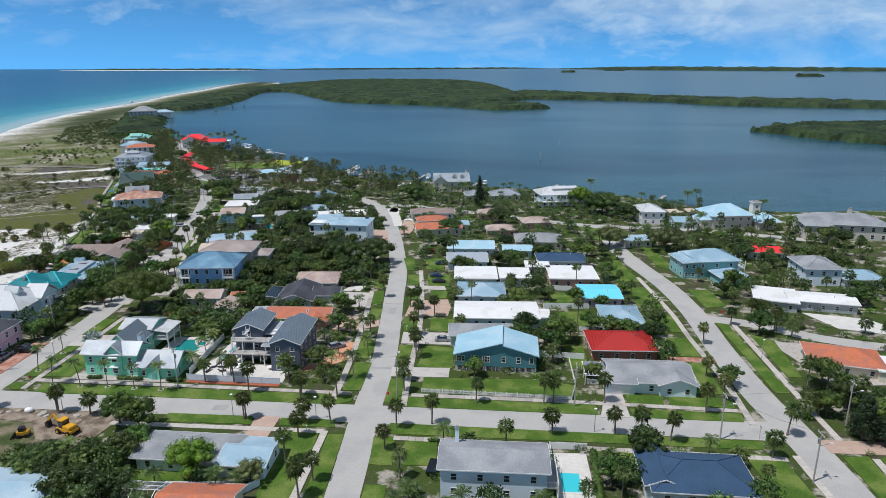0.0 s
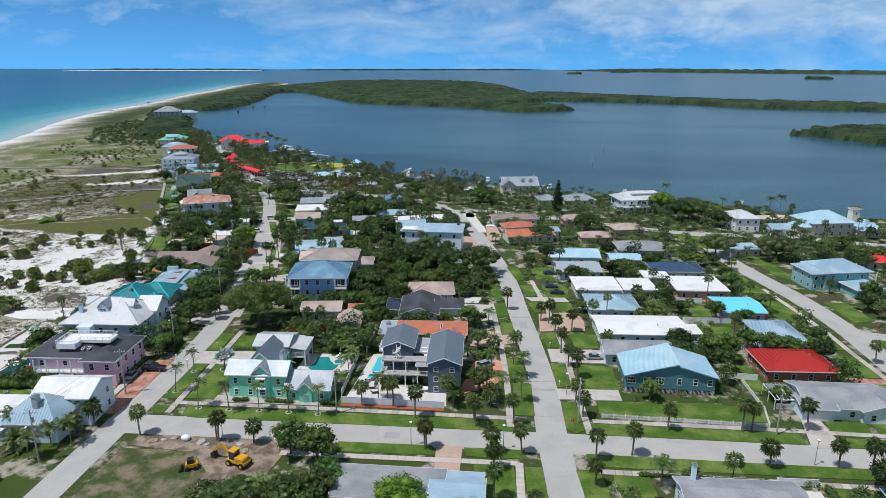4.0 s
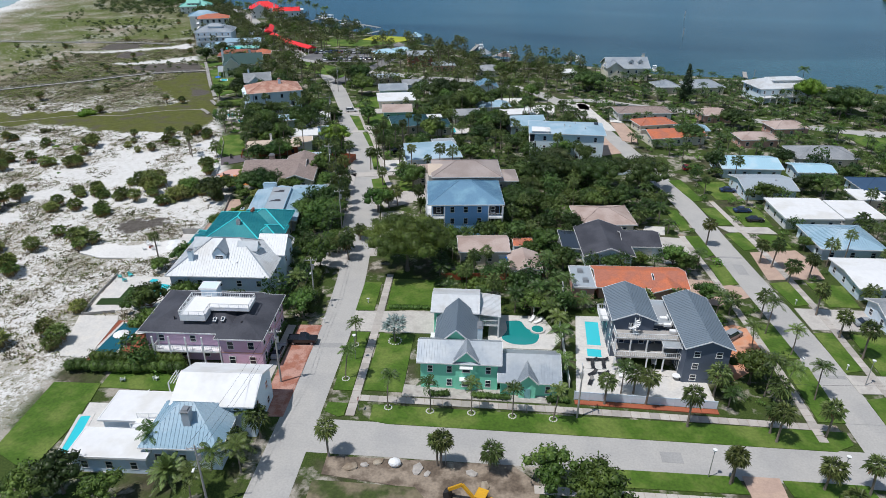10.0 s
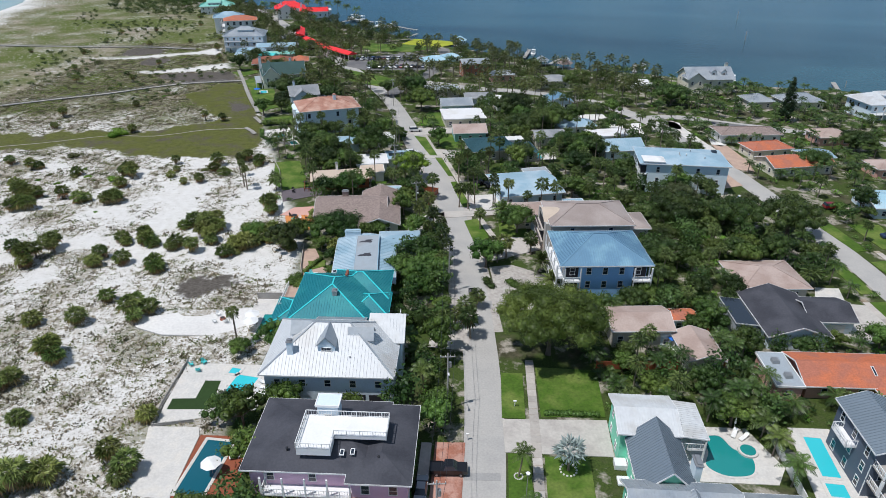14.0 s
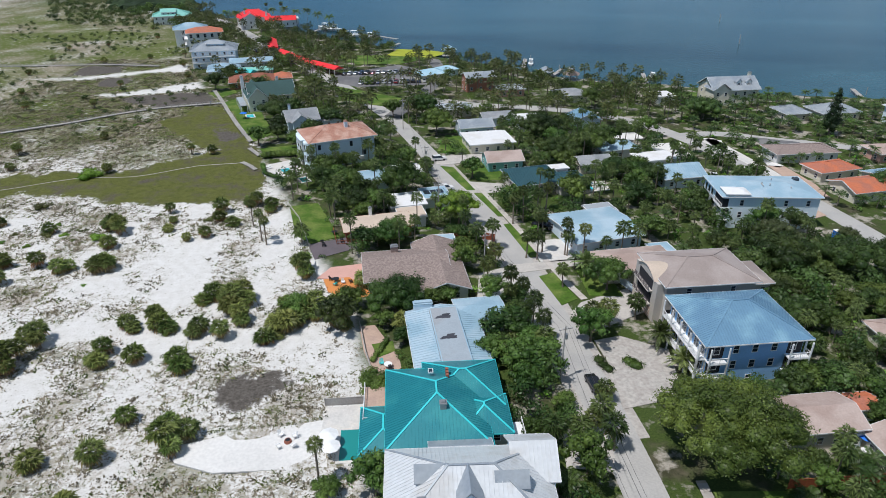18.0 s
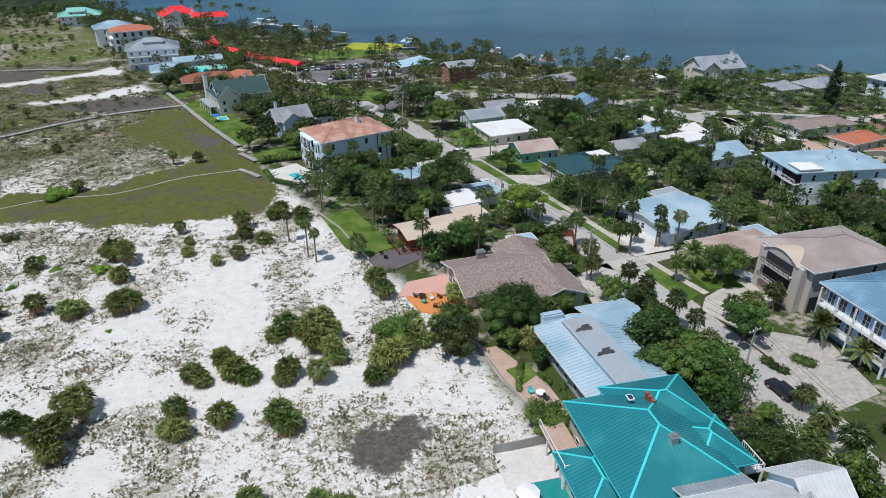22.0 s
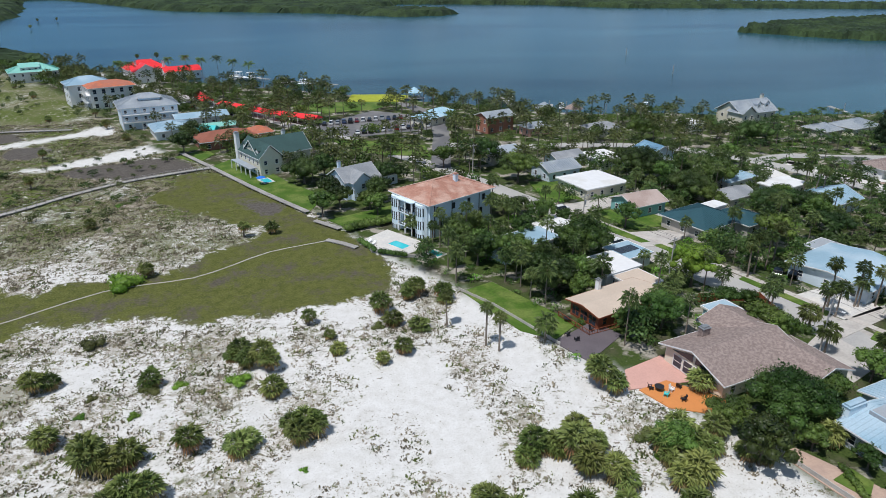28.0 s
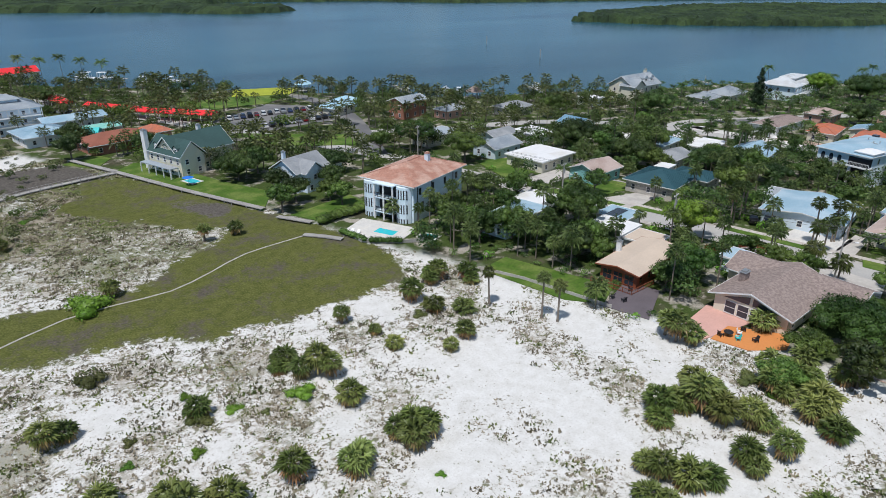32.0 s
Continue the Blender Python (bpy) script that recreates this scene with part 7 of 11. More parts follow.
arched_house()
h = house(-104.5, 238.5, 10, "low house with a faded pink-tan hip roof")
wing(h, 0, 0, 17.0, 9.0, 3.0, "beige", "hip", 0.3, "shingle_tan", 0.7, win={"S": 3, "W": 2})
wing(h, 8.8, 3.4, 5.0, 6.0, 2.8, "pale_blue", "flat", 0, "metal_ice", 0.3, win={"E": 1})
h = house(-109.5, 256.2, 16, "pale bungalow under a stained grey-blue flat roof")
wing(h, 0, 0, 17.0, 16.0, 3.1, "pale_blue", "gx", 0.12, "metal_ice", 0.7, win={"S": 4, "W": 3})
bm = bmesh.new()
cyl(bm, 0, 0, 0, 0.03, 1.1, 14)
part("tar_stain", bm, M["shingle_black"], h, m=pose(4.6, -2.0, 3.95, 4))
wing(h, 6.4, 8.6, 7.0, 5.0, 3.0, "white", "flat", 0, "grey_roof", 0.4)
h = house(-118.5, 288.2, 15, "low house under a dark teal roof")
wing(h, -1.0, 2.0, 14.0, 12.5, 3.1, "tan_wall", "hip", 0.34, "teal_dark", 0.8, rib=0.7, win={"S": 3, "W": 3})
wing(h, 8.0, -3.0, 9.0, 10.0, 3.0, "tan_wall", "hip", 0.3, "teal_dark", 0.6, rib=0.7, win={"S": 2})
wing(h, 8.6, 5.6, 5.0, 3.4, 3.4, "white", "flat", 0, "white_roof", 0.3)


def mesh_from(bm, name, material):
    bmesh.ops.recalc_face_normals(bm, faces=bm.faces)
    me = bpy.data.meshes.new(name)
    bm.to_mesh(me)
    bm.free()
    me.materials.append(M[material])
    return me


def flat_villa():
    """Pale blue three-storey villa: two storeys of white galleries on its west front, arched windows above."""
    h = house(-63.2, 267.2, -2, "pale blue three-storey villa with white galleries and arched windows")
    h.location.z = -1.1
    wing(h, 0, 0, 22.0, 13.5, 9.7, "ice_white", None, 0, "metal_ice", 0.6, 3, win={"S": [4, 4, 4], "N": [4, 4, 4], "E": [2, 2, 2]}, ww=1.0, wh=1.6)
    up = part("upper_wall", boxes((-13.0, -11.0, -6.75, 6.75, 6.55, 9.7)), M["ice_white"], h)
    roof(h, -1.0, 0, 24.0, 13.5, 9.9, "hip", 0.17, "metal_ice", 0.6, "white", 0, None)
    arch = bmesh.new()
    pts = [(-0.5, 0), (0.5, 0)] + [(0.5 * math.cos(a), 1.2 + 0.5 * math.sin(a)) for a in np.linspace(0, math.pi, 9)]
    f0 = [arch.verts.new((-0.06, x, z)) for x, z in pts]
    f1 = [arch.verts.new((0.0, x, z)) for x, z in pts]
    arch.faces.new(f0[::-1])
    for k in range(len(pts)):
        j = (k + 1) % len(pts)
        arch.faces.new((f0[k], f0[j], f1[j], f1[k]))
    me = mesh_from(arch, "arched_window", "glass")
    for y in (5.2, 3.0, 0.8):
        part("arched_window", me, None, h, m=pose(-13.0, y, 7.2))
        part("window_sill", boxes((-13.12, -13.0, y - 0.65, y + 0.65, 7.05, 7.2)), M["white"], h)
    # solid black block in place of the shaded hollow of the corner balcony
    part("open_corner", boxes((-13.06, -11.6, -6.81, -1.6, 6.9, 9.2)), M["dark"], h)
    part("corner_deck", boxes((-13.4, -11.4, -7.1, -1.4, 6.5, 6.8)), M["white"], h)
    railing(h, (-13.3, -7.0), (-13.3, -1.5), 6.8, "white", 1.0)
    for level in range(2):
        z = 0.1 + level * 3.3
        # the gallery's deep shade is a black sheet laid on its back wall
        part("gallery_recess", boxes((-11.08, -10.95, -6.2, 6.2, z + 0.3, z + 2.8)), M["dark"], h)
        part("balcony", boxes((-13.0, -11.0, -6.7, 6.7, z + 3.0, z + 3.26)), M["white"], h)
        if level:
            railing(h, (-12.9, -6.6), (-12.9, 6.6), z + 0.05, "white", 1.0)
        for k in range(4):
            y = -6.4 + k * 4.27
            part("pillar", boxes((-13.0, -12.5, y - 0.3, y + 0.3, z, z + 3.1)), M["white"], h)
    wing(h, -9.6, -4.8, 5.4, 4.4, 10.4, "white", "hip", 0.3, "white_roof", 0.3, z0=9.6)
    part("roof_hatch", boxes((8.4, 9.8, 3.0, 4.4, 10.1, 10.9)), M["glass"], h)
    roof_vents(h, [(2, 2, 10.9), (5, -3, 10.5), (0, -2, 10.9)], "steel")


flat_villa()
for x, y, yaw, w, d, kind, rf, wl, lb in (
    (-130.8, 325.0, 12, 16, 14, "flat", "white_roof", "cream", "cream bungalow with a white coated flat roof"),
    (-127.6, 306.0, 10, 12, 10, "gx", "shingle_tan", "teal_pale", "turquoise bungalow with a faded tan roof"),
    (-134.5, 341.0, 12, 13, 10, "gx", "metal_grey", "pale_blue", "pale blue cottage with a grey metal gable roof"),
    (-126.0, 352.0, 12, 12, 8, "gx", "shingle_grey", "pale_blue", "low cottage with a grey shingle roof"),
    (-142.4, 364.0, 14, 16, 9, "flat", "grey_roof", "beige", "low building with a stained flat roof"),
    (-114.0, 348.0, 10, 11, 12, "flat", "white_roof", "white", "white bungalow with a coated flat roof behind trees"),
    (-93.0, 350.0, 8, 11, 10, "gy", "metal_blue", "pale_blue", "grey cottage with a blue-grey gable roof"),
    (-89.4, 316.4, 14, 14, 9, "hip", "metal_ice", "white", "white bungalow with a pale hip roof"),
    (-79.6, 306.0, 14, 13, 8, "flat", "white_roof", "white", "white bungalow with a flat coated roof"),
    (-77.0, 293.0, 12, 14, 12, "gx", "metal_ice", "pale_blue", "pale blue bungalow with a metal gable roof"),
    (-100.0, 303.0, 12, 11, 8, "gx", "shingle_grey", "beige", "shaded bungalow with a grey gable roof"),
    (-129.5, 404.6, 16, 14, 9, "gx", "metal_grey", "brick_wall", "red brick two-storey house with a grey metal roof"),
    (-151.0, 424.0, 28, 14, 10, "hip", "metal_sky", "cream", "park pavilion with a sky-blue hip roof"),
    (-143.0, 433.0, 28, 10, 8, "hip", "metal_sky", "pale_blue", "low annex with a sky-blue hip roof"),
    (-116.0, 395.0, 12, 12, 8, "hip", "metal_grey", "salmon", "salmon bungalow with a grey hip roof"),
    (-92.0, 386.0, 8, 14, 10, "hip", "shingle_grey", "beige", "waterfront bungalow with a grey shingle roof"),
    (-53.0, 383.4, 8, 8, 9, "flat", "white_roof", "white", "white waterfront bungalow with a flat roof"),
):
    n = 2 if "two-storey" in lb else 1
    h = house(x, y, yaw, lb)
    wing(h, 0, 0, w - 1.2, d - 1.2, 3.0 * n + 0.1, wl, kind, 0.38, rf, 0.6, n, rib=0.8 if rf.startswith("metal") else 0, win={"S": [max(2, w // 4)] * n, "W": [max(2, d // 4)] * n, "E": [2] * n})

# ---- houses east of the middle avenue ----
h = house(1.6, 153.6, -1.5, "teal house on white piles with a sky-blue metal roof")
wing(h, 0, 0, 20.0, 11.0, 4.6, "teal", None, z0=1.3, win={"S": 0})
bm = bmesh.new()
for f in ([(-10.6, -6.1, 4.5), (1.6, -6.1, 7.9), (1.6, 6.1, 7.9), (-10.6, 6.1, 4.5)], [(1.6, -6.1, 7.3), (10.7, -6.1, 4.7), (10.7, 6.1, 4.7), (1.6, 6.1, 7.3)]):
    bm.faces.new([bm.verts.new(p) for p in f])
    bm.faces.new([bm.verts.new((p[0], p[1], p[2] - 0.2)) for p in f][::-1])
    box(bm, *((f[0][0], f[0][0] + 0.08) if f[0][0] < 0 else (f[1][0] - 0.08, f[1][0])), -6.1, 6.1, 4.25, 4.55)
rf = part("roof", bm, M["metal_sky"], h)
part("seam", seams([[(-10.6, 6.1, 4.5), (-10.6, -6.1, 4.5), (1.6, -6.1, 7.9), (1.6, 6.1, 7.9)], [(10.7, -6.1, 4.7), (10.7, 6.1, 4.7), (1.6, 6.1, 7.3), (1.6, -6.1, 7.3)]], 0.5), M["metal_sky"], rf)
bm = bmesh.new()
for y in (-5.5, 5.4):
    a = [bm.verts.new(p) for p in ((-10, y, 4.5), (10, y, 4.5), (10, y, 4.75), (1.6, y, 7.15), (1.6, y, 7.65), (-10, y, 4.6))]
    b = [bm.verts.new((v.co.x, y + 0.1, v.co.z)) for v in a]
    bm.faces.new(a)
    bm.faces.new(b[::-1])
    for k in range(6):
        bm.faces.new((a[k], b[k], b[(k + 1) % 6], a[(k + 1) % 6]))
bmesh.ops.recalc_face_normals(bm, faces=bm.faces)
part("gable", bm, M["teal"], h)
for x, ww_ in ((-8.8, 2.0), (-5.2, 1.9), (-2.4, 1.9), (2.0, 1.0), (5.6, 1.1), (8.8, 1.1)):
    window(h, pose(x, -5.51, 2.5, 0, 0, 0), ww_, 1.6, "white", "glass", 3 if ww_ > 1.5 else 1)
for k in range(9):
    for y in (-5.2, 0, 5.2):
        part("pile", boxes((-9.8 + k * 2.45 - 0.12, -9.8 + k * 2.45 + 0.12, y - 0.12, y + 0.12, 0, 1.3)), M["white"], h)
bm = bmesh.new()
for k in range(70):
    beam(bm, (-10 + k * 0.29, -5.45, 0.15), (-10 + k * 0.29, -5.45, 1.2), 0.08, 0.05)
part("lattice", bm, M["white"], h)
for x, y, yaw, w, d, kind, rf, wl, pitch, lb in (
    (-2.5, 166.8, 2, 18, 9, "gx", "shingle_grey", "pale_blue", 0.34, "pale blue bungalow with a grey shingle roof"),
    (1.6, 182.2, 2, 25, 14, "gx", "white_roof", "pale_blue", 0.1, "long pale blue bungalow with a white coated roof"),
    (-3.2, 200.2, 2, 15.6, 14, "hip", "metal_ice", "ice_white", 0.32, "bungalow with a grey-blue hip roof"),
    (-5.5, 217.2, 3, 15, 14, "flat", "white_roof", "white", 0, "white bungalow with a flat white roof"),
    (8.0, 217.6, 3, 11, 12, "flat", "white_roof", "white", 0, "white bungalow wing with a flat white roof"),
    (-9.3, 236.0, 4, 15.6, 13, "gx", "grey_roof", "pale_blue", 0.22, "pale bungalow with a grey coated roof"),
    (-8.5, 253.6, 2, 19, 13, "gx", "metal_sky", "ice_white", 0.24, "white bungalow with a sky-blue roof"),
    (10.0, 250.0, 2, 12, 9, "gx", "metal_sky", "ice_white", 0.2, "white bungalow wing with a sky-blue roof"),
    (19.4, 265.5, 2, 20, 13, "hip", "shingle_grey", "beige", 0.35, "beige bungalow with a grey-brown shingle roof"),
    (4.0, 282.0, 6, 14, 9, "hip", "shingle_tan", "salmon", 0.35, "pink bungalow with a tan roof"),
    (-28.4, 297.2, 16, 15, 9, "hip", "tile_orange", "cream", 0.36, "cream bungalow with an orange tile hip roof"),
    (-24.5, 283.0, 14, 21, 11, "gx", "tile_orange", "cream", 0.34, "cream bungalow with a long orange tile roof"),
    (-16.0, 290.0, 14, 10, 9, "gx", "metal_ice", "cream", 0.2, "cream bungalow with a pale metal roof"),
    (34.4, 162.2, 2, 17.4, 13, "hip", "red_roof", "brick_wall", 0.4, "brick bungalow with a deep red metal hip roof"),
    (37.8, 181.2, 1, 12, 14.5, "hip", "metal_ice", "ice_white", 0.34, "bungalow with a grey-blue hip roof"),
    (34.6, 200.6, 2, 13, 13.5, "gx", "aqua", "pink", 0.12, "pink bungalow with a bright aqua coated roof"),
    (28.0, 219.8, 2, 17, 15, "flat", "white_roof", "salmon", 0, "salmon bungalow with a flat white roof"),
    (16.5, 228.5, 2, 9, 8, "flat", "white_roof", "cream", 0, "cream outbuilding with a flat white roof"),
    (26.0, 237.6, 3, 18.6, 11, "hip", "shingle_blue", "pale_blue", 0.36, "bungalow with a dark blue shingle hip roof"),
    (89.5, 201.5, -16, 13, 14, "flat", "white_roof", "grey_wall", 0, "grey bungalow with a flat white roof"),
    (102.5, 199.5, -10, 20, 10, "gx", "white_roof", "grey_wall", 0.14, "long grey bungalow with a white roof"),
    (113.0, 227.0, 0, 13, 15, "hip", "shingle_grey", "pale_blue", 0.38, "two-storey grey house with a grey shingle roof"),
    (126.0, 223.5, 0, 14, 11, "hip", "metal_ice", "white", 0.36, "white house with a pale metal roof"),
    (106.5, 254.0, -4, 14.5, 9, "gx", "red_bright", "white", 0.3, "white house with a bright red metal roof"),
    (60.0, 268.0, 10, 12, 9, "flat", "metal_ice", "beige", 0, "bungalow with a pale flat roof"),
    (-29.6, 313.4, 6, 22, 10, "hip", "shingle_brown", "white", 0.3, "low white bungalow with a brown-grey roof"),
    (20.0, 297.0, 10, 14, 10, "hip", "shingle_tan", "salmon", 0.36, "pinkish bungalow with a tan roof"),
    (-1.5, 313.0, 8, 12, 10, "hip", "shingle_tan", "salmon", 0.36, "pinkish bungalow with a brown roof and aqua awning"),
    (-10.6, 359.0, 10, 11, 11, "hip", "metal_grey", "beige", 0.4, "beige bungalow with a grey metal hip roof"),
    (6.5, 360.4, 10, 17, 12, "hip", "metal_grey", "cream", 0.42, "cream bungalow with a grey metal hip roof"),
    (75.0, 312.0, 5, 12, 15, "hip", "metal_white", "white", 0.4, "white two-storey house with a white metal roof"),
    (90.0, 303.0, 5, 14, 10, "gx", "metal_ice", "ice_white", 0.3, "white garage block with a pale roof"),
    (92.0, 322.0, 12, 14, 8, "gx", "roof_beige", "cream", 0.2, "low cream building with a flat terrace"),
):
    n = 2 if "two-storey" in lb else 1
    h = house(x, y, yaw, lb)
    wing(h, 0, 0, w - 1.2, d - 1.2, 3.0 * n, wl, kind, pitch, rf, 0.6, n, rib=0.6 if rf.startswith("metal") or rf == "red_roof" else 0, cap=rf if kind == "hip" else None, win={"S": [max(2, int(w // 4))] * n, "W": [max(2, int(d // 4))] * n, "E": [2] * n})
    if y < 240 and kind != "flat":
        roof_vents(h, [(w * 0.18, -d * 0.12, 3.0 * n + 0.2 + (d * 0.36) * pitch)], "steel")
h = house(14.6, 180.4, 2, "open blue porch of the white-roofed bungalow", "porch")
wing(h, 0, 0, 5.0, 6.0, 2.8, "metal_sky", "flat", 0, "white_roof", 0.4, win={"S": 2})
# grey bungalow with a solar pergola
h = house(36.0, 144.8, -1, "long grey-roofed bungalow with a white solar pergola")
wing(h, 1.6, 0, 18.4, 11.0, 2.9, "ice_white", "gx", 0.3, "shingle_grey", 0.7, win={"S": 3, "E": 3})
wing(h, 7.4, -2.6, 8.0, 8.0, 2.9, "ice_white", "gy", 0.36, "shingle_grey", 0.7, win={"S": 2, "E": 2})
wing(h, -5.6, -3.2, 6.6, 6.0, 2.8, "ice_white", "gx", 0.26, "shingle_grey", 0.6)
door(h, -5.6, -6.22, "S", 4.6, 2.2, "white", name="garage_door")
bm = bmesh.new()
for k in range(8):
    beam(bm, (-13.2 + k * 0.9, -2.6, 2.7), (-13.2 + k * 0.9, 5.0, 2.7), 0.12, 0.14)
for y in (-2.4, 1.2, 4.8):
    beam(bm, (-13.4, y, 2.55), (-6.7, y, 2.55), 0.14, 0.16)
    beam(bm, (-13.2, y, 0), (-13.2, y, 2.5), 0.14)
part("pergola", bm, M["white"], h)
for k in range(3):
    part("solar_panel", boxes((-13 + k * 2.1, -11.2 + k * 2.1, 0.2, 4.6, 2.8, 2.86)), M["glass_pale"], h)
# sea-green two-storey house
h = house(78.6, 232.5, 10, "sea-green two-storey house with pale blue metal hip roofs")
wing(h, 0, 0, 15.5, 12.0, 6.2, "teal_pale", "hip", 0.42, "metal_ice", 0.9, 2, rib=0.6, win={"S": [3, 3], "W": [3, 3]})
wing(h, -9.6, 0.0, 5.0, 11.0, 5.8, "teal_pale", "hip", 0.4, "metal_ice", 0.7, 2, rib=0.6, win={"S": [2, 2], "W": [3, 3]})
wing(h, 2.0, -11.0, 9.5, 8.0, 3.0, "teal_pale", "hip", 0.45, "metal_ice", 0.7, rib=0.6, win={"S": 3})
balcony(h, 7.7, 10.6, -6.0, 4.0, 3.2, open_sides="ES", top=6.0)
# orange bungalow beside the gravel garden
h = house(88.5, 157.0, -14, "bungalow with a bright orange tile roof and white solar field")
wing(h, 0, 0, 16.0, 11.0, 2.9, "cream", "hip", 0.34, "tile_orange", 0.8, win={"S": 3, "W": 2})
wing(h, 10.5, -2.5, 8.0, 9.0, 2.9, "cream", "flat", 0, "white_roof", 0.4, win={"S": 2})
# mansion on the bay
h = house(152.0, 290.0, -6, "large beige two-storey mansion with dark grey hip roofs")
wing(h, 0, 0, 34.0, 15.0, 6.6, "beige", "hip", 0.42, "shingle_grey", 0.8, 2, win={"S": [8, 8], "W": [4, 4]}, ww=1.4, wh=1.9)
wing(h, -12.0, -6.0, 10.0, 9.0, 6.4, "beige", "hip", 0.45, "shingle_grey", 0.7, 2, win={"S": [3, 3]}, ww=1.4)
chimney(h, 4, 2, 7, 12, 1.4, 1.2, "beige")
h = house(108.2, 306.0, 10, "large two-storey house with a sky-blue metal hip roof")
wing(h, 0, 0, 19.0, 15.0, 6.2, "beige", "hip", 0.5, "metal_sky", 0.9, 2, rib=0.7, win={"S": [5, 5], "W": [3, 3]})
wing(h, -10.5, -3.0, 8.0, 8.0, 4.5, "beige", "hip", 0.7, "metal_sky", 0.6, rib=0.7, win={"S": 2})
wing(h, 16.0, -6.0, 10.0, 10.0, 3.4, "beige", "hip", 0.7, "metal_sky", 0.6, rib=0.7, win={"S": 2})
wing(h, 13.5, -1.5, 3.6, 3.0, 11.0, "cream", "flat", 0, "shingle_brown", 0.3, 3, win={"S": [1, 1, 1]})
h = house(35.0, 350.0, 12, "white waterfront house with a grey metal roof and tall gables")
wing(h, 0, 0, 22.0, 14.0, 6.2, "ice_white", "hip", 0.42, "metal_white", 0.9, 2, rib=0.7, win={"S": [6, 6], "W": [3, 3]})
wing(h, 3.0, -1.0, 14.0, 6.0, 8.8, "white", "flat", 0, "metal_white", 0.5, z0=6.2, win={"S": 4})
balcony(h, -11, 11, -10.2, -7.0, 3.1, open_sides="S", top=6.0)
h = house(-25.0, 385.0, 8, "cream two-storey waterfront house with grey metal roof and dormers")
wing(h, 0, 0, 20.0, 12.5, 6.0, "cream", "gx", 0.6, "metal_grey", 0.7, 2, rib=0.7, win={"S": [5, 5], "W": [2, 2]})
wing(h, -7.0, -4.0, 7.0, 7.0, 6.4, "cream", "gy", 0.7, "metal_grey", 0.6, 2, rib=0.7, win={"S": [3, 2]})
for x in (1.5, 6.0):
    dormer(h, x, -4.6, 7.4, 2.2, 3.5, 1.5, "white", "metal_grey", "S", 1.0)
chimney(h, 9.0, 1.0, 6, 11.5, 1.2, 1.0, "cream")
# waterfront pavilion, thatched shelter and sheds
for x, y, rf, lb in ((-95.5, 430.0, "metal_grey", "small hexagonal pavilion with a grey metal roof over the water"), (-84.0, 424.0, "shingle_brown", "thatched shelter on posts by the dock"), (-141, 484, "metal_sky", "small sky-blue boat shelter on the dock")):
    h = thing("pavilion", x, y, -0.4, 10, lb, "pavilion", "waterfront shelters")
    bm = bmesh.new()
    cyl(bm, 0, 0, 3.0, 5.4, 4.6, 6, 0.2)
    part("roof", bm, M[rf], h)
    for k in range(6):
        part("post", boxes((3.4 * math.cos(k * 1.047) - 0.12, 3.4 * math.cos(k * 1.047) + 0.12, 3.4 * math.sin(k * 1.047) - 0.12, 3.4 * math.sin(k * 1.047) + 0.12, -1.2, 3.05)), M["white"], h)
    part("deck", boxes((-4.2, 4.2, -4.2, 4.2, 0.2, 0.4)), M["wood_grey"], h)

# ---- houses south of the street ----
h = house(-54.0, 105.6, -1, "long low bungalow with a grey coated roof")
wing(h, -3.4, 0.6, 18.0, 8.0, 2.9, "ice_white", "gx", 0.2, "shingle_grey", 0.8, win={"S": 4, "E": 1, "N": 4})
wing(h, 8.6, 0, 8.4, 8.6, 2.9, "ice_white", "gx", 0.22, "metal_ice", 0.7, win={"S": 2, "E": 2})
h = house(1.0, 102.6, 0, "pale blue two-storey house with a grey shingle gable roof")
wing(h, 0, 0, 18.6, 8.4, 6.0, "pale_blue", "gx", 0.3, "shingle_grey", 0.6, 2, win={"S": [4, 4], "E": [2, 2], "W": [2, 2]})
chimney(h, -6.8, 3.6, 5, 9.4, 0.7, 0.7, "ice_white")
balcony(h, 9.3, 11.4, -4.2, 4.2, 3.0, open_sides="ES", floor="wood_grey")
h = house(37.6, 104.4, -1, "bungalow with a dark blue shingle hip roof")
wing(h, 0, 0, 17.0, 11.0, 3.1, "pale_blue", "hip", 0.42, "shingle_blue", 0.8, cap="shingle_blue", win={"S": 4, "W": 2, "E": 2})
wing(h, -6.6, 1.0, 6.0, 10.0, 3.0, "pale_blue", "gy", 0.4, "shingle_blue", 0.6, win={"S": 2})
h = house(-48.6, 89.6, 2, "bungalow with an orange clay tile roof")
wing(h, 0, 0, 12.0, 10.0, 2.9, "cream", "gx", 0.36, "tile_orange", 0.7, win={"N": 3, "E": 2})
h = house(-82.0, 92.0, 0, "bungalow with a grey coated roof under trees")
wing(h, 0, 0, 14.0, 9.0, 2.9, "ice_white", "gx", 0.2, "metal_ice", 0.6, win={"N": 3, "E": 2})
h = house(-137.0, 100.0, 2, "low house with a weathered brown roof")
wing(h, 0, 0, 12.0, 9.0, 3.2, "beige", "gx", 0.3, "shingle_brown", 0.6, win={"N": 3, "E": 2})

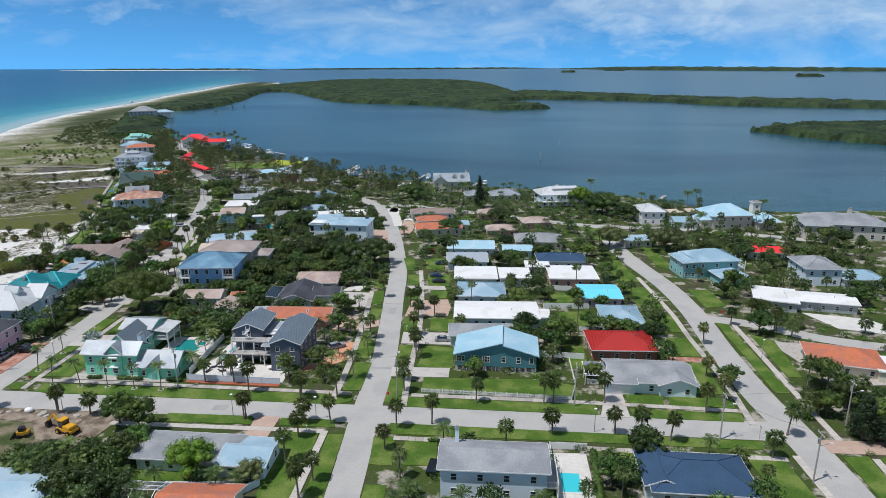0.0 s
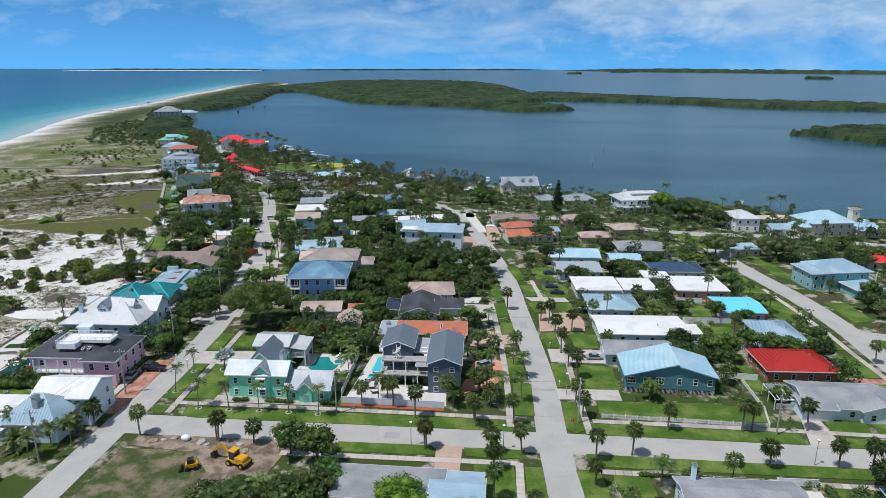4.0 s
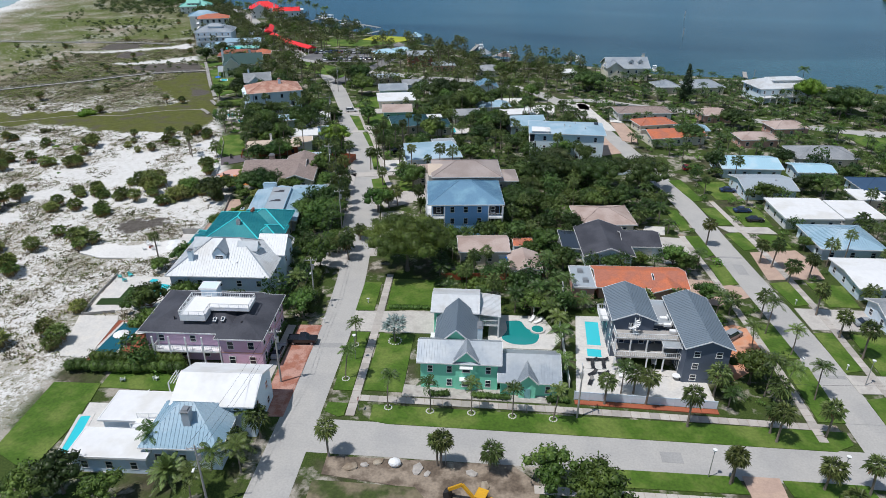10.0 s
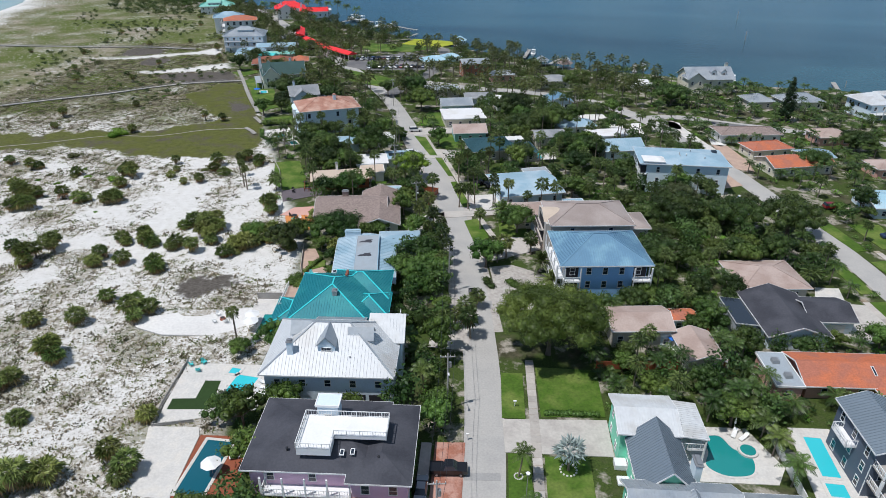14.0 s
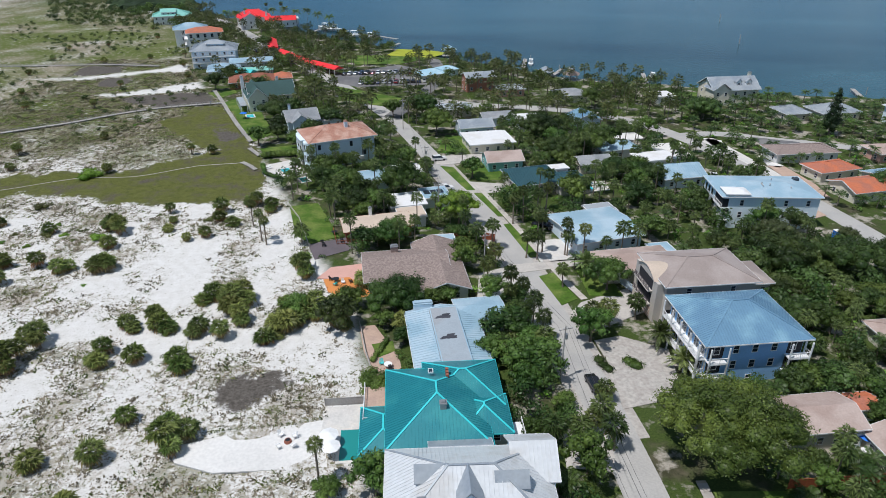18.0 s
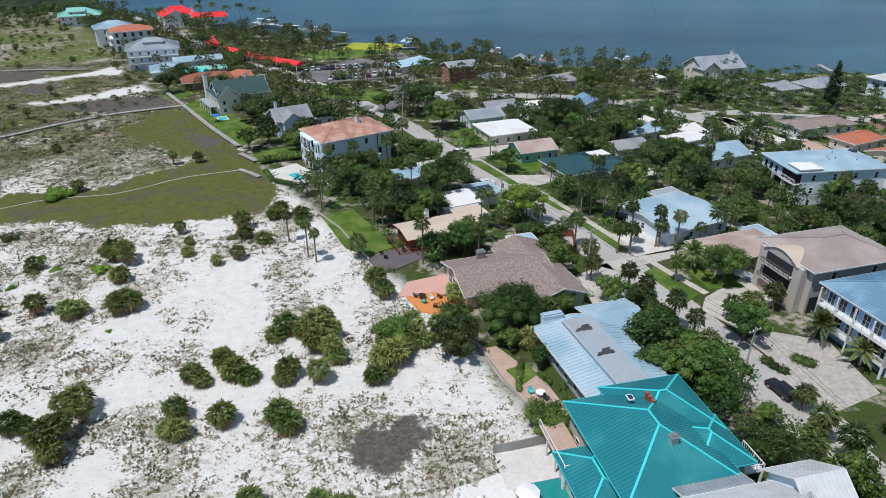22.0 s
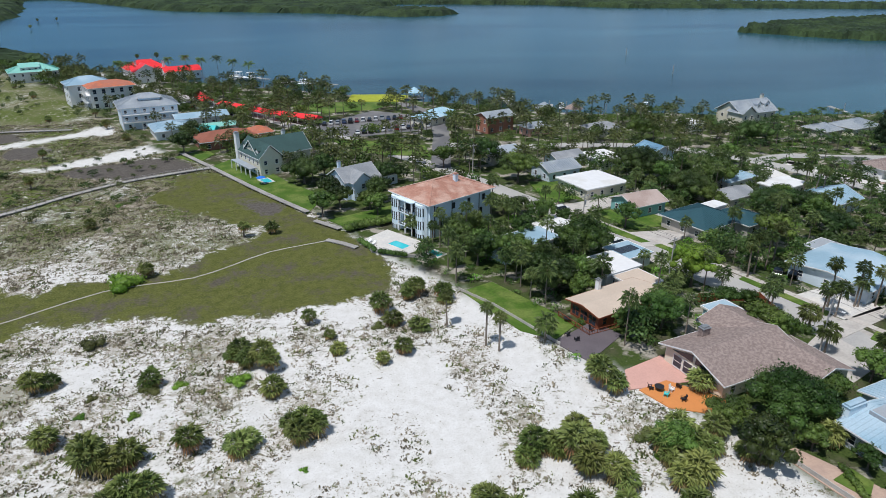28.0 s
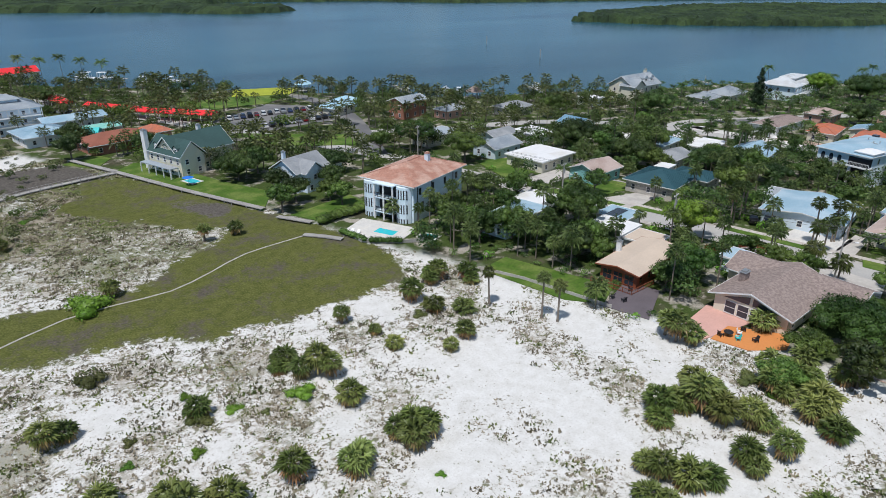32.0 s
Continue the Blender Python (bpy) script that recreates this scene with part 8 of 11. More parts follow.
# ---- plants ----
def raw_mesh(name, verts, faces, materials, idx=None):
    """A mesh straight from arrays of quads or triangles."""
    me = bpy.data.meshes.new(name)
    verts, faces = np.asarray(verts, np.float32), np.asarray(faces, np.int32)
    k = faces.shape[1]
    me.vertices.add(len(verts))
    me.vertices.foreach_set("co", verts.ravel())
    me.loops.add(faces.size)
    me.loops.foreach_set("vertex_index", faces.ravel())
    me.polygons.add(len(faces))
    me.polygons.foreach_set("loop_start", np.arange(0, faces.size, k, dtype=np.int32))
    for m in materials:
        me.materials.append(m)
    if idx is not None:
        me.polygons.foreach_set("material_index", np.asarray(idx, np.int32))
    me.update()
    me.validate()
    return me


def fan_crown(seed, n=34, petiole=0.85, blade=1.0, low=-55, high=85, droop=0.35, segs=11, wide=0.62):
    """A round head of fan fronds: each a stalk with a folded fan of narrow segments. Returns vertices and quads."""
    rng_ = np.random.RandomState(seed)
    vs, fs = [], []
    for i in range(n):
        az = i * 2.39996 + rng_.uniform(-0.3, 0.3)
        s = math.sin(radians(low)) + (math.sin(radians(high)) - math.sin(radians(low))) * (i + 0.5) / n
        el = math.asin(s) + rng_.uniform(-0.12, 0.12)
        out = np.array((math.cos(az) * math.cos(el), math.sin(az) * math.cos(el), math.sin(el)))
        side = np.array((-math.sin(az), math.cos(az), 0.0))
        up = np.cross(out, side) * -1
        p = petiole * rng_.uniform(0.75, 1.15)
        b = blade * rng_.uniform(0.8, 1.15)
        hub = out * p + np.array((0, 0, -0.10 * p))
        k = len(vs)
        vs += [side * 0.03, hub + side * 0.03, hub - side * 0.03, -side * 0.03]
        fs.append((k, k + 1, k + 2, k + 3))
        for j in range(segs):
            a = radians(-100 + 200 * (j + 0.5) / segs)
            d = out * math.cos(a) + side * math.sin(a)
            e = -out * math.sin(a) + side * math.cos(a)
            length = b * (1.0 - 0.25 * abs(a) / 1.7) * rng_.uniform(0.85, 1.1)
            w = length * (wide / segs)
            fold = up * (0.10 * (-1) ** j * length)
            tip = hub + d * length + np.array((0, 0, -droop * length * rng_.uniform(0.6, 1.3))) + rng_.uniform(-0.05, 0.05, 3)
            mid = hub + d * length * 0.55 + np.array((0, 0, -droop * 0.12 * length))
            k = len(vs)
            vs += [hub, mid + e * w + fold, tip, mid - e * w - fold]
            fs.append((k, k + 1, k + 2, k + 3))
    return np.array(vs), np.array(fs)


def feather_crown(seed, n=16, length=2.6, leaflets=12, rise=0.7, droop=1.0, leaf=0.55):
    """A head of arching feather fronds with hanging leaflets."""
    rng_ = np.random.RandomState(seed)
    vs, fs = [], []
    for i in range(n):
        az = i * 2.39996 + rng_.uniform(-0.25, 0.25)
        el = rise * (1.25 - 1.5 * (i / n)) + rng_.uniform(-0.1, 0.1)
        out = np.array((math.cos(az), math.sin(az), 0))
        side = np.array((-math.sin(az), math.cos(az), 0))
        L = length * rng_.uniform(0.85, 1.1)
        pts = []
        for t in np.linspace(0, 1, leaflets + 1):
            pts.append(out * L * t * math.cos(el) * (1 - 0.12 * t) + np.array((0, 0, L * (math.sin(el) * t - droop * 0.5 * t * t))))
        k = len(vs)
        for a, b in zip(pts[::3], pts[3::3]):
            k = len(vs)
            vs += [a + side * 0.03, b + side * 0.025, b - side * 0.025, a - side * 0.03]
            fs.append((k, k + 1, k + 2, k + 3))
        for j in range(1, leaflets + 1):
            t = j / leaflets
            d = (pts[j] - pts[j - 1]) / np.linalg.norm(pts[j] - pts[j - 1])
            ll = leaf * L * 0.42 * math.sin(math.pi * min(0.97, 0.15 + 0.85 * t)) ** 0.6
            for sgn in (-1, 1):
                tip = pts[j] + side * sgn * ll + d * ll * 0.5 + np.array((0, 0, -ll * rng_.uniform(0.35, 0.75)))
                k = len(vs)
                vs += [pts[j], (pts[j] + tip) / 2 + d * L * 0.035, tip, (pts[j] + tip) / 2 - d * L * 0.035]
                fs.append((k, k + 1, k + 2, k + 3))
    return np.array(vs), np.array(fs)


def leaf_cloud(seed, blobs, per, size):
    """Small leaf cards over the skins of some blobs (x, y, z, radius, flatness), ragged and with gaps."""
    rng_ = np.random.RandomState(seed)
    vs = []
    for x, y, z, r, fl in blobs:
        n = max(20, int(per * r * r))
        d = rng_.normal(size=(n, 3))
        d /= np.linalg.norm(d, axis=1)[:, None]
        d[:, 2] = np.where(d[:, 2] < -0.35, -d[:, 2], d[:, 2])
        bump = 1 + 0.16 * np.sin(d[:, 0] * 5 + seed) * np.sin(d[:, 1] * 6 + 2 * seed) + 0.12 * np.sin(d[:, 2] * 9 + d[:, 0] * 7)
        rad = r * bump * rng_.uniform(0.72, 1.08, n)
        c = np.array((x, y, z)) + d * rad[:, None] * np.array((1, 1, fl))
        nrm = d + rng_.normal(size=(n, 3)) * 0.55
        nrm /= np.linalg.norm(nrm, axis=1)[:, None]
        u = np.cross(nrm, rng_.normal(size=(n, 3)))
        u /= np.linalg.norm(u, axis=1)[:, None]
        w = np.cross(nrm, u)
        s = size * rng_.uniform(0.6, 1.3, n)[:, None]
        vs.append(np.stack([c - u * s, c - w * s * 0.55 + nrm * s * 0.15, c + u * s, c + w * s * 0.55 + nrm * s * 0.15], 1))
    v = np.concatenate(vs).reshape(-1, 3)
    return v, np.arange(len(v)).reshape(-1, 4)


def core_blobs(blobs, k=0.74):
    """A dense inner mass, so that no light comes straight through a crown."""
    bm = bmesh.new()
    for x, y, z, r, fl in blobs:
        bmesh.ops.create_icosphere(bm, subdivisions=1, radius=r * k, matrix=Matrix.Translation((x, y, z)) @ Matrix.Diagonal((1, 1, fl, 1)))
    me = bpy.data.meshes.new("inner")
    bm.to_mesh(me)
    bm.free()
    v = np.array([p.co[:] for p in me.vertices])
    f = np.array([list(p.vertices) for p in me.polygons])
    bpy.data.meshes.remove(me)
    return v, np.c_[f, f[:, 2]][:, [0, 1, 2]]


def crown_mesh(name, seed, r, high, per, size, material, lobes=19):
    rng_ = np.random.RandomState(seed)
    blobs = [(0, 0, high * 0.56, r * 0.55, 0.8)]
    for i in range(lobes):
        a = i * 2.39996 + rng_.uniform(-0.35, 0.35)
        q = r * 0.80 * math.sqrt((i + 0.5) / lobes) * rng_.uniform(0.85, 1.05)
        blobs.append((math.cos(a) * q, math.sin(a) * q, high * (0.82 - 0.40 * (q / r) ** 2 + rng_.uniform(-0.06, 0.06)), r * rng_.uniform(0.20, 0.34) * math.sqrt(19 / lobes), 0.85))
    v, f = leaf_cloud(seed, blobs, per, size)
    cv, cf = core_blobs(blobs, 0.70)
    tri = np.concatenate([np.concatenate([f[:, [0, 1, 2]], f[:, [0, 2, 3]]], 0), cf + len(v)], 0)
    return raw_mesh(name, np.concatenate([v, cv]), tri, [material])


def trunk_mesh(name, high, r0, r1, lean, seed, rings=6, material="bark", limbs=0):
    rng_ = np.random.RandomState(seed)
    bm = bmesh.new()
    pts = [(lean * (k / rings) ** 1.6, 0.25 * lean * math.sin(3 * k / rings), high * k / rings) for k in range(rings + 1)]
    tube(bm, pts, [r0 + (r1 - r0) * min(1, 0.3 + 0.7 * k / rings) if k else r0 * 1.25 for k in range(rings + 1)], 8)
    for i in range(limbs):
        a = i * 2.4 + rng_.uniform(-0.3, 0.3)
        q = high * rng_.uniform(0.55, 0.85)
        s = Vector((0, 0, high * 0.55))
        tube(bm, [s, s + Vector((math.cos(a) * q * 0.5, math.sin(a) * q * 0.5, q * 0.35)), s + Vector((math.cos(a) * q, math.sin(a) * q, q * 0.55))], [r1, r1 * 0.6, r1 * 0.25], 6)
    me = bpy.data.meshes.new(name)
    bm.to_mesh(me)
    bm.free()
    me.materials.append(M[material])
    return me


FAN = [raw_mesh("crown", *fan_crown(100 + k), [M["frond"]]) for k in range(5)]
FAN_DEAD = [raw_mesh("dead_fronds", *fan_crown(120 + k, 9, 0.75, 0.85, -80, -40, 0.5, 5), [M["frond_dead"]]) for k in range(2)]
DUNE = [raw_mesh("crown", *fan_crown(140 + k, 34, 0.85, 0.85, -14, 85, 0.30, 11, 0.74), [M["frond_dune"]]) for k in range(5)]
DUNE_LOW = [raw_mesh("yellow_fronds", *fan_crown(150 + k, 15, 0.80, 0.75, -75, -15, 0.7, 7, 0.8), [M["frond_amber"]]) for k in range(3)]
PLUME = [raw_mesh("crown", *feather_crown(160 + k), [M["frond_feather"]]) for k in range(4)]
DATE = [raw_mesh("crown", *feather_crown(180 + k, 38, 3.4, 15, 1.15, 0.75, 0.35), [M["frond"]]) for k in range(2)]
SILVER = raw_mesh("crown", *fan_crown(190, 26, 1.0, 1.15, -10, 80, 0.1, 9), [M["frond_silver"]])
TRUNKS = {}


def trunk_for(high, r0, r1, lean, seed):
    key = (round(high * 2) / 2, r0, lean, seed % 3)
    if key not in TRUNKS:
        TRUNKS[key] = trunk_mesh("trunk", key[0], r0, r1, lean, seed)
    return TRUNKS[key], key[0]


def palm(kind, x, y, high=5.5, size=1.0, yaw=None, label="", z=0.0, name="palm_tree", group="", heads=1):
    """A palm as a thing of trunk, crown and old fronds."""
    k = int(abs(x * 7.3 + y * 3.1) * 10)
    yaw = (k * 37) % 360 if yaw is None else yaw
    lean = (0.0, 0.25, 0.5)[k % 3] * (1.6 if kind in ("tall", "plume") else 1)
    words = {"sabal": "sabal palm with a round head of green fan fronds", "dune": "low dune palm with green fans and yellowing skirt", "plume": "slender palm with arching feather fronds", "date": "date palm with a thick head of feather fronds", "tall": "tall bare-trunked sabal palm with a small head", "silver": "silver-blue fan palm in a ring of stones", "areca": "clumping feather palm in a garden"}
    root = thing(name, x, y, z, yaw, label or words[kind], "palm tree", group or {"dune": "dune palms", "sabal": "street palms"}.get(kind, "garden palms"))
    if kind == "dune":
        # a clump: one to four heads on short stems
        for j in range(heads):
            a = yaw + j * 2.3
            q = 0.0 if j == 0 else size * 1.35
            hh = max(0.6, high * (1.0 if j == 0 else 0.4 + 0.25 * (j % 3)))
            tk, top = trunk_for(hh, 0.24, 0.2, 0.25, k + j)
            s = size * (1.0 if j == 0 else 0.82)
            at = pose(math.cos(a) * q, math.sin(a) * q, 0, 0, 0, 70 * j)
            part("trunk", tk, None, root, m=at)
            m = at @ pose(0.25, 0, top) @ Matrix.Diagonal((s, s, s * 0.9, 1))
            part("crown", DUNE[(k + j) % 5], None, root, m=m)
            part("yellow_fronds", DUNE_LOW[(k + j) % 3], None, root, "yellow-brown drooping old fronds", m=m)
        return root
    tk, top = trunk_for(high, 0.13 if kind == "plume" else 0.19, 0.09 if kind == "plume" else 0.15, lean, k)
    part("trunk", tk, None, root)
    m = pose(lean, 0, top + 0.1, 0, 0, k % 90) @ Matrix.Scale(size, 4)
    crown = {"sabal": FAN[k % 5], "tall": FAN[k % 5], "plume": PLUME[k % 4], "areca": PLUME[k % 4], "date": DATE[k % 2], "silver": SILVER}[kind]
    part("crown", crown, None, root, m=m)
    if kind in ("sabal", "tall") and k % 3:
        part("dead_fronds", FAN_DEAD[k % 2], None, root, "brown hanging dead fronds", m=m)
    return root


TREES = {}
for nm, r_, h_, per_, size_, mat_, n_ in (("oak", 12.0, 13.5, 95, 0.16, "leaf_oak", 1), ("round", 4.6, 7.0, 90, 0.15, "leaf_bright", 2), ("dark", 3.8, 5.8, 62, 0.18, "leaf_dark", 3), ("garden", 3.2, 5.2, 68, 0.17, "leaf", 4), ("olive", 4.6, 6.4, 50, 0.17, "leaf_olive", 2), ("grape", 4.0, 4.6, 100, 0.17, "leaf", 2),
                                         ("great_round", 7.2, 10.0, 55, 0.18, "leaf_bright", 2), ("great_dark", 8.0, 8.2, 52, 0.18, "leaf_dark", 3), ("great_garden", 6.8, 9.0, 55, 0.18, "leaf", 3), ("great_olive", 8.0, 9.0, 36, 0.19, "leaf_olive", 2), ("great_grape", 8.0, 7.6, 70, 0.18, "leaf", 1)):
    TREES[nm] = [(crown_mesh("crown", 200 + 7 * k + len(nm), r_, h_, per_, size_, M[mat_], 46 if nm == "oak" else 28 if r_ > 6 else 17), trunk_mesh("trunk", h_ * 0.55, 0.03 * r_ + 0.1, 0.018 * r_ + 0.05, 0.1, k, 5, "bark_tree", 4), r_) for k in range(n_)]
TREE_WORDS = {"oak": "great spreading oak with a dense dark green crown", "round": "rounded bright green shade tree", "dark": "dense dark green garden tree", "garden": "small green garden tree", "olive": "sparse olive-green tree with pale twigs", "grape": "broad sea grape bush with large leaves"}


def tree(kind, x, y, r, yaw=None, squash=1.0, group="garden trees"):
    k = int(abs(x * 5.7 + y * 2.9) * 10)
    base = "great_" + kind if r > 5.4 and kind != "oak" else kind
    crown, tk, r0 = TREES[base][k % len(TREES[base])]
    s = r / r0
    root = thing("tree", x, y, 0, (k * 53) % 360 if yaw is None else yaw, TREE_WORDS[kind], "tree", group)
    m = Matrix.Diagonal((s, s, s * squash, 1))
    part("trunk", tk, None, root, m=m)
    part("crown", crown, None, root, m=m)
    return root


def conifer(x, y, high, r):
    """A dark feathery evergreen column, ragged in outline."""
    root = thing("conifer", x, y, 0, 0, "tall dark feathery evergreen tree", "tree", "garden trees")
    part("trunk", trunk_mesh("trunk", high * 0.9, 0.3, 0.06, 0.1, 3, 6, "bark_tree"), None, root)
    rng_ = np.random.RandomState(int(high * 10))
    blobs = []
    for i in range(26):
        t = (i + 0.5) / 26
        a = i * 2.4
        q = r * (1 - t) ** 0.7 * rng_.uniform(0.3, 0.75)
        blobs.append((math.cos(a) * q, math.sin(a) * q, high * (0.12 + 0.86 * t), r * (0.5 - 0.3 * t), 1.2))
    v, f = leaf_cloud(77, blobs, 120, 0.2)
    cv, cf = core_blobs(blobs, 0.6)
    tri = np.concatenate([np.concatenate([f[:, [0, 1, 2]], f[:, [0, 2, 3]]], 0), cf + len(v)], 0)
    part("crown", raw_mesh("crown", np.concatenate([v, cv]), tri, [M["needle"]]), None, root)


def hedge(x0, y0, x1, y1, w=1.2, high=1.5, material="leaf", label="clipped dense green hedge"):
    """A hedge of leaf cards over a dense core."""
    L = math.hypot(x1 - x0, y1 - y0)
    yaw = math.degrees(math.atan2(y1 - y0, x1 - x0))
    n = max(2, int(L / (w * 0.6)))
    rng_ = np.random.RandomState(int(abs(x0 * 3 + y0)) % 9999)
    blobs = [(-L / 2 + L * (k + 0.5) / n, rng_.uniform(-0.12, 0.12) * w, high * 0.5, w * 0.62 * rng_.uniform(0.9, 1.1), high / (w * 1.25)) for k in range(n)]
    v, f = leaf_cloud(int(L * 10) + 1, blobs, 120, 0.15)
    cv, cf = core_blobs(blobs, 0.85)
    tri = np.concatenate([np.concatenate([f[:, [0, 1, 2]], f[:, [0, 2, 3]]], 0), cf + len(v)], 0)
    ob = new("hedge", raw_mesh("hedge", np.concatenate([v, cv]), tri, [M[material]]))
    ob.matrix_basis = pose((x0 + x1) / 2, (y0 + y1) / 2, 0, 0, 0, yaw)
    return tagged(ob, label, "hedge", "hedges")


def joined(name, bases, spots, label, category, materials):
    """Many small plants in one mesh: spots are (x, y, z, scale, yaw, which)."""
    vs, fs, mi, off = [], [], [], 0
    for x, y, z, s, yaw, which in spots:
        v, f, mat_i = bases[which]
        c, q = math.cos(yaw) * s, math.sin(yaw) * s
        w = np.stack([v[:, 0] * c - v[:, 1] * q + x, v[:, 0] * q + v[:, 1] * c + y, v[:, 2] * s + z], 1)
        vs.append(w)
        fs.append(f + off)
        mi.append(np.full(len(f), mat_i))
        off += len(v)
    ob = new(name, raw_mesh(name, np.concatenate(vs), np.concatenate(fs), materials, np.concatenate(mi)))
    return tagged(ob, label, category, kind="stuff")


# ---- where the plants stand ----
STREET_PALMS = [(-87.4, 121.1), (-94.6, 121), (-52.4, 121.7), (-43, 130.6), (-33.6, 121), (-39, 115.5), (-39.1, 106.8), (-32.2, 101.4), (-33.4, 96.4), (-19.4, 120.5), (-20.7, 112.7), (-12.1, 122.6), (-19.9, 136.2), (-21.9, 182.1), (-21.4, 168.5), (-2.9, 132.1), (12.3, 132.7), (14.5, 133.3), (13.2, 120.7), (26.1, 134.2), (26.1, 121.4), (30.8, 119.1), (36.9, 119.6), (52.8, 149), (47.4, 131.2), (53, 137), (55.2, 114.9), (61.5, 123.5), (58.1, 168.4), (76, 184.5), (78.3, 183.2), (70, 182.6), (81.5, 179.2), (69.2, 133.1), (71.3, 131.7), (-111.7, 122), (-95.2, 121.4), (-56, 132.9), (-52.8, 121.4), (-39.7, 121.4), (-35, 199.4), (-20.4, 160.5), (-19.1, 154), (-20.9, 141.2), (-43.3, 132.5)]
STREET_PALMS_B = [(-34.9, 132.3), (-68.5, 137.3), (-63.2, 140.4), (-61.6, 137.9), (-25.2, 190.5), (-23.1, 188.7), (-17, 183.4), (-134.8, 241), (-132.8, 228.1), (-131, 225.3), (-129.6, 217), (-128.5, 212.4), (-121.2, 231.6), (-125, 244.3), (-117.7, 246), (-137.2, 235), (-127.4, 245.1), (-133.8, 222.8), (-135.1, 249.6)]
SLIM_PALMS = [(-113.3, 150.4), (-113, 140.2), (-104.4, 133.4), (-97.4, 133.1), (-90.6, 133.2), (-83.9, 133), (-77.3, 132.8)]
DRIVE_PALMS = [(-65.3, 140.3), (-43.6, 162.9), (-39.3, 153.6), (-34.2, 160.8), (-38.6, 140.8), (-31.8, 154.2), (-41, 141.7), (-32.9, 141.3)]
# dune palms: place and spread of the clump
DUNE_PALMS = [(-231.6, 264.2, 3.13), (-228.1, 259.3, 3.97), (-226.9, 251.3, 2.43), (-219.3, 270.6, 1.73), (-216.6, 264.6, 1.3), (-216, 259.4, 1.78), (-224.3, 238.7, 2.49), (-232.1, 238.5, 3.29), (-238.6, 241, 2.31), (-246.4, 241.3, 2.74), (-257.7, 248.1, 2.31), (-205.5, 271.3, 2.62), (-204.5, 265.8, 2.33), (-200.7, 263.3, 2.42), (-197.4, 275.8, 2.98), (-192.9, 273.5, 2.99), (-205.5, 255.7, 1.98), (-209, 253.8, 1.49), (-194.4, 227.3, 4.1), (-189.3, 221.8, 2.69), (-194, 215.5, 3.11), (-189.4, 213.4, 2.27), (-203.7, 219.1, 2.96), (-208, 217.2, 2.97), (-178.3, 237.7, 4.08), (-164, 232.3, 2.67), (-180.3, 212.2, 2.46), (-222.9, 212.2, 3.77), (-244.9, 258.8, 2.14), (-208.9, 208.7, 2.18), (-202.8, 206.4, 2.44), (-194.6, 206, 2.67), (-178.1, 222.1, 3.02)]
DUNE_PALMS_B = [(-174, 221, 3.56), (-167.8, 217.8, 3.19), (-187.3, 224.8, 2.31), (-208.1, 204.6, 3.01), (-224.7, 205, 4.12), (-231, 209.3, 2.99), (-202, 217.1, 3.63), (-187.3, 219.1, 3.11), (-197.6, 190.6, 2.1), (-189.6, 185.4, 3.79), (-186.9, 187.1, 2.27), (-207.4, 181.5, 2.36), (-199.3, 182.4, 2.47), (-245.4, 233.6, 4.52), (-193.4, 203.3, 2.5), (-189.9, 225, 4.58), (-177.2, 216.2, 4.55), (-196.9, 170.4, 4.1), (-199.8, 163.8, 2.84), (-172, 157.5, 2.05), (-169.7, 146.7, 3.25), (-180.9, 144.1, 3.57), (-184, 142.3, 3.59), (-250.4, 240.8, 4.56), (-223.3, 241.2, 3.9), (-270.4, 265, 2), (-259.5, 262.3, 2), (-192.7, 155.3, 2.2), (-173.9, 149.4, 2.2), (-161.6, 238.4, 2.4), (-146.6, 226, 2.2), (-154.9, 216.5, 2.4), (-173.4, 225.4, 2.6)]
DUNE_PALMS_B += [(-169.3, 222.9, 2.4), (-199.2, 276, 2.2), (-191.7, 226.4, 2.6)]
SCRUB_PALMS = [(-377.7, 434.8), (-312.8, 371.1), (-345.7, 432.4), (-286.8, 373.5), (-328.2, 394.6), (-265.2, 334.2), (-285.9, 317.8), (-351.9, 467.3), (-338.3, 503.2), (-320.7, 457.9), (-302.5, 472.2), (-356.8, 494), (-249, 300.6), (-280.2, 302.6), (-261.9, 262.1), (-222.4, 318.2), (-229.1, 317.6), (-342.7, 626.7), (-338.2, 569.4), (-320.6, 530.8), (-337.5, 678.9), (-284.9, 475.7), (-277.1, 451.2), (-267.4, 429), (-291, 408.1), (-296.9, 649.2), (-289.6, 687.4), (-276.4, 684.1), (-437.9, 1084.8), (-416.3, 1079.9), (-420.4, 974.4), (-239.8, 404.3), (-231.9, 402.1), (-222.6, 402.3)]
DUNE_BUSHES = [(-232.1, 255.8, 2.3), (-207.5, 265.8, 1.7), (-253, 297.4, 4.5), (-244.8, 257.4, 2.1), (-240.6, 257.4, 1.5), (-237.3, 254.7, 0.9), (-245.4, 263.6, 1.1), (-255.8, 274.1, 2.4), (-254.1, 253.3, 1), (-253.2, 257.5, 1.2), (-224.4, 232.9, 0.8), (-258.7, 350.6, 2), (-260.4, 349.6, 1.6), (-179.2, 214.4, 2.6), (-178.5, 220.4, 2), (-178.5, 225.1, 2.3), (-246.7, 251.3, 1.2)]
TALL_PALMS = [(-195.3, 263), (-191.1, 254.3), (-189.5, 252.2), (-165.1, 178.1)]
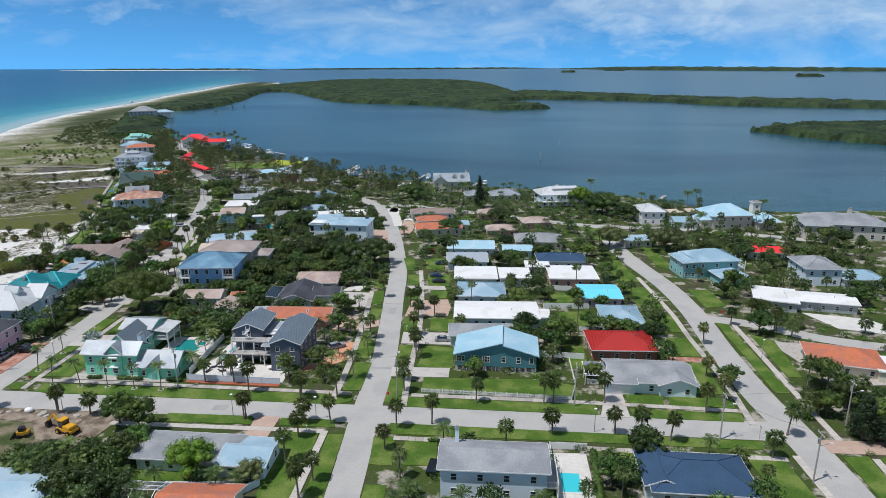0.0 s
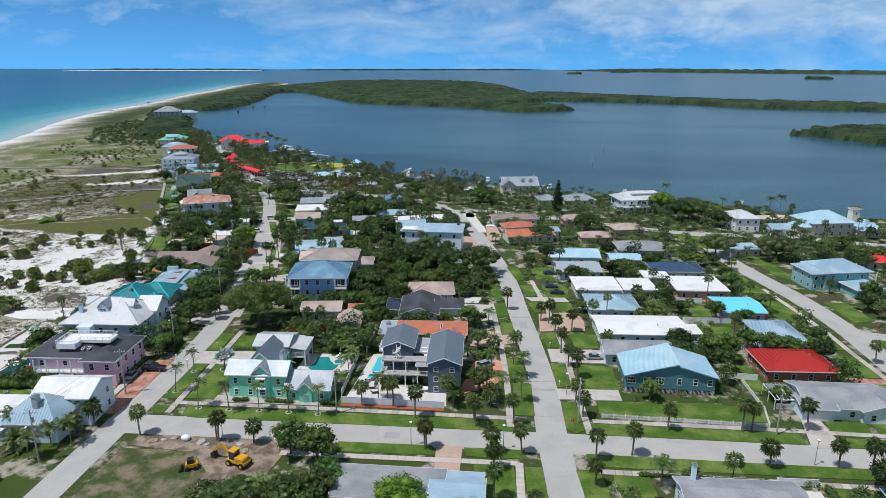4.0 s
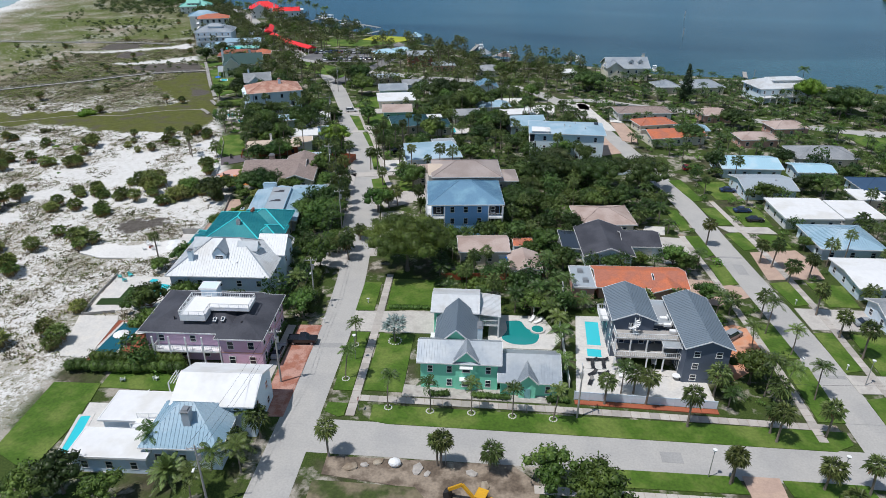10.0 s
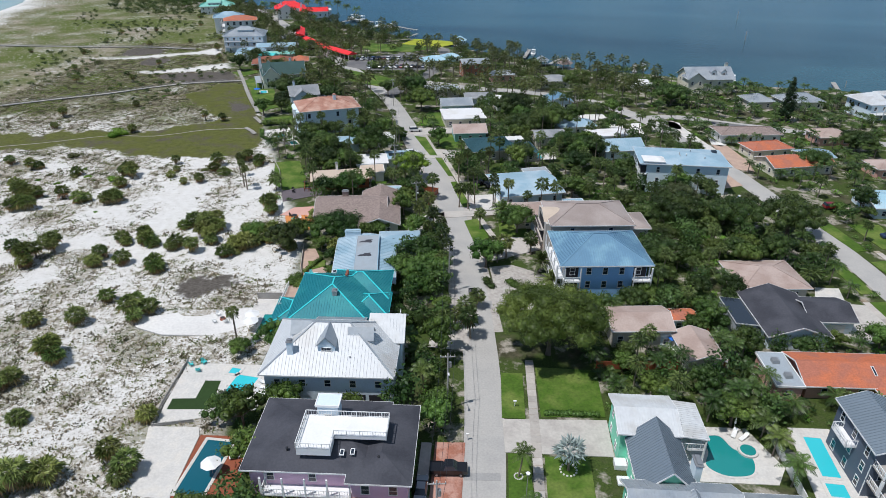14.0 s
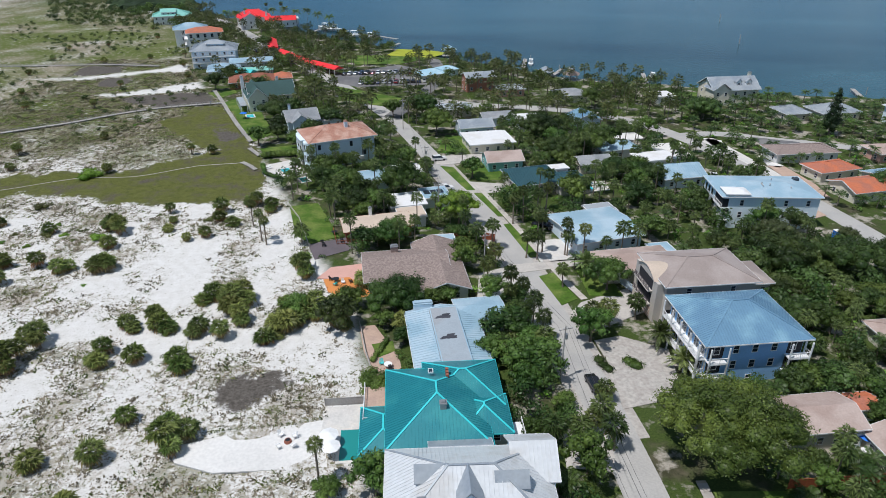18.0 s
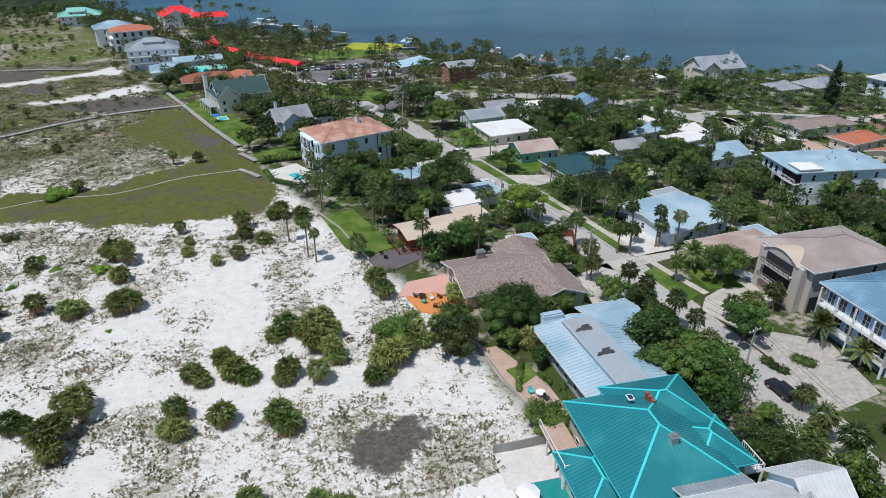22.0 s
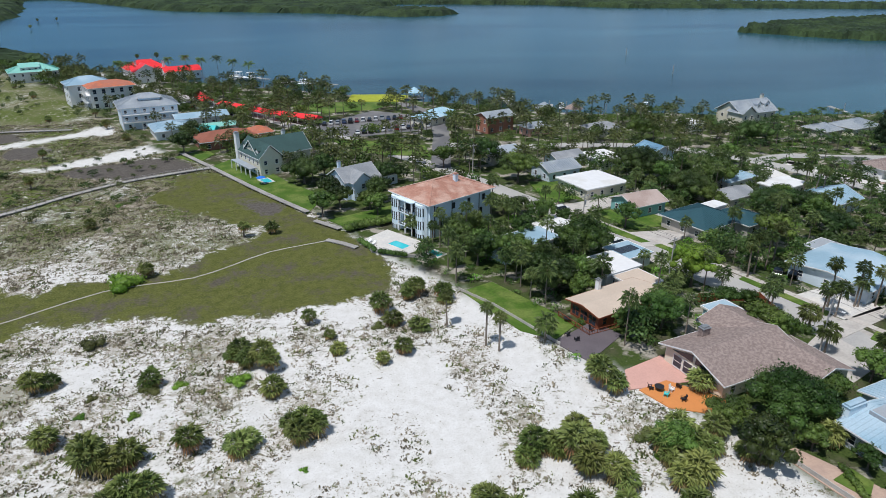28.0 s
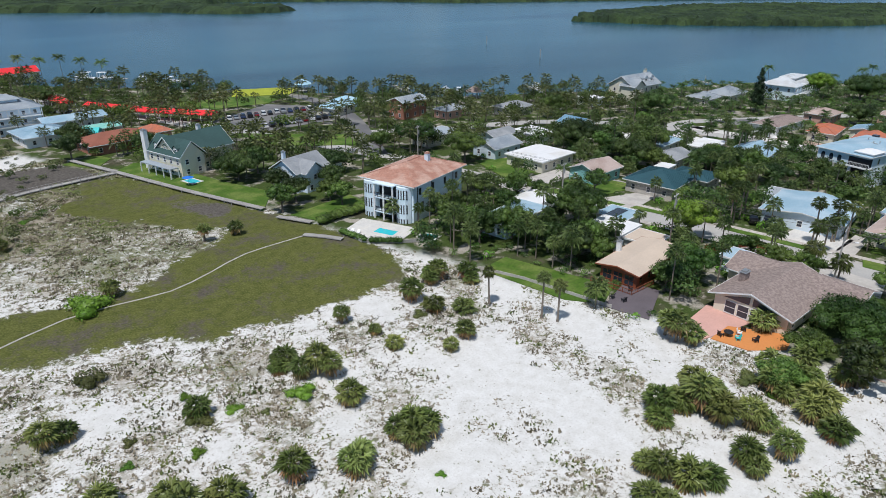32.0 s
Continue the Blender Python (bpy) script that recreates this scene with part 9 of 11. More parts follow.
GROVE_PALMS = [(-134.4, 208.1), (-137, 206.5), (-131.9, 206), (-129, 207), (-130.5, 185.6), (-124.9, 187.7), (-122.7, 189.2), (-126.7, 185.6), (-121.7, 184.1), (-116.8, 214.6), (-117.9, 218.1), (-114.7, 216.9), (-108.9, 219.3), (-121, 194.8)]
DATE_PALMS = [(-133.3, 115.2), (-107.7, 210), (-105, 202.8), (-115.6, 236.1)]
GROVE_PALMS += [(-123.2, 124.9), (-125.3, 121.2), (-49.7, 140.9)]
ROW_PALMS = [(-128.6, 263.2), (-125.9, 264.3), (-122.2, 265.2), (-120, 265.6), (-118.2, 246.3), (-114.2, 245.2), (-123.3, 247.8), (-75.2, 302.8), (-77.8, 296.8), (-75.2, 296.1)]
COCO_PALMS = [(-84.5, 101.2), (-81.2, 99.4), (-86.4, 98.2), (-79.2, 101.8), (-76.6, 100.6), (-83.0, 96.4), (-74.0, 98.4), (-128.3, 117.9), (-123.8, 117.8), (-128.8, 112.1), (-75.2, 157.6), (-74.6, 151.9), (-77.8, 164.4), (-75, 145), (-75.7, 168), (-81, 165.4), (-78.5, 167), (-75.6, 161.5), (-130.9, 175.2), (-129.1, 168.2), (-132.3, 178.9), (-137.3, 119.5), (-130.3, 121.8), (-127.8, 127.5), (-125.1, 125.8)]


def pick(i, a, b):
    """A steady spread of values between a and b."""
    return a + (b - a) * ((i * 0.61803) % 1.0)


for i, (x, y) in enumerate(STREET_PALMS + STREET_PALMS_B):
    palm("sabal", x, y, pick(i, 4.2, 6.6), pick(i + 3, 1.0, 1.25))
for i, (x, y) in enumerate(SLIM_PALMS):
    palm("plume", x, y, pick(i, 6.0, 7.2), 0.85, group="slender verge palms", label="slender feather palm in a white ring on the verge")
for i, (x, y) in enumerate(DRIVE_PALMS):
    palm("plume", x, y, pick(i, 6.0, 8.5), 1.0)
for i, (x, y, r) in enumerate(DUNE_PALMS + DUNE_PALMS_B):
    n = 1 if r < 2.8 else 2 if r < 3.7 else 3
    palm("dune", x, y, 0.6 + r * pick(i, 0.25, 0.75), r * (0, 0.60, 0.46, 0.40)[n], heads=n)
for i, (x, y) in enumerate(SCRUB_PALMS):
    palm("dune", x, y, pick(i, 1.4, 3.0), pick(i + 2, 1.0, 1.3))
for i, (x, y) in enumerate(TALL_PALMS):
    palm("tall", x, y, pick(i, 6.2, 8.0), 0.8)
for i, (x, y) in enumerate(GROVE_PALMS):
    palm("sabal", x, y, pick(i, 3.0, 5.0), pick(i, 1.1, 1.4))
for i, (x, y) in enumerate(DATE_PALMS):
    palm("date", x, y, pick(i, 2.6, 4.0), 1.05)
for i, (x, y) in enumerate(ROW_PALMS):
    palm("tall", x, y, pick(i, 7.5, 10.0), 1.0)
for i, (x, y) in enumerate(COCO_PALMS):
    palm("plume", x, y, pick(i, 3.8, 5.5), 1.15)
palm("silver", -106.0, 152.2, 3.4, 1.35)

# trees that stand out
for kind, x, y, r in (("oak", -107.2, 180.2, 12.4), ("olive", -68.6, 247.5, 7.0), ("dark", -71.5, 239.0, 8.4), ("dark", -57.2, 236.5, 8.6), ("dark", -44.4, 234.5, 9.8), ("dark", -78.0, 226.0, 5.5), ("dark", -80.5, 234.0, 5.0),
                      ("dark", -82.6, 216.0, 6.6), ("garden", -97.8, 313.5, 7.6), ("grape", -156.6, 222.4, 7.2), ("round", -142.6, 263.4, 6.7), ("garden", -159.0, 250.0, 5.6), ("garden", -158.2, 281.0, 7.7), ("dark", -111.3, 330.8, 9.6), ("garden", -148.2, 338.6, 7.2), ("garden", -153.6, 358.0, 7.5),
                      ("dark", -109.0, 309.5, 8.0), ("dark", -94.5, 295.0, 6.2), ("garden", -111.0, 275.5, 5.2), ("garden", -173.6, 284.2, 5.6), ("garden", -112.0, 230.5, 5.6), ("garden", -119.4, 212.0, 4.6), ("dark", -167.5, 216.2, 4.6), ("grape", -176.5, 221.8, 3.6), ("dark", -86.0, 290.0, 6.2), ("garden", -165.0, 360.0, 4.6), ("dark", -188.0, 349.0, 6.6), ("garden", -195.0, 323.0, 3.8), ("dark", -19.0, 283.0, 6.6), ("dark", 3.0, 302.0, 7.2), ("dark", -45.8, 357.0, 8.5), ("garden", -84.0, 371.0, 7.0), ("garden", -133.0, 202.5, 4.6), ("dark", -92.5, 276.5, 6.0), ("garden", -72.8, 115.0, 4.8), ("round", -54.8, 100.4, 5.2), ("dark", -82.9, 99.6, 6.0), ("dark", -74.6, 100.6, 4.6), ("garden", -69.0, 107.6, 3.8), ("olive", -43.4, 100.0, 3.4),
                      ("garden", 17.4, 160.0, 4.0), ("garden", 56.8, 144.0, 3.4), ("olive", 48.5, 264.0, 8.2), ("olive", 70.0, 260.0, 9.0), ("dark", 55.0, 325.0, 11.0), ("dark", 66.0, 314.0, 7.5), ("round", 46.0, 342.0, 8.0), ("dark", 29.0, 352.0, 7.0), ("dark", 30.0, 112.4, 4.6),
                      ("garden", 22.4, 104.0, 3.8), ("garden", -78.8, 118.0, 4.4), ("dark", -147.4, 112.0, 4.4), ("dark", -210.2, 356.0, 7.4), ("dark", -203.6, 360.2, 5.0), ("dark", -246.0, 401.7, 5.4), ("dark", -246.8, 499.7, 5.0), ("garden", -209.0, 326.0, 4.4), ("dark", -226.0, 398.5, 4.6), ("dark", -244.0, 420.0, 5.2), ("dark", -203.5, 331.5, 4.2), ("dark", -192.0, 334.5, 4.6),
                      ("garden", -196.0, 328.0, 3.6), ("dark", -205.0, 340.5, 4.2), ("dark", 52.0, 326.0, 5.4), ("garden", -165.0, 271.0, 4.2), ("garden", -171.5, 268.0, 3.4), ("dark", -168.0, 279.0, 4.0), ("dark", -52.0, 220.5, 4.6), ("olive", -60.0, 246.5, 3.2), ("olive", -48.5, 252.0, 3.0),
                      ("garden", -88.6, 101.0, 3.2), ("dark", -78.0, 97.5, 4.4), ("dark", -72.5, 91.8, 5.0), ("garden", -82.5, 103.0, 3.0), ("dark", -65.6, 91.5, 4.6), ("dark", -69.8, 104.0, 4.2), ("garden", -151.3, 110.5, 3.6), ("garden", -140.5, 110.6, 3.4), ("grape", -146.5, 226.0, 3.6), ("grape", -166.0, 224.0, 3.8), ("grape", -148.6, 178.8, 2.4), ("grape", -158.8, 197.6, 3.4), ("grape", -163.6, 175.6, 2.6), ("grape", -160.0, 158.6, 3.6), ("grape", -152.0, 157.6, 2.6)):
    tree(kind, x, y, r)
conifer(-7.0, 337.0, 17.0, 3.6)
conifer(76.0, 123.0, 10.0, 3.6)
conifer(80.5, 120.5, 11.0, 3.8)
for x0, y0, x1, y1, w, hh in ((-163, 138.5, -142, 139.6, 2.4, 2.6), (-160, 141, -143, 141.5, 2.0, 3.0), (-128.9, 143.5, -128.9, 156, 1.2, 1.2), (-130.5, 132.2, -130.2, 136.4, 1.8, 1.8), (-157.8, 193.6, -150.5, 199.4, 2.2, 2.2), (-160, 205.6, -157.6, 212.6, 1.0, 1.0), (-205, 313.6, -191.2, 316.8, 2.6, 2.2), (-203.2, 306.4, -200.6, 298.8, 1.4, 1.4), (-200.2, 298.2, -194.6, 294.4, 1.4, 1.4),
                              (-167, 299.6, -150, 304.4, 1.4, 1.6), (-170, 302.4, -160, 297.2, 1.6, 1.6), (-98, 137.2, -94.6, 137.3, 1.2, 1.0), (-90.6, 137.4, -84.4, 137.4, 1.2, 0.9), (-78, 137.4, -74.4, 137.4, 1.2, 1.0), (-108.8, 163.9, -100, 164.3, 1.0, 0.8), (19.6, 96, 20.6, 114, 1.4, 1.6), (-12, 116.0, 11, 115.4, 1.0, 0.7), (-114.5, 205.8, -112.5, 203.6, 2.4, 0.8), (-119.6, 206.4, -117.6, 202.6, 1.8, 0.8), (-126.6, 168, -126.8, 178, 2.2, 2.0), (-124.6, 160, -125, 168, 2.2, 2.2)):
    hedge(x0, y0, x1, y1, w, hh)


def inside_any(px, py, polys, grow=0.0):
    hit = np.zeros(px.shape, bool)
    for poly in polys:
        a = np.array(poly)
        near = (px > a[:, 0].min() - grow) & (px < a[:, 0].max() + grow) & (py > a[:, 1].min() - grow) & (py < a[:, 1].max() + grow) & ~hit
        if near.any():
            hit[near] |= signed(poly, px[near], py[near]) > -grow
    return hit


def scatter(seed, n, area, gap, grow):
    """Random free places inside an outline, clear of houses, roads and yards, at least gap apart."""
    rng_ = np.random.RandomState(seed)
    a = np.array(area)
    x, y = rng_.uniform(a[:, 0].min(), a[:, 0].max(), n), rng_.uniform(a[:, 1].min(), a[:, 1].max(), n)
    ok = (signed(area, x, y) > 0) & (signed(LAND, x, y) > 5)
    x, y = x[ok], y[ok]
    ok = ~inside_any(x, y, FOOT, grow)
    out = []
    for p in zip(x[ok], y[ok]):
        if all((p[0] - q[0]) ** 2 + (p[1] - q[1]) ** 2 > gap * gap for q in out):
            out.append((float(p[0]), float(p[1])))
    return out


# gardens: outline, tries, spacing, and the mix of plants
GARDENS = (
    ([(-104, 160), (-70, 164), (-46, 168), (-44, 230), (-60, 250), (-104, 232), (-100, 196)], 1050, 3.0, ("areca", "garden", "dark", "sabal", "dark", "areca")),
    ([(-150, 139), (-123.5, 138), (-126.0, 200), (-134, 245), (-150, 245), (-160, 215), (-158, 160)], 430, 3.4, ("sabal", "garden", "sabal", "areca", "sabal", "sabal", "sabal")),
    ([(-180, 245), (-135, 245), (-150, 300), (-168, 330), (-196, 300)], 620, 3.2, ("sabal", "garden", "sabal", "tall", "dark")),
    ([(-125, 240), (-60, 235), (-50, 300), (-75, 345), (-140, 345), (-150, 320)], 1250, 3.3, ("sabal", "dark", "tall", "garden", "sabal", "areca")),
    ([(-52, 138), (-31, 138), (-38, 230), (-46, 240), (-44, 180)], 200, 3.8, ("plume", "sabal", "plume", "garden")),
    ([(-22, 138), (50, 138), (52, 260), (-30, 262)], 560, 3.8, ("garden", "sabal", "garden", "dark", "sabal")),
    ([(-30, 262), (50, 262), (110, 240), (100, 345), (20, 380), (-50, 400), (-60, 300)], 1500, 3.5, ("dark", "sabal", "dark", "tall", "garden", "sabal", "areca")),
    ([(66, 90), (140, 90), (150, 300), (80, 340), (70, 200)], 800, 3.7, ("sabal", "dark", "tall", "sabal", "garden", "sabal")),
    ([(-92, 60), (-40, 60), (-42, 112), (-66, 104), (-78, 103), (-90, 99)], 300, 3.6, ("areca", "areca", "garden", "areca")),
    ([(-18, 60), (60, 60), (58, 116), (-18, 116)], 300, 4.0, ("garden", "sabal", "areca")),
)
trees_left = 235
fill_fan, fill_plume, fill_trees = [], [], []
for gi, (area, tries, gap, mix) in enumerate(GARDENS):
    for i, (x, y) in enumerate(scatter(300 + gi, tries, area, gap, 0.7)):
        kind = mix[(i * 7 + gi) % len(mix)]
        if kind in ("sabal", "tall"):
            fill_fan.append((x, y, pick(i, 6.5, 9.5) if kind == "tall" or i % 6 == 0 else pick(i, 2.8, 6.2), pick(i + 1, 0.85, 1.4)))
        elif kind in ("areca", "plume"):
            fill_plume.append((x, y, pick(i, 1.8, 5.6), pick(i + 1, 0.9, 1.25)))
        elif trees_left > 0 and i % 4:
            trees_left -= 1
            tree(kind, x, y, pick(i, 1.9, 3.8) * (1.35 if i % 3 == 0 else 1.1), squash=pick(i + 2, 0.8, 1.15))
        else:
            fill_trees.append((x, y, i))


def palm_stems(name, rows, label):
    vs, fs, off = [], [], 0
    for x, y, z, s in rows:
        v, f = stem(z)
        vs.append(v + np.array((x, y, 0)))
        fs.append(f + off)
        off += len(v)
    tagged(new(name, raw_mesh(name, np.concatenate(vs), np.concatenate(fs), [M["bark"]])), label, "palm trunks", kind="stuff")


def stem(high, r=0.16):
    v = np.array([(math.cos(a) * r * s, math.sin(a) * r * s, z) for z, s in ((0, 1), (high, 0.75)) for a in (0, 1.571, 3.142, 4.712)])
    return v, np.array([(k, (k + 1) % 4, 4 + (k + 1) % 4, 4 + k) for k in range(4)])


joined("garden_palms", [(*fan_crown(410 + k, 28, 0.85, 1.0, segs=9), 0) for k in range(4)], [(x, y, z + 0.1, s, i * 1.3, i % 4) for i, (x, y, z, s) in enumerate(fill_fan)], "sabal palms crowding the gardens between the houses", "palm trees", [M["frond"]])
joined("garden_feather_palms", [(*feather_crown(420 + k, 15, 2.6, 11), 0) for k in range(4)], [(x, y, z, s, i * 1.3, i % 4) for i, (x, y, z, s) in enumerate(fill_plume)], "feather palms crowding the gardens between the houses", "palm trees", [M["frond_feather"]])
palm_stems("garden_palm_trunks", fill_fan + fill_plume, "trunks of the garden palms")

# far woods and palms, joined
fan_far = [(*fan_crown(400 + k, 16, 0.9, 1.15, -40, 85, 0.3, 5), 0) for k in range(3)]


def far_tree(seed, r, high, per=30, size=0.26):
    rng_ = np.random.RandomState(seed)
    blobs = [(rng_.uniform(-0.5, 0.5) * r, rng_.uniform(-0.5, 0.5) * r, high * rng_.uniform(0.4, 0.75), r * rng_.uniform(0.45, 0.65), 0.8) for _ in range(5)]
    v, f = leaf_cloud(seed, blobs, per, size)
    cv, cf = core_blobs(blobs, 0.72)
    return np.concatenate([v, cv]), np.concatenate([f, np.c_[cf, cf[:, 2]] + len(v)])


NORTH = [(-150, 345), (-60, 345), (-40, 395), (-90, 440), (-150, 490), (-250, 565), (-330, 640), (-345, 612), (-300, 525), (-262, 440), (-236, 400), (-205, 350), (-170, 335)]
spots = []
for i, (x, y) in enumerate(scatter(501, 3600, NORTH, 3.1, 0.4)):
    spots.append((x, y, i))
palms_far = [(x, y, pick(i, 4.0, 9.0), pick(i, 1.15, 1.75), i * 1.3, i % 3) for x, y, i in spots if i % 5 < 3]
joined("far_palms", fan_far, palms_far, "many sabal palms among the far houses", "palm trees", [M["frond"]])
palm_stems("far_palm_trunks", [p[:4] for p in palms_far], "thin trunks of the far palms")
far_bases = []
for k, mi_ in enumerate((0, 1, 0, 1)):
    v, f = far_tree(520 + k, 3.4, 5.6)
    far_bases.append((v, f, mi_))
joined("far_trees", far_bases, [(x, y, -0.3, pick(i, 0.7, 1.4), i * 2.1, i % 4) for x, y, i in spots if i % 5 >= 3], "dark green trees among the far houses", "trees", [M["leaf_dark"], M["leaf"]])
joined("garden_trees", far_bases, [(x, y, -0.3, pick(i, 0.7, 1.4), i * 2.1, i % 4) for x, y, i in fill_trees], "small dark trees between the houses", "trees", [M["leaf_dark"], M["leaf"]])
# shrubs that fill the gardens
shrub = []
for gi, (area, tries, gap, mix) in enumerate(GARDENS):
    shrub += scatter(600 + gi, int(tries * 0.8), area, 2.4, 0.1)
sb = []
for k in range(4):
    v, f = leaf_cloud(540 + k, [(0, 0, 0.55, 0.85, 0.8), (0.7, 0.2, 0.4, 0.6, 0.8), (-0.4, 0.6, 0.45, 0.6, 0.9)], 50, 0.19)
    sb.append((v, f, k % 3))
joined("shrubbery", sb, [(x, y, 0, pick(i, 0.7, 1.5), i * 1.9, i % 4) for i, (x, y) in enumerate(shrub)], "mixed low green shrubs in the gardens", "shrubs", [M["leaf"], M["leaf_dark"], M["leaf_bright"]])
# scrub wood along the north shore road and the neck
bush_bases = []
for k, mi_ in enumerate((0, 1, 0, 1)):
    v, f = far_tree(560 + k, 3.4, 5.0, 7, 0.5)
    bush_bases.append((v, f, mi_))
NECKWOOD = [(-345, 640), (-300, 610), (-340, 650), (-400, 760), (-440, 850), (-470, 850), (-430, 740), (-390, 660), (-370, 615)]
joined("neck_trees", bush_bases, [(x, y, -0.3, pick(i, 0.7, 1.3), i * 2.1, i % 4) for i, (x, y) in enumerate(scatter(502, 900, NECKWOOD, 4.0, 0.3))], "dark scrub trees on the neck of the island", "trees", [M["leaf_dark"], M["leaf"]])

# thickets on the northern dunes
THICKET = [(-345, 612), (-400, 715), (-452, 815), (-505, 815), (-480, 705), (-446, 645), (-425, 600), (-392, 575), (-350, 570), (-330, 560)]
OPEN_DUNE = [(-440, 600), (-320, 600), (-285, 500), (-255, 430), (-245, 405), (-262, 370), (-250, 330), (-300, 315), (-330, 330), (-370, 440), (-410, 520)]
thick = [(x, y, -0.4, pick(i, 0.5, 1.05), i * 2.1, i % 4) for i, (x, y) in enumerate(scatter(503, 1500, THICKET, 3.2, 0.3))]
thick += [(x, y, -0.5, pick(i, 0.22, 0.60), i * 2.1, i % 4) for i, (x, y) in enumerate(scatter(504, 2600, OPEN_DUNE, 4.2, 0.3)) if math.sin(x * 0.071 + 1.3) + math.sin(y * 0.053 + x * 0.02) > 0.0]
joined("dune_thicket", bush_bases, thick, "dark scrub trees and bushes scattered over the northern dunes", "bushes", [M["leaf_dark"], M["leaf_olive"]])

# dune scrub: tufts by the thousand, thick where the cover is thick
rng_t = np.random.RandomState(9)
tx, ty = rng_t.uniform(-330, -160, 110000), rng_t.uniform(140, 470, 110000)
cv = cover(tx, ty)
keep = (rng_t.uniform(0, 1, 110000) < np.clip(cv[:, 0] * 0.8 - 0.1, 0, 1)) & (cv[:, 2] < 0.3) & (cv[:, 1] < 0.4) & (cv[:, 3] < 0.6)
tx, ty = tx[keep], ty[keep]
free = ~inside_any(tx, ty, FOOT, 0.2)
tx, ty = tx[free][:36000], ty[free][:36000]
tz = ground_height(tx, ty)
tufts = []
for k in range(6):
    r_ = np.random.RandomState(800 + k)
    vs, fs = [], []
    for j in range(11):
        o = np.array((r_.normal() * 0.30, r_.normal() * 0.24, 0.0))
        a, t_ = r_.uniform(0, 6.28), r_.uniform(0.12, 0.34)
        d = np.array((math.cos(a), math.sin(a), 0))
        e = np.array((-d[1], d[0], 0)) * r_.uniform(0.07, 0.13)
        up = np.array((0, 0, r_.uniform(0.10, 0.26)))
        q = len(vs)
        vs += [o - e - (0, 0, 0.05), o + d * t_ * 0.6 - e * 0.8 + up, o + d * t_ + up * 0.7, o + e - (0, 0, 0.05)]
        fs.append((q, q + 1, q + 2, q + 3))
    tufts.append((np.array(vs), np.array(fs), 1 if k > 3 else 0))
joined("dune_scrub", tufts, [(tx[i], ty[i], tz[i], pick(i, 0.5, 1.7), i * 2.399, (i * 7) % 6) for i in range(len(tx))], "dry dune grass tufts and low scrub on white sand", "dune grass", [M["tuft"], M["tuft_green"]])
# low green bushes on the dunes
for i, (x, y, r) in enumerate(DUNE_BUSHES):
    lumps = [(0, 0, 0.4, 1.2, 0.5), (1.1, 0.4, 0.35, 0.9, 0.5), (-0.9, 0.5, 0.3, 0.9, 0.5), (0.2, -0.9, 0.3, 0.8, 0.5)]
    v, f = leaf_cloud(820 + i, lumps, 170, 0.11)
    cv, cf = core_blobs(lumps, 0.8)
    v, f = np.concatenate([v, cv]), np.concatenate([f[:, [0, 1, 2]], f[:, [0, 2, 3]], cf + len(v)])
    ob = new("dune_bush", raw_mesh("dune_bush", v, f, [M["tuft_green"] if i % 2 else M["leaf_bright"]]))
    ob.matrix_basis = pose(x, y, 0, 0, 0, i * 50) @ Matrix.Scale(r / 1.9, 4)
    tagged(ob, "low spreading green bush on white sand", "bush", "dune bushes")

# ---- cars ----
def side_profile(bm, pts, width, inset=0.0):
    """A body from its side outline, narrowed towards the top by inset."""
    zs = [p[1] for p in pts]
    lo, hi = min(zs), max(zs)
    ring = []
    for s in (-1, 1):
        ring.append([bm.verts.new((x, s * (width / 2 - inset * (z - lo) / max(hi - lo, 1e-6)), z)) for x, z in pts])
    bm.faces.new(ring[0][::-1])
    bm.faces.new(ring[1])
    n = len(pts)
    for i in range(n):
        bm.faces.new((ring[0][i], ring[0][(i + 1) % n], ring[1][(i + 1) % n], ring[1][i]))
    bmesh.ops.recalc_face_normals(bm, faces=bm.faces)


CAR_SHAPES = {
    "sedan": ([(-2.3, 0.3), (2.3, 0.3), (2.35, 0.62), (2.2, 0.78), (1.2, 0.92), (-1.6, 0.95), (-2.3, 0.9)], [(-1.65, 0.93), (1.15, 0.91), (0.45, 1.42), (-0.95, 1.44)], 1.8),
    "suv": ([(-2.3, 0.35), (2.3, 0.35), (2.35, 0.75), (2.15, 0.98), (1.15, 1.08), (-2.3, 1.1)], [(-2.25, 1.08), (1.1, 1.06), (0.5, 1.70), (-2.0, 1.72)], 1.9),
    "pickup": ([(-2.8, 0.45), (2.7, 0.45), (2.75, 0.9), (2.6, 1.12), (1.3, 1.2), (-2.8, 1.15)], [(-0.75, 1.17), (1.25, 1.18), (0.65, 1.82), (-0.55, 1.84)], 2.0),
    "van": ([(-2.4, 0.35), (2.4, 0.35), (2.45, 0.8), (2.2, 1.05), (-2.45, 1.1)], [(-2.4, 1.08), (2.0, 1.04), (1.2, 2.0), (-2.35, 2.05)], 1.95),
}
CAR_MESH = {}


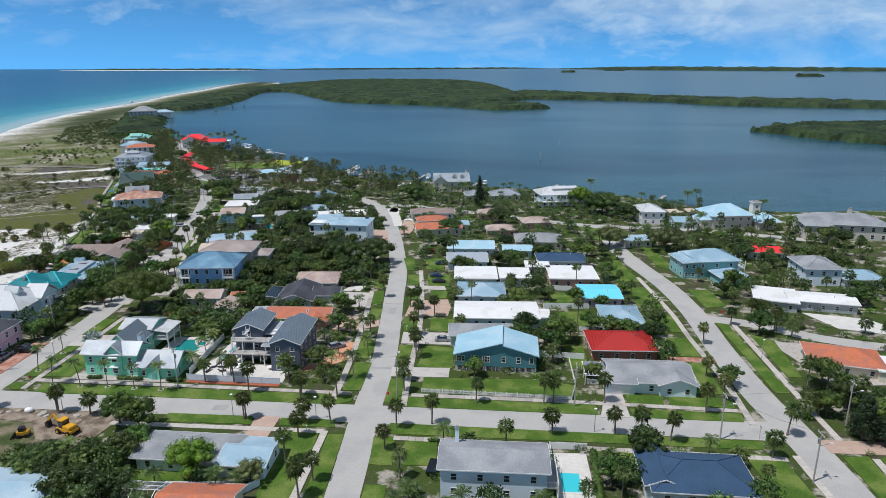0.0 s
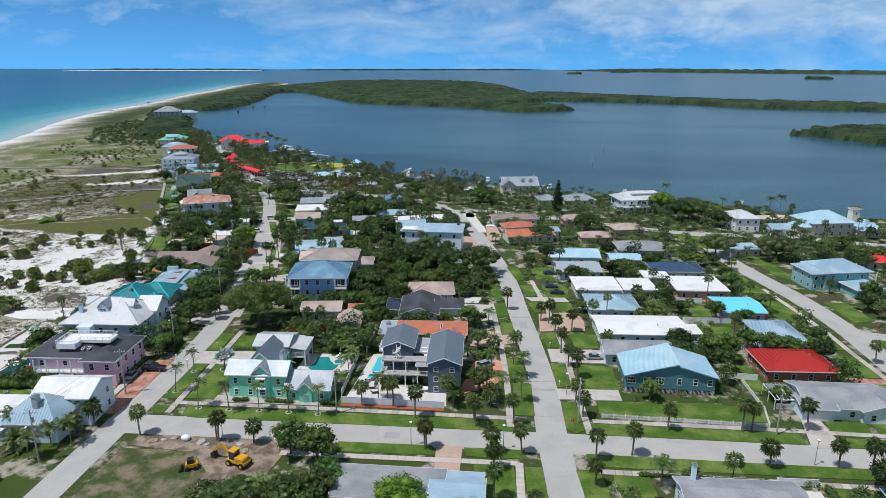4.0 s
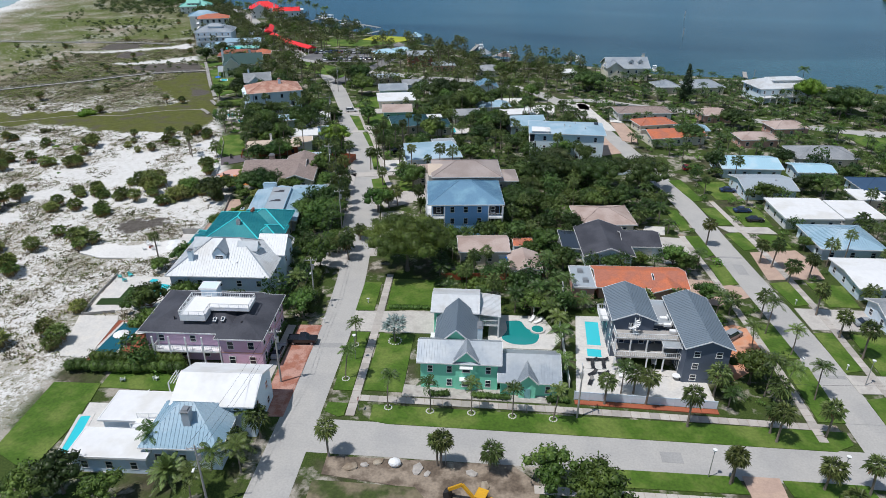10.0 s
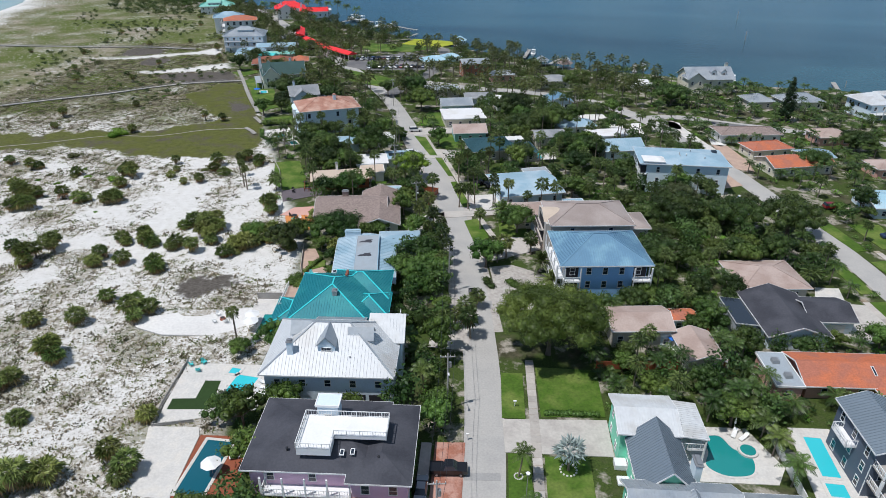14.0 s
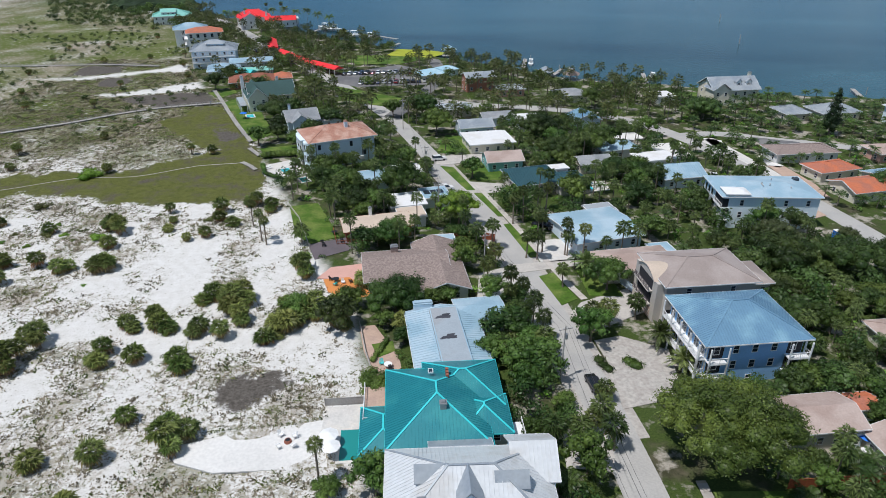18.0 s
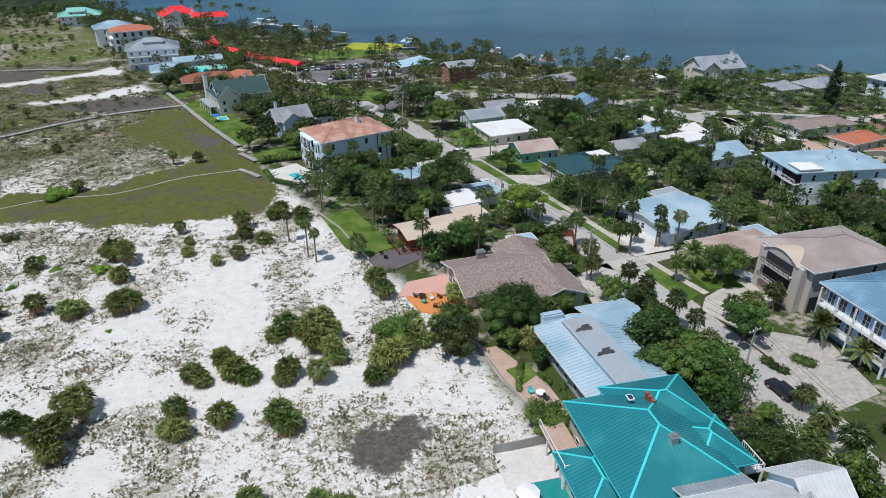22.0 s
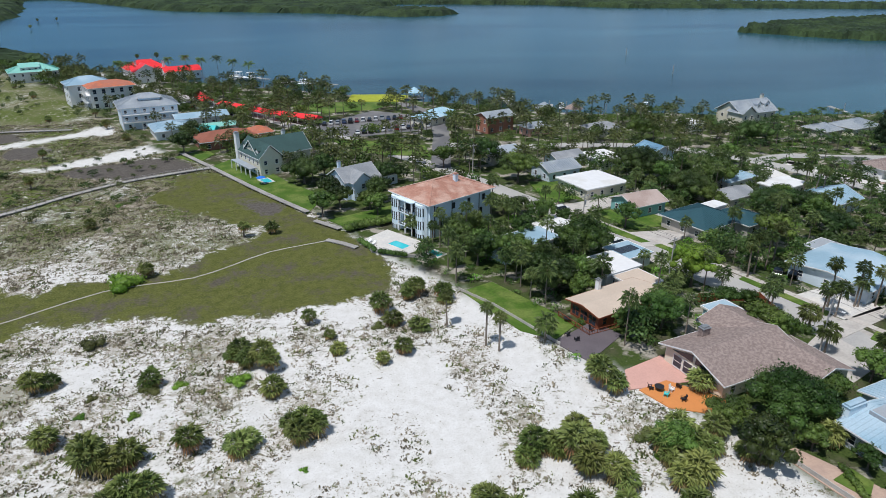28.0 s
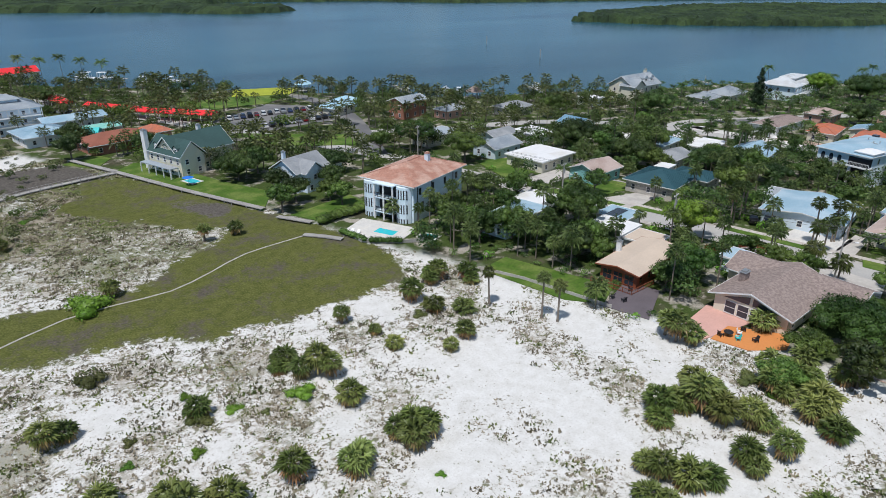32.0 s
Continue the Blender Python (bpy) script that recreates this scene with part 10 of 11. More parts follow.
def car(x, y, yaw, shape, paint, label="", z=0.12):
    if shape not in CAR_MESH:
        low, cabin, width = CAR_SHAPES[shape]
        out = {}
        bm = bmesh.new()
        side_profile(bm, low, width, 0.08)
        if shape == "pickup":
            box(bm, -2.75, -0.85, -0.95, -0.85, 1.1, 1.28), box(bm, -2.75, -0.85, 0.85, 0.95, 1.1, 1.28), box(bm, -2.8, -2.7, -0.95, 0.95, 1.1, 1.28)
        bmesh.ops.bevel(bm, geom=list(bm.edges), offset=0.06, segments=1, affect="EDGES")
        out["body"] = bm
        bm = bmesh.new()
        side_profile(bm, cabin, width - 0.12, 0.22)
        out["glazing"] = bm
        bm = bmesh.new()
        top = [(a * 0.97 - 0.02, b + 0.02) for a, b in cabin[2:]]
        box(bm, top[1][0] + 0.05, top[0][0] - 0.05, -width / 2 + 0.3, width / 2 - 0.3, cabin[2][1] - 0.02, cabin[2][1] + 0.05)
        out["roof_panel"] = bm
        bm = bmesh.new()
        tube(bm, [(0, -0.11, 0), (0, 0.11, 0)], [0.34, 0.34], 14)
        bm.faces.new([v for v in bm.verts][:14][::-1])
        out["tyre"] = bm
        bm = bmesh.new()
        tube(bm, [(0, -0.125, 0), (0, 0.125, 0)], [0.2, 0.2], 10)
        bm.faces.new([v for v in bm.verts][:10][::-1])
        out["rim"] = bm
        out["headlight"] = boxes((0, 0.06, -0.16, 0.16, -0.07, 0.07))
        for k in list(out):
            me = bpy.data.meshes.new(k)
            out[k].to_mesh(me)
            out[k].free()
            out[k] = me
        CAR_MESH[shape] = (out, width, low)
    out, width, low = CAR_MESH[shape]
    words = {"car_black": "black", "car_white": "white", "car_red": "dark red", "car_blue": "dark blue", "car_grey": "silver grey"}[paint]
    kinds = {"sedan": "saloon car", "suv": "estate car", "pickup": "pickup truck", "van": "van"}[shape]
    root = thing("car", x, y, z, yaw, label or f"{words} {kinds} parked in the sun", "car", "parked cars")

    def add_part(name, material, parent, m=None):
        me = out[name].copy()
        me.materials.clear()
        return part(name, me, M[material], parent, m=m)
    key = (shape, paint)
    if key not in CAR_MESH:
        made = {}
        for nm, mt in (("body", paint), ("roof_panel", paint), ("glazing", "glass"), ("tyre", "rubber"), ("rim", "steel"), ("headlight", "white")):
            me = out[nm].copy()
            me.materials.append(M[mt])
            made[nm] = me
        CAR_MESH[key] = made
    made = CAR_MESH[key]
    for nm in ("body", "glazing", "roof_panel"):
        part(nm, made[nm], None, root)
    ax = 1.4 if shape != "pickup" else 1.75
    for wx in (-ax, ax):
        for s in (-1, 1):
            w = part("wheel", made["tyre"], None, root, m=pose(wx, s * (width / 2 - 0.1), 0.34))
            if root.matrix_basis.translation.y < 200:
                part("rim", made["rim"], None, w)
    fx = max(p[0] for p in low)
    for s in (-1, 1):
        part("headlight", made["headlight"], None, root, m=pose(fx - 0.1, s * (width / 2 - 0.3), 0.72))
    return root


for x, y, yaw, shape, paint in ((-123.4, 150.4, 4, "pickup", "car_black"), (-121.6, 198.8, 100, "suv", "car_black"), (-19.0, 235.5, 2, "sedan", "car_blue"), (-19.6, 220.6, 4, "sedan", "car_blue"), (-18.2, 214.6, 2, "sedan", "car_black"), (-25.6, 253.0, 4, "suv", "car_red"), (-41.2, 158.8, 40, "suv", "car_grey"),
                               (-133.2, 189.6, 86, "suv", "car_black"), (-118.6, 260.6, 30, "suv", "car_black"), (-147.4, 311.4, 16, "suv", "car_white"), (-145.6, 286.4, 16, "suv", "car_white"), (-160.0, 305.0, 70, "sedan", "car_red"), (-10.4, 106.4, 84, "suv", "car_black"), (-121.4, 262.4, 40, "pickup", "car_black"),
                               (82.0, 252.0, 20, "van", "car_white"), (-64.0, 296.0, 80, "sedan", "car_white"), (-146.2, 376.0, 100, "van", "car_white"), (-127.0, 146.6, 90, "sedan", "car_grey"), (-13.0, 165.6, 4, "sedan", "car_grey")):
    car(x, y, yaw, shape, paint)
paints, shapes = ("car_black", "car_white", "car_grey", "car_blue", "car_black", "car_red", "car_white"), ("sedan", "suv", "sedan", "suv", "pickup")
for k in range(15):
    car(-193 + k * 2.75, 433.5 + k * 0.6 - 0.03 * k * k, 78, shapes[k % 5], paints[k % 7], z=0.06)
for k in range(12):
    car(-183 + k * 2.7, 414.6 + k * 0.4, 82, shapes[(k + 2) % 5], paints[(k * 3 + 1) % 7], z=0.06)
for k in range(17):
    car(-258.5 + k * 2.15, 503.5 - k * 2.75, 32, shapes[(k + 1) % 5], paints[(k * 2) % 7], z=0.06)

# ---- poles, lamps and signs ----
def utility_pole(x, y, high=11.0, yaw=0.0, lamp=False, label="tall grey wooden utility pole with a crossarm"):
    root = thing("utility_pole", x, y, 0, yaw, label, "utility pole", "utility poles")
    bm = bmesh.new()
    tube(bm, [(0, 0, 0), (0, 0, high)], [0.17, 0.11], 9)
    part("shaft", bm, M["wood_grey"], root)
    bm = bmesh.new()
    beam(bm, (-1.2, 0, high - 0.6), (1.2, 0, high - 0.6), 0.12)
    arm = part("crossarm", bm, M["wood_grey"], root)
    for k in (-1.1, -0.4, 0.4, 1.1):
        bm = bmesh.new()
        cyl(bm, k, 0, high - 0.54, high - 0.28, 0.06, 7)
        part("insulator", bm, M["white"], arm)
    bm = bmesh.new()
    cyl(bm, 0.32, 0.0, high - 2.6, high - 1.6, 0.26, 10)
    part("transformer", bm, M["steel"], root)
    if lamp:
        bm = bmesh.new()
        beam(bm, (0, 0, high * 0.72), (0, -1.8, high * 0.78), 0.07)
        la = part("lamp_arm", bm, M["steel"], root)
        part("lamp_head", boxes((-0.14, 0.14, -2.3, -1.7, high * 0.78 - 0.06, high * 0.78 + 0.08)), M["white"], la)


POLES_W = [(-126.2, 111.5), (-124.1, 138.5), (-124.6, 163.9), (-127.0, 200.6), (-138.0, 235.3), (-147.8, 264.0), (-151.6, 293.0), (-160.5, 345.0)]
for i, (x, y) in enumerate(POLES_W):
    utility_pole(x, y, 11.2, 8 if y < 190 else 18, i % 2 == 0)
for x, y in ((-73.4, 133.6), (47.2, 121.0), (59.6, 107.8), (75.5, 128.4), (-21.2, 133.6), (19.1, 132.2), (-65.0, 266.0)):
    utility_pole(x, y, 10.5, 90, x > 0)


def cable(a, b, za, zb, sag=0.7):
    bm = bmesh.new()
    pts = []
    for k in range(9):
        t = k / 8
        pts.append((a[0] + (b[0] - a[0]) * t, a[1] + (b[1] - a[1]) * t, za + (zb - za) * t - sag * 4 * t * (1 - t)))
    tube(bm, pts, [0.022] * 9, 4)
    tagged(part("power_cable", bm, M["black"], None), "thin black power cable slung between utility poles", "cable", "power cables")


for a, b in zip(POLES_W, POLES_W[1:]):
    for off in (-1.1, 0.4, 1.1):
        cable((a[0] + off, a[1]), (b[0] + off, b[1]), 10.9, 10.9)
cable((47.2, 121.0), (59.6, 107.8), 10.2, 10.2)
cable((47.2, 121.0), (75.5, 128.4), 10.2, 10.2)
cable((-73.4, 133.6), (-21.2, 133.6), 10.2, 10.2, 1.2)


def street_lamp(x, y, yaw):
    root = thing("street_lamp", x, y, 0, yaw, "slim grey street lamp on the verge", "street lamp", "street lamps")
    bm = bmesh.new()
    tube(bm, [(0, 0, 0), (0, 0, 5.2)], [0.08, 0.05], 8)
    part("post", bm, M["steel"], root)
    bm = bmesh.new()
    cyl(bm, 0, 0, 5.2, 5.5, 0.2, 10, 0.32)
    part("lamp_head", bm, M["white"], root)


for x, y in ((-55.6, 122.4), (-37.2, 122.6), (-94.0, 121.6), (-111.6, 121.8), (-112.4, 146.0), (22.0, 121.9), (-22.4, 146), (70.2, 160)):
    street_lamp(x, y, 0)


def stop_sign(x, y, yaw, blue=False):
    root = thing("road_sign", x, y, 0, yaw, "blue street name sign on a steel post" if blue else "red octagonal road sign on a steel post", "road sign", "road signs")
    bm = bmesh.new()
    cyl(bm, 0, 0, 0, 2.9, 0.04, 6)
    part("post", bm, M["steel"], root)
    bm = bmesh.new()
    tube(bm, [(0, -0.06, 2.5), (0, -0.04, 2.5)], [0.4, 0.4], 8)
    part("plate", boxes((-0.45, 0.45, -0.05, -0.03, 2.7, 2.95)) if blue else bm, M["car_blue" if blue else "sign_red"], root)


stop_sign(-109.2, 132.4, 90)
stop_sign(68.6, 186.9, 0)
stop_sign(55.2, 121.6, 90, True)
stop_sign(-22.8, 130.6, 180)
for x, y in ((-113.6, 165.4), (-121.0, 157.2), (-24.0, 172.4), (-23.6, 150.2), (-30.8, 151.6), (-38.0, 118.0)):
    root = thing("mailbox", x, y, 0.1, 90 if x < -100 else 0, "white mailbox on a short post by the kerb", "mailbox", "mailboxes")
    part("post", boxes((-0.06, 0.06, -0.06, 0.06, 0, 1.0)), M["white"], root)
    bm = boxes((-0.12, 0.12, -0.28, 0.28, 1.0, 1.22))
    bmesh.ops.bevel(bm, geom=list(bm.edges), offset=0.04, segments=2, affect="EDGES")
    part("box", bm, M["white"], root)

# ---- fences, walls and boardwalks ----
def fence(pts, high=1.8, material="white", style="board", label="", category="fence"):
    """A fence of posts, rails and boards; its panels are parts."""
    a0 = pts[0]
    root = thing("fence", a0[0], a0[1], 0.0, 0, label or "white vinyl panel fence around a garden", category, "garden fences")
    for (x0, y0), (x1, y1) in zip(pts, pts[1:]):
        L = math.hypot(x1 - x0, y1 - y0)
        n = max(1, round(L / 2.4))
        yaw = math.degrees(math.atan2(y1 - y0, x1 - x0))
        step = L / n
        key = ("fence", style, round(step, 1), high, material)
        if key not in WINDOW_CACHE:
            if style == "board":
                bm = boxes((0.05, step - 0.05, -0.03, 0.03, 0.08, high - 0.06), (0.05, step - 0.05, -0.05, 0.05, high - 0.12, high))
            else:
                bm = boxes((0.05, step - 0.05, -0.03, 0.03, high * 0.25, high * 0.32), (0.05, step - 0.05, -0.03, 0.03, high * 0.75, high * 0.82))
                for k in range(int(step / 0.2)):
                    box(bm, 0.08 + k * 0.2, 0.18 + k * 0.2, -0.05, -0.03, 0.06, high)
            pm = bpy.data.meshes.new("panel")
            bm.to_mesh(pm)
            bm.free()
            pm.materials.append(M[material])
            bm = boxes((-0.07, 0.07, -0.07, 0.07, 0, high + 0.1))
            po = bpy.data.meshes.new("post")
            bm.to_mesh(po)
            bm.free()
            po.materials.append(M[material])
            WINDOW_CACHE[key] = (pm, po)
        pm, po = WINDOW_CACHE[key]
        for k in range(n):
            m = pose(x0 - a0[0] + (x1 - x0) * k / n, y0 - a0[1] + (y1 - y0) * k / n, 0, 0, 0, yaw)
            part("panel", pm, None, root, m=m)
            part("post", po, None, root, m=m)


fence([(-73.4, 138.2), (-50.0, 137.6)], 1.7, "pale_blue", "board", "pale blue-white garden fence beside red mulch")
slab("mulch_bed", [(-73.4, 136.9), (-50.0, 136.3), (-50.0, 137.4), (-73.4, 137.9)], 0.16, M["red_mulch"], "strip of red mulch along the fence", "mulch bed", kind="structure")
fence([(-71.4, 96.1), (-45.5, 98.0)], 1.7, "white", "board")
fence([(-15.8, 136.2), (18.8, 134.9), (20.4, 141.8), (20.4, 156)], 1.1, "white", "picket", "white picket fence around the wide lawn")
for pts, high, material in (([(12.8, 157.4), (24.4, 156.4)], 1.7, "white"), ([(16.4, 192.2), (30.6, 192.8)], 1.8, "white"), ([(15.8, 175.4), (28, 174.8)], 1.5, "white"), ([(18.6, 209.4), (27, 209)], 1.8, "white"), ([(16.4, 192.2), (16.2, 176)], 1.7, "white"), ([(10, 226.4), (20, 226)], 1.7, "pale_blue"),
                            ([(-79, 97.6), (-44, 96.4), (-41.4, 99.4)], 1.6, "pale_blue"), ([(23.4, 143), (29.4, 143), (29.4, 139)], 1.4, "white"), ([(-74, 141), (-74.2, 163)], 1.8, "white"), ([(-72.6, 164.6), (-72.4, 176)], 1.8, "white"), ([(12.2, 97), (12.2, 115), (19.6, 115)], 1.6, "white"),
                            ([(-99, 176.5), (-84, 177.5)], 1.8, "wood_red"), ([(-76.4, 178), (-76.6, 196)], 1.8, "wood_red"), ([(-136, 246), (-134, 254), (-146, 257)], 1.8, "wood_red"), ([(-106.6, 229), (-109, 234.6)], 1.8, "pale_blue"), ([(-44.8, 247), (-58, 246)], 1.8, "pale_blue"),
                            ([(-178.9, 250.6), (-184.4, 267.0), (-188.8, 275.6)], 0.7, "concrete"), ([(-176.6, 243.6), (-174.8, 236.2)], 0.7, "white"), ([(-163.4, 217.8), (-161.4, 208.4), (-158.6, 199.0)], 0.8, "concrete"), ([(-166.6, 194.2), (-158.6, 194.9)], 1.6, "wood_grey"),
                            ([(-172.2, 172.4), (-171.6, 161), (-170.8, 155.8), (-164.6, 157.4)], 0.7, "wood_grey"), ([(-202.6, 307.4), (-201.6, 299.4), (-195.0, 294.4), (-188.4, 292)], 0.8, "wood_grey")):
    fence(pts, high, material)


def boardwalk(pts, width=1.7, z=0.55, rail=True, label="weathered grey timber boardwalk over the dunes"):
    """Planks across two stringers on short piles, with a low rail."""
    a0 = pts[0]
    root = thing("boardwalk", a0[0], a0[1], 0, 0, label, "boardwalk", "boardwalks")
    line = smooth_line(pts, 2.4)
    step_key = ("planks", round(width, 1))
    for a, b in zip(line, line[1:]):
        L = float(np.linalg.norm(b - a))
        yaw = math.degrees(math.atan2(b[1] - a[1], b[0] - a[0]))
        # boards with sunk joints, one board beside the other
        bm = bmesh.new()
        n = max(3, int(L / 0.3))
        prof = []
        for k in range(n):
            zz = z + random.uniform(-0.006, 0.006)
            prof += [(L * k / n + 0.02, z - 0.05), (L * k / n + 0.02, zz), (L * (k + 1) / n - 0.02, zz), (L * (k + 1) / n - 0.02, z - 0.05)]
        rows_ = [[bm.verts.new((px, s * width / 2, pz)) for s in (-1, 1)] for px, pz in prof]
        for r0, r1 in zip(rows_, rows_[1:]):
            bm.faces.new((r0[0], r1[0], r1[1], r0[1]))
        low = [[bm.verts.new((px, s * width / 2, z - 0.2)) for s in (-1, 1)] for px in (prof[0][0], prof[-1][0])]
        for s in (0, 1):
            bm.faces.new([r[s] for r in rows_] + [low[1][s], low[0][s]])
        m = pose(a[0] - a0[0], a[1] - a0[1], 0, 0, 0, yaw)
        part("deck_section", bm, M["wood_grey"], root, m=m)
        if rail:
            for s in (-1, 1):
                part("rail", boxes((0, L, s * width / 2 - 0.04, s * width / 2 + 0.04, z + 0.55, z + 0.62)), M["wood_grey"], root, m=m)
        for s in ((-1, 1) if rail else (1 if int(abs(a[0])) % 2 else -1,)):
            part("pile", boxes((-0.07, 0.07, s * width / 2 - 0.07, s * width / 2 + 0.07, -0.6, z + (0.62 if rail else 0))), M["wood_grey"], root, m=m)


boardwalk([(-330, 322), (-300, 343), (-286, 352.5), (-274.4, 363), (-260.7, 372.4), (-244.7, 378.2), (-237.4, 380.3)])
boardwalk([(-246.6, 400.9), (-240, 387), (-237.2, 381), (-223.9, 352), (-212.4, 329.2)], 1.5, 0.7, False, "grey timber walk along the lawn's edge")
boardwalk([(-211.4, 322.6), (-207.8, 317.4), (-206.2, 315)], 1.4, 0.6, False)
boardwalk([(-210.4, 309.4), (-207, 306), (-204.4, 302.6)], 1.4, 0.4, False, "short timber ramp to the meadow path")
boardwalk([(-420, 452), (-360, 452), (-318, 455), (-290, 452)], 1.7, 0.5)
# docks on the bay
for pts in ([(-104, 446), (-100, 470)], [(-92, 430), (-84, 446)], [(-50, 416), (-46, 436)], [(-12, 398), (-8, 414)], [(-176, 503), (-170, 516)], [(-205, 532), (-196, 548), (-172, 530)], [(36, 390), (40, 404)], [(92, 362), (98, 374)], [(-232, 552), (-222, 570), (-206, 560)]):
    boardwalk(pts, 2.0, 0.45, False, "grey timber dock on piles over the bay")
for x, y in ((-101.5, 462), (-97.6, 468), (-86, 444), (-79, 440), (-44, 430), (-8, 408), (43, 398), (-65, 428), (-58, 424)):
    bm = bmesh.new()
    cyl(bm, 0, 0, -2, 2.6, 0.15, 7)
    ob = tagged(part("mooring_pile", bm, M["wood_grey"], None, m=pose(x, y, 0)), "lone weathered mooring pile in the bay", "pile", "mooring piles")
BOAT = {}


def boat(x, y, yaw, size=1.0):
    root = thing("motor_boat", x, y, -0.75, yaw, "small white motor boat moored at the dock", "boat", "moored boats", size)
    if not BOAT:
        bm = bmesh.new()
        rows = []
        for t, w, z in ((-3.2, 1.1, 0.8), (-1.0, 1.25, 0.8), (1.2, 1.1, 0.9), (2.6, 0.6, 1.05), (3.4, 0.05, 1.2)):
            rows.append([bm.verts.new((t, -w, z)), bm.verts.new((t, -w * 0.5, 0)), bm.verts.new((t, w * 0.5, 0)), bm.verts.new((t, w, z)), ])
        for r, s in zip(rows, rows[1:]):
            for k in range(3):
                bm.faces.new((r[k], r[k + 1], s[k + 1], s[k]))
            bm.faces.new((r[3], r[0], s[0], s[3]))
        bm.faces.new(rows[0])
        bmesh.ops.recalc_face_normals(bm, faces=bm.faces)
        BOAT["hull"] = bm
        BOAT["cabin"] = boxes((-0.6, 1.0, -0.7, 0.7, 0.8, 1.6))
        BOAT["canopy"] = boxes((-1.8, 0.8, -0.95, 0.95, 2.4, 2.5), (-1.7, -1.6, -0.9, -0.8, 0.8, 2.4), (-1.7, -1.6, 0.8, 0.9, 0.8, 2.4), (0.6, 0.7, -0.9, -0.8, 0.8, 2.4), (0.6, 0.7, 0.8, 0.9, 0.8, 2.4))
        for k in list(BOAT):
            me = bpy.data.meshes.new(k)
            BOAT[k].to_mesh(me)
            BOAT[k].free()
            me.materials.append(M["white"])
            BOAT[k] = me
    for k in ("hull", "cabin", "canopy"):
        part(k, BOAT[k], None, root)


for x, y, yaw, s in ((-98, 462, 80, 1.1), (-81, 441, 60, 1), (-43, 430, 80, 1.1), (-200, 545, -30, 1.5), (-189, 539, -30, 1.4), (-216, 567, -30, 1.7), (-224, 575, 150, 1.6), (-5, 408, 80, 1.1), (-640, 1010, 30, 1.5), (-700, 1240, 60, 1.5), (-655, 1130, 20, 1.2)):
    boat(x, y, yaw, s)
# royal palms on the point
for i, (x, y) in enumerate(((-262, 590), (-252, 584), (-243, 577), (-234, 570), (-226, 562), (-218, 556), (-284, 560), (-280, 566))):
    palm("plume", x, y, pick(i, 10.0, 12.5), 1.7, label="tall feather palm on the waterfront", group="waterfront palms")
for i, (x, y) in enumerate(((104, 352), (108, 349), (134, 330), (-13, 362), (-17, 366), (96, 300), (124, 296), (132, 292), (56, 372))):
    palm("plume", x, y, pick(i, 6.5, 9.0), 1.4, group="waterfront palms")

# ---- pools, with steps and furniture ----
pool(-160.3, 166.4, 3.9, 5.6, -8, "pool", "bright turquoise pool on a white terrace")
pool(-162.8, 170.4, 1.7, 1.5, -8, "pool", "small square turquoise spa")
pool(-159.1, 148.4, 4.0, 10.4, -3, "pool_deep", "long dark blue pool behind the pink house")
pool(-152.4, 123.2, 1.6, 8.2, 10, "pool", "narrow turquoise lap pool beside the lawn")
pool(-161.0, 185.4, 4.2, 6.4, 4, "pool_green", "green plunge pool beside the teal roof")
pool(-67.9, 158.0, 2.6, 8.0, -3, "pool", "bright blue pool beside the slate-blue house")
pool(-68.4, 151.5, 2.6, 2.4, -3, "pool", "small square spa with white coping")
pool(15.2, 104.2, 3.6, 5.6, 0, "pool", "turquoise pool behind the pale blue house")
pool(-194.6, 301.6, 2.6, 4.8, 30, "pool", "turquoise pool below the tile-roofed villa")
pool(-188.0, 294.4, 2.2, 3.6, 30, "pool_green", "small green pool beside the white pool house")
pool(-105.0, 289.0, 4.0, 6.0, 10, "pool", "turquoise pool among palms")
pool(10.6, 170.4, 3.0, 6.0, 0, "pool_green", "green pool under a screen")
pool(22.0, 243.6, 3.2, 5.4, 0, "pool", "turquoise pool behind a bungalow")
pool(-221.0, 362.0, 2.6, 4.2, 22, "pool", "round-edged blue pool on a lawn")
# curved pool of the green house
root = thing("swimming_pool", -81.6, 157.2, 0, 0, "curved blue-green pool with a stone edge", "pool", "swimming pools")
bm = bmesh.new()
edge = [np.array(p) for p in smooth_line([(-3.2, 3.6), (-0.4, 3.9), (0.9, 1.4), (3.2, -0.4), (2.2, -3.6), (-1.6, -4.2), (-4.0, -2.4), (-3.0, 0.4), (-3.2, 3.6)], 0.6)][:-1]
bm.faces.new([bm.verts.new((p[0], p[1], 0.17)) for p in edge])
bmesh.ops.recalc_face_normals(bm, faces=bm.faces)
for f in bm.faces:
    if f.normal.z < 0:
        f.normal_flip()
part("water", bm, M["pool_green"], root)
bm = bmesh.new()
outer, inner = [], []
for i, p in enumerate(edge):
    d = edge[(i + 1) % len(edge)] - edge[i - 1]
    n = np.array((-d[1], d[0])) / np.linalg.norm(d)
    outer.append(bm.verts.new((p[0] + n[0] * 0.4, p[1] + n[1] * 0.4, 0.2)))
    inner.append(bm.verts.new((p[0], p[1], 0.2)))
for i in range(len(edge)):
    j = (i + 1) % len(edge)
    bm.faces.new((outer[i], outer[j], inner[j], inner[i]))
part("coping", bm, M["white_stone"], root)
root = thing("spa", -78.6, 158.2, 0, 0, "round raised spa with a white stone rim", "spa", "swimming pools")
bm = bmesh.new()
cyl(bm, 0, 0, 0.1, 0.45, 1.5, 18)
part("rim", bm, M["white_stone"], root)
bm = bmesh.new()
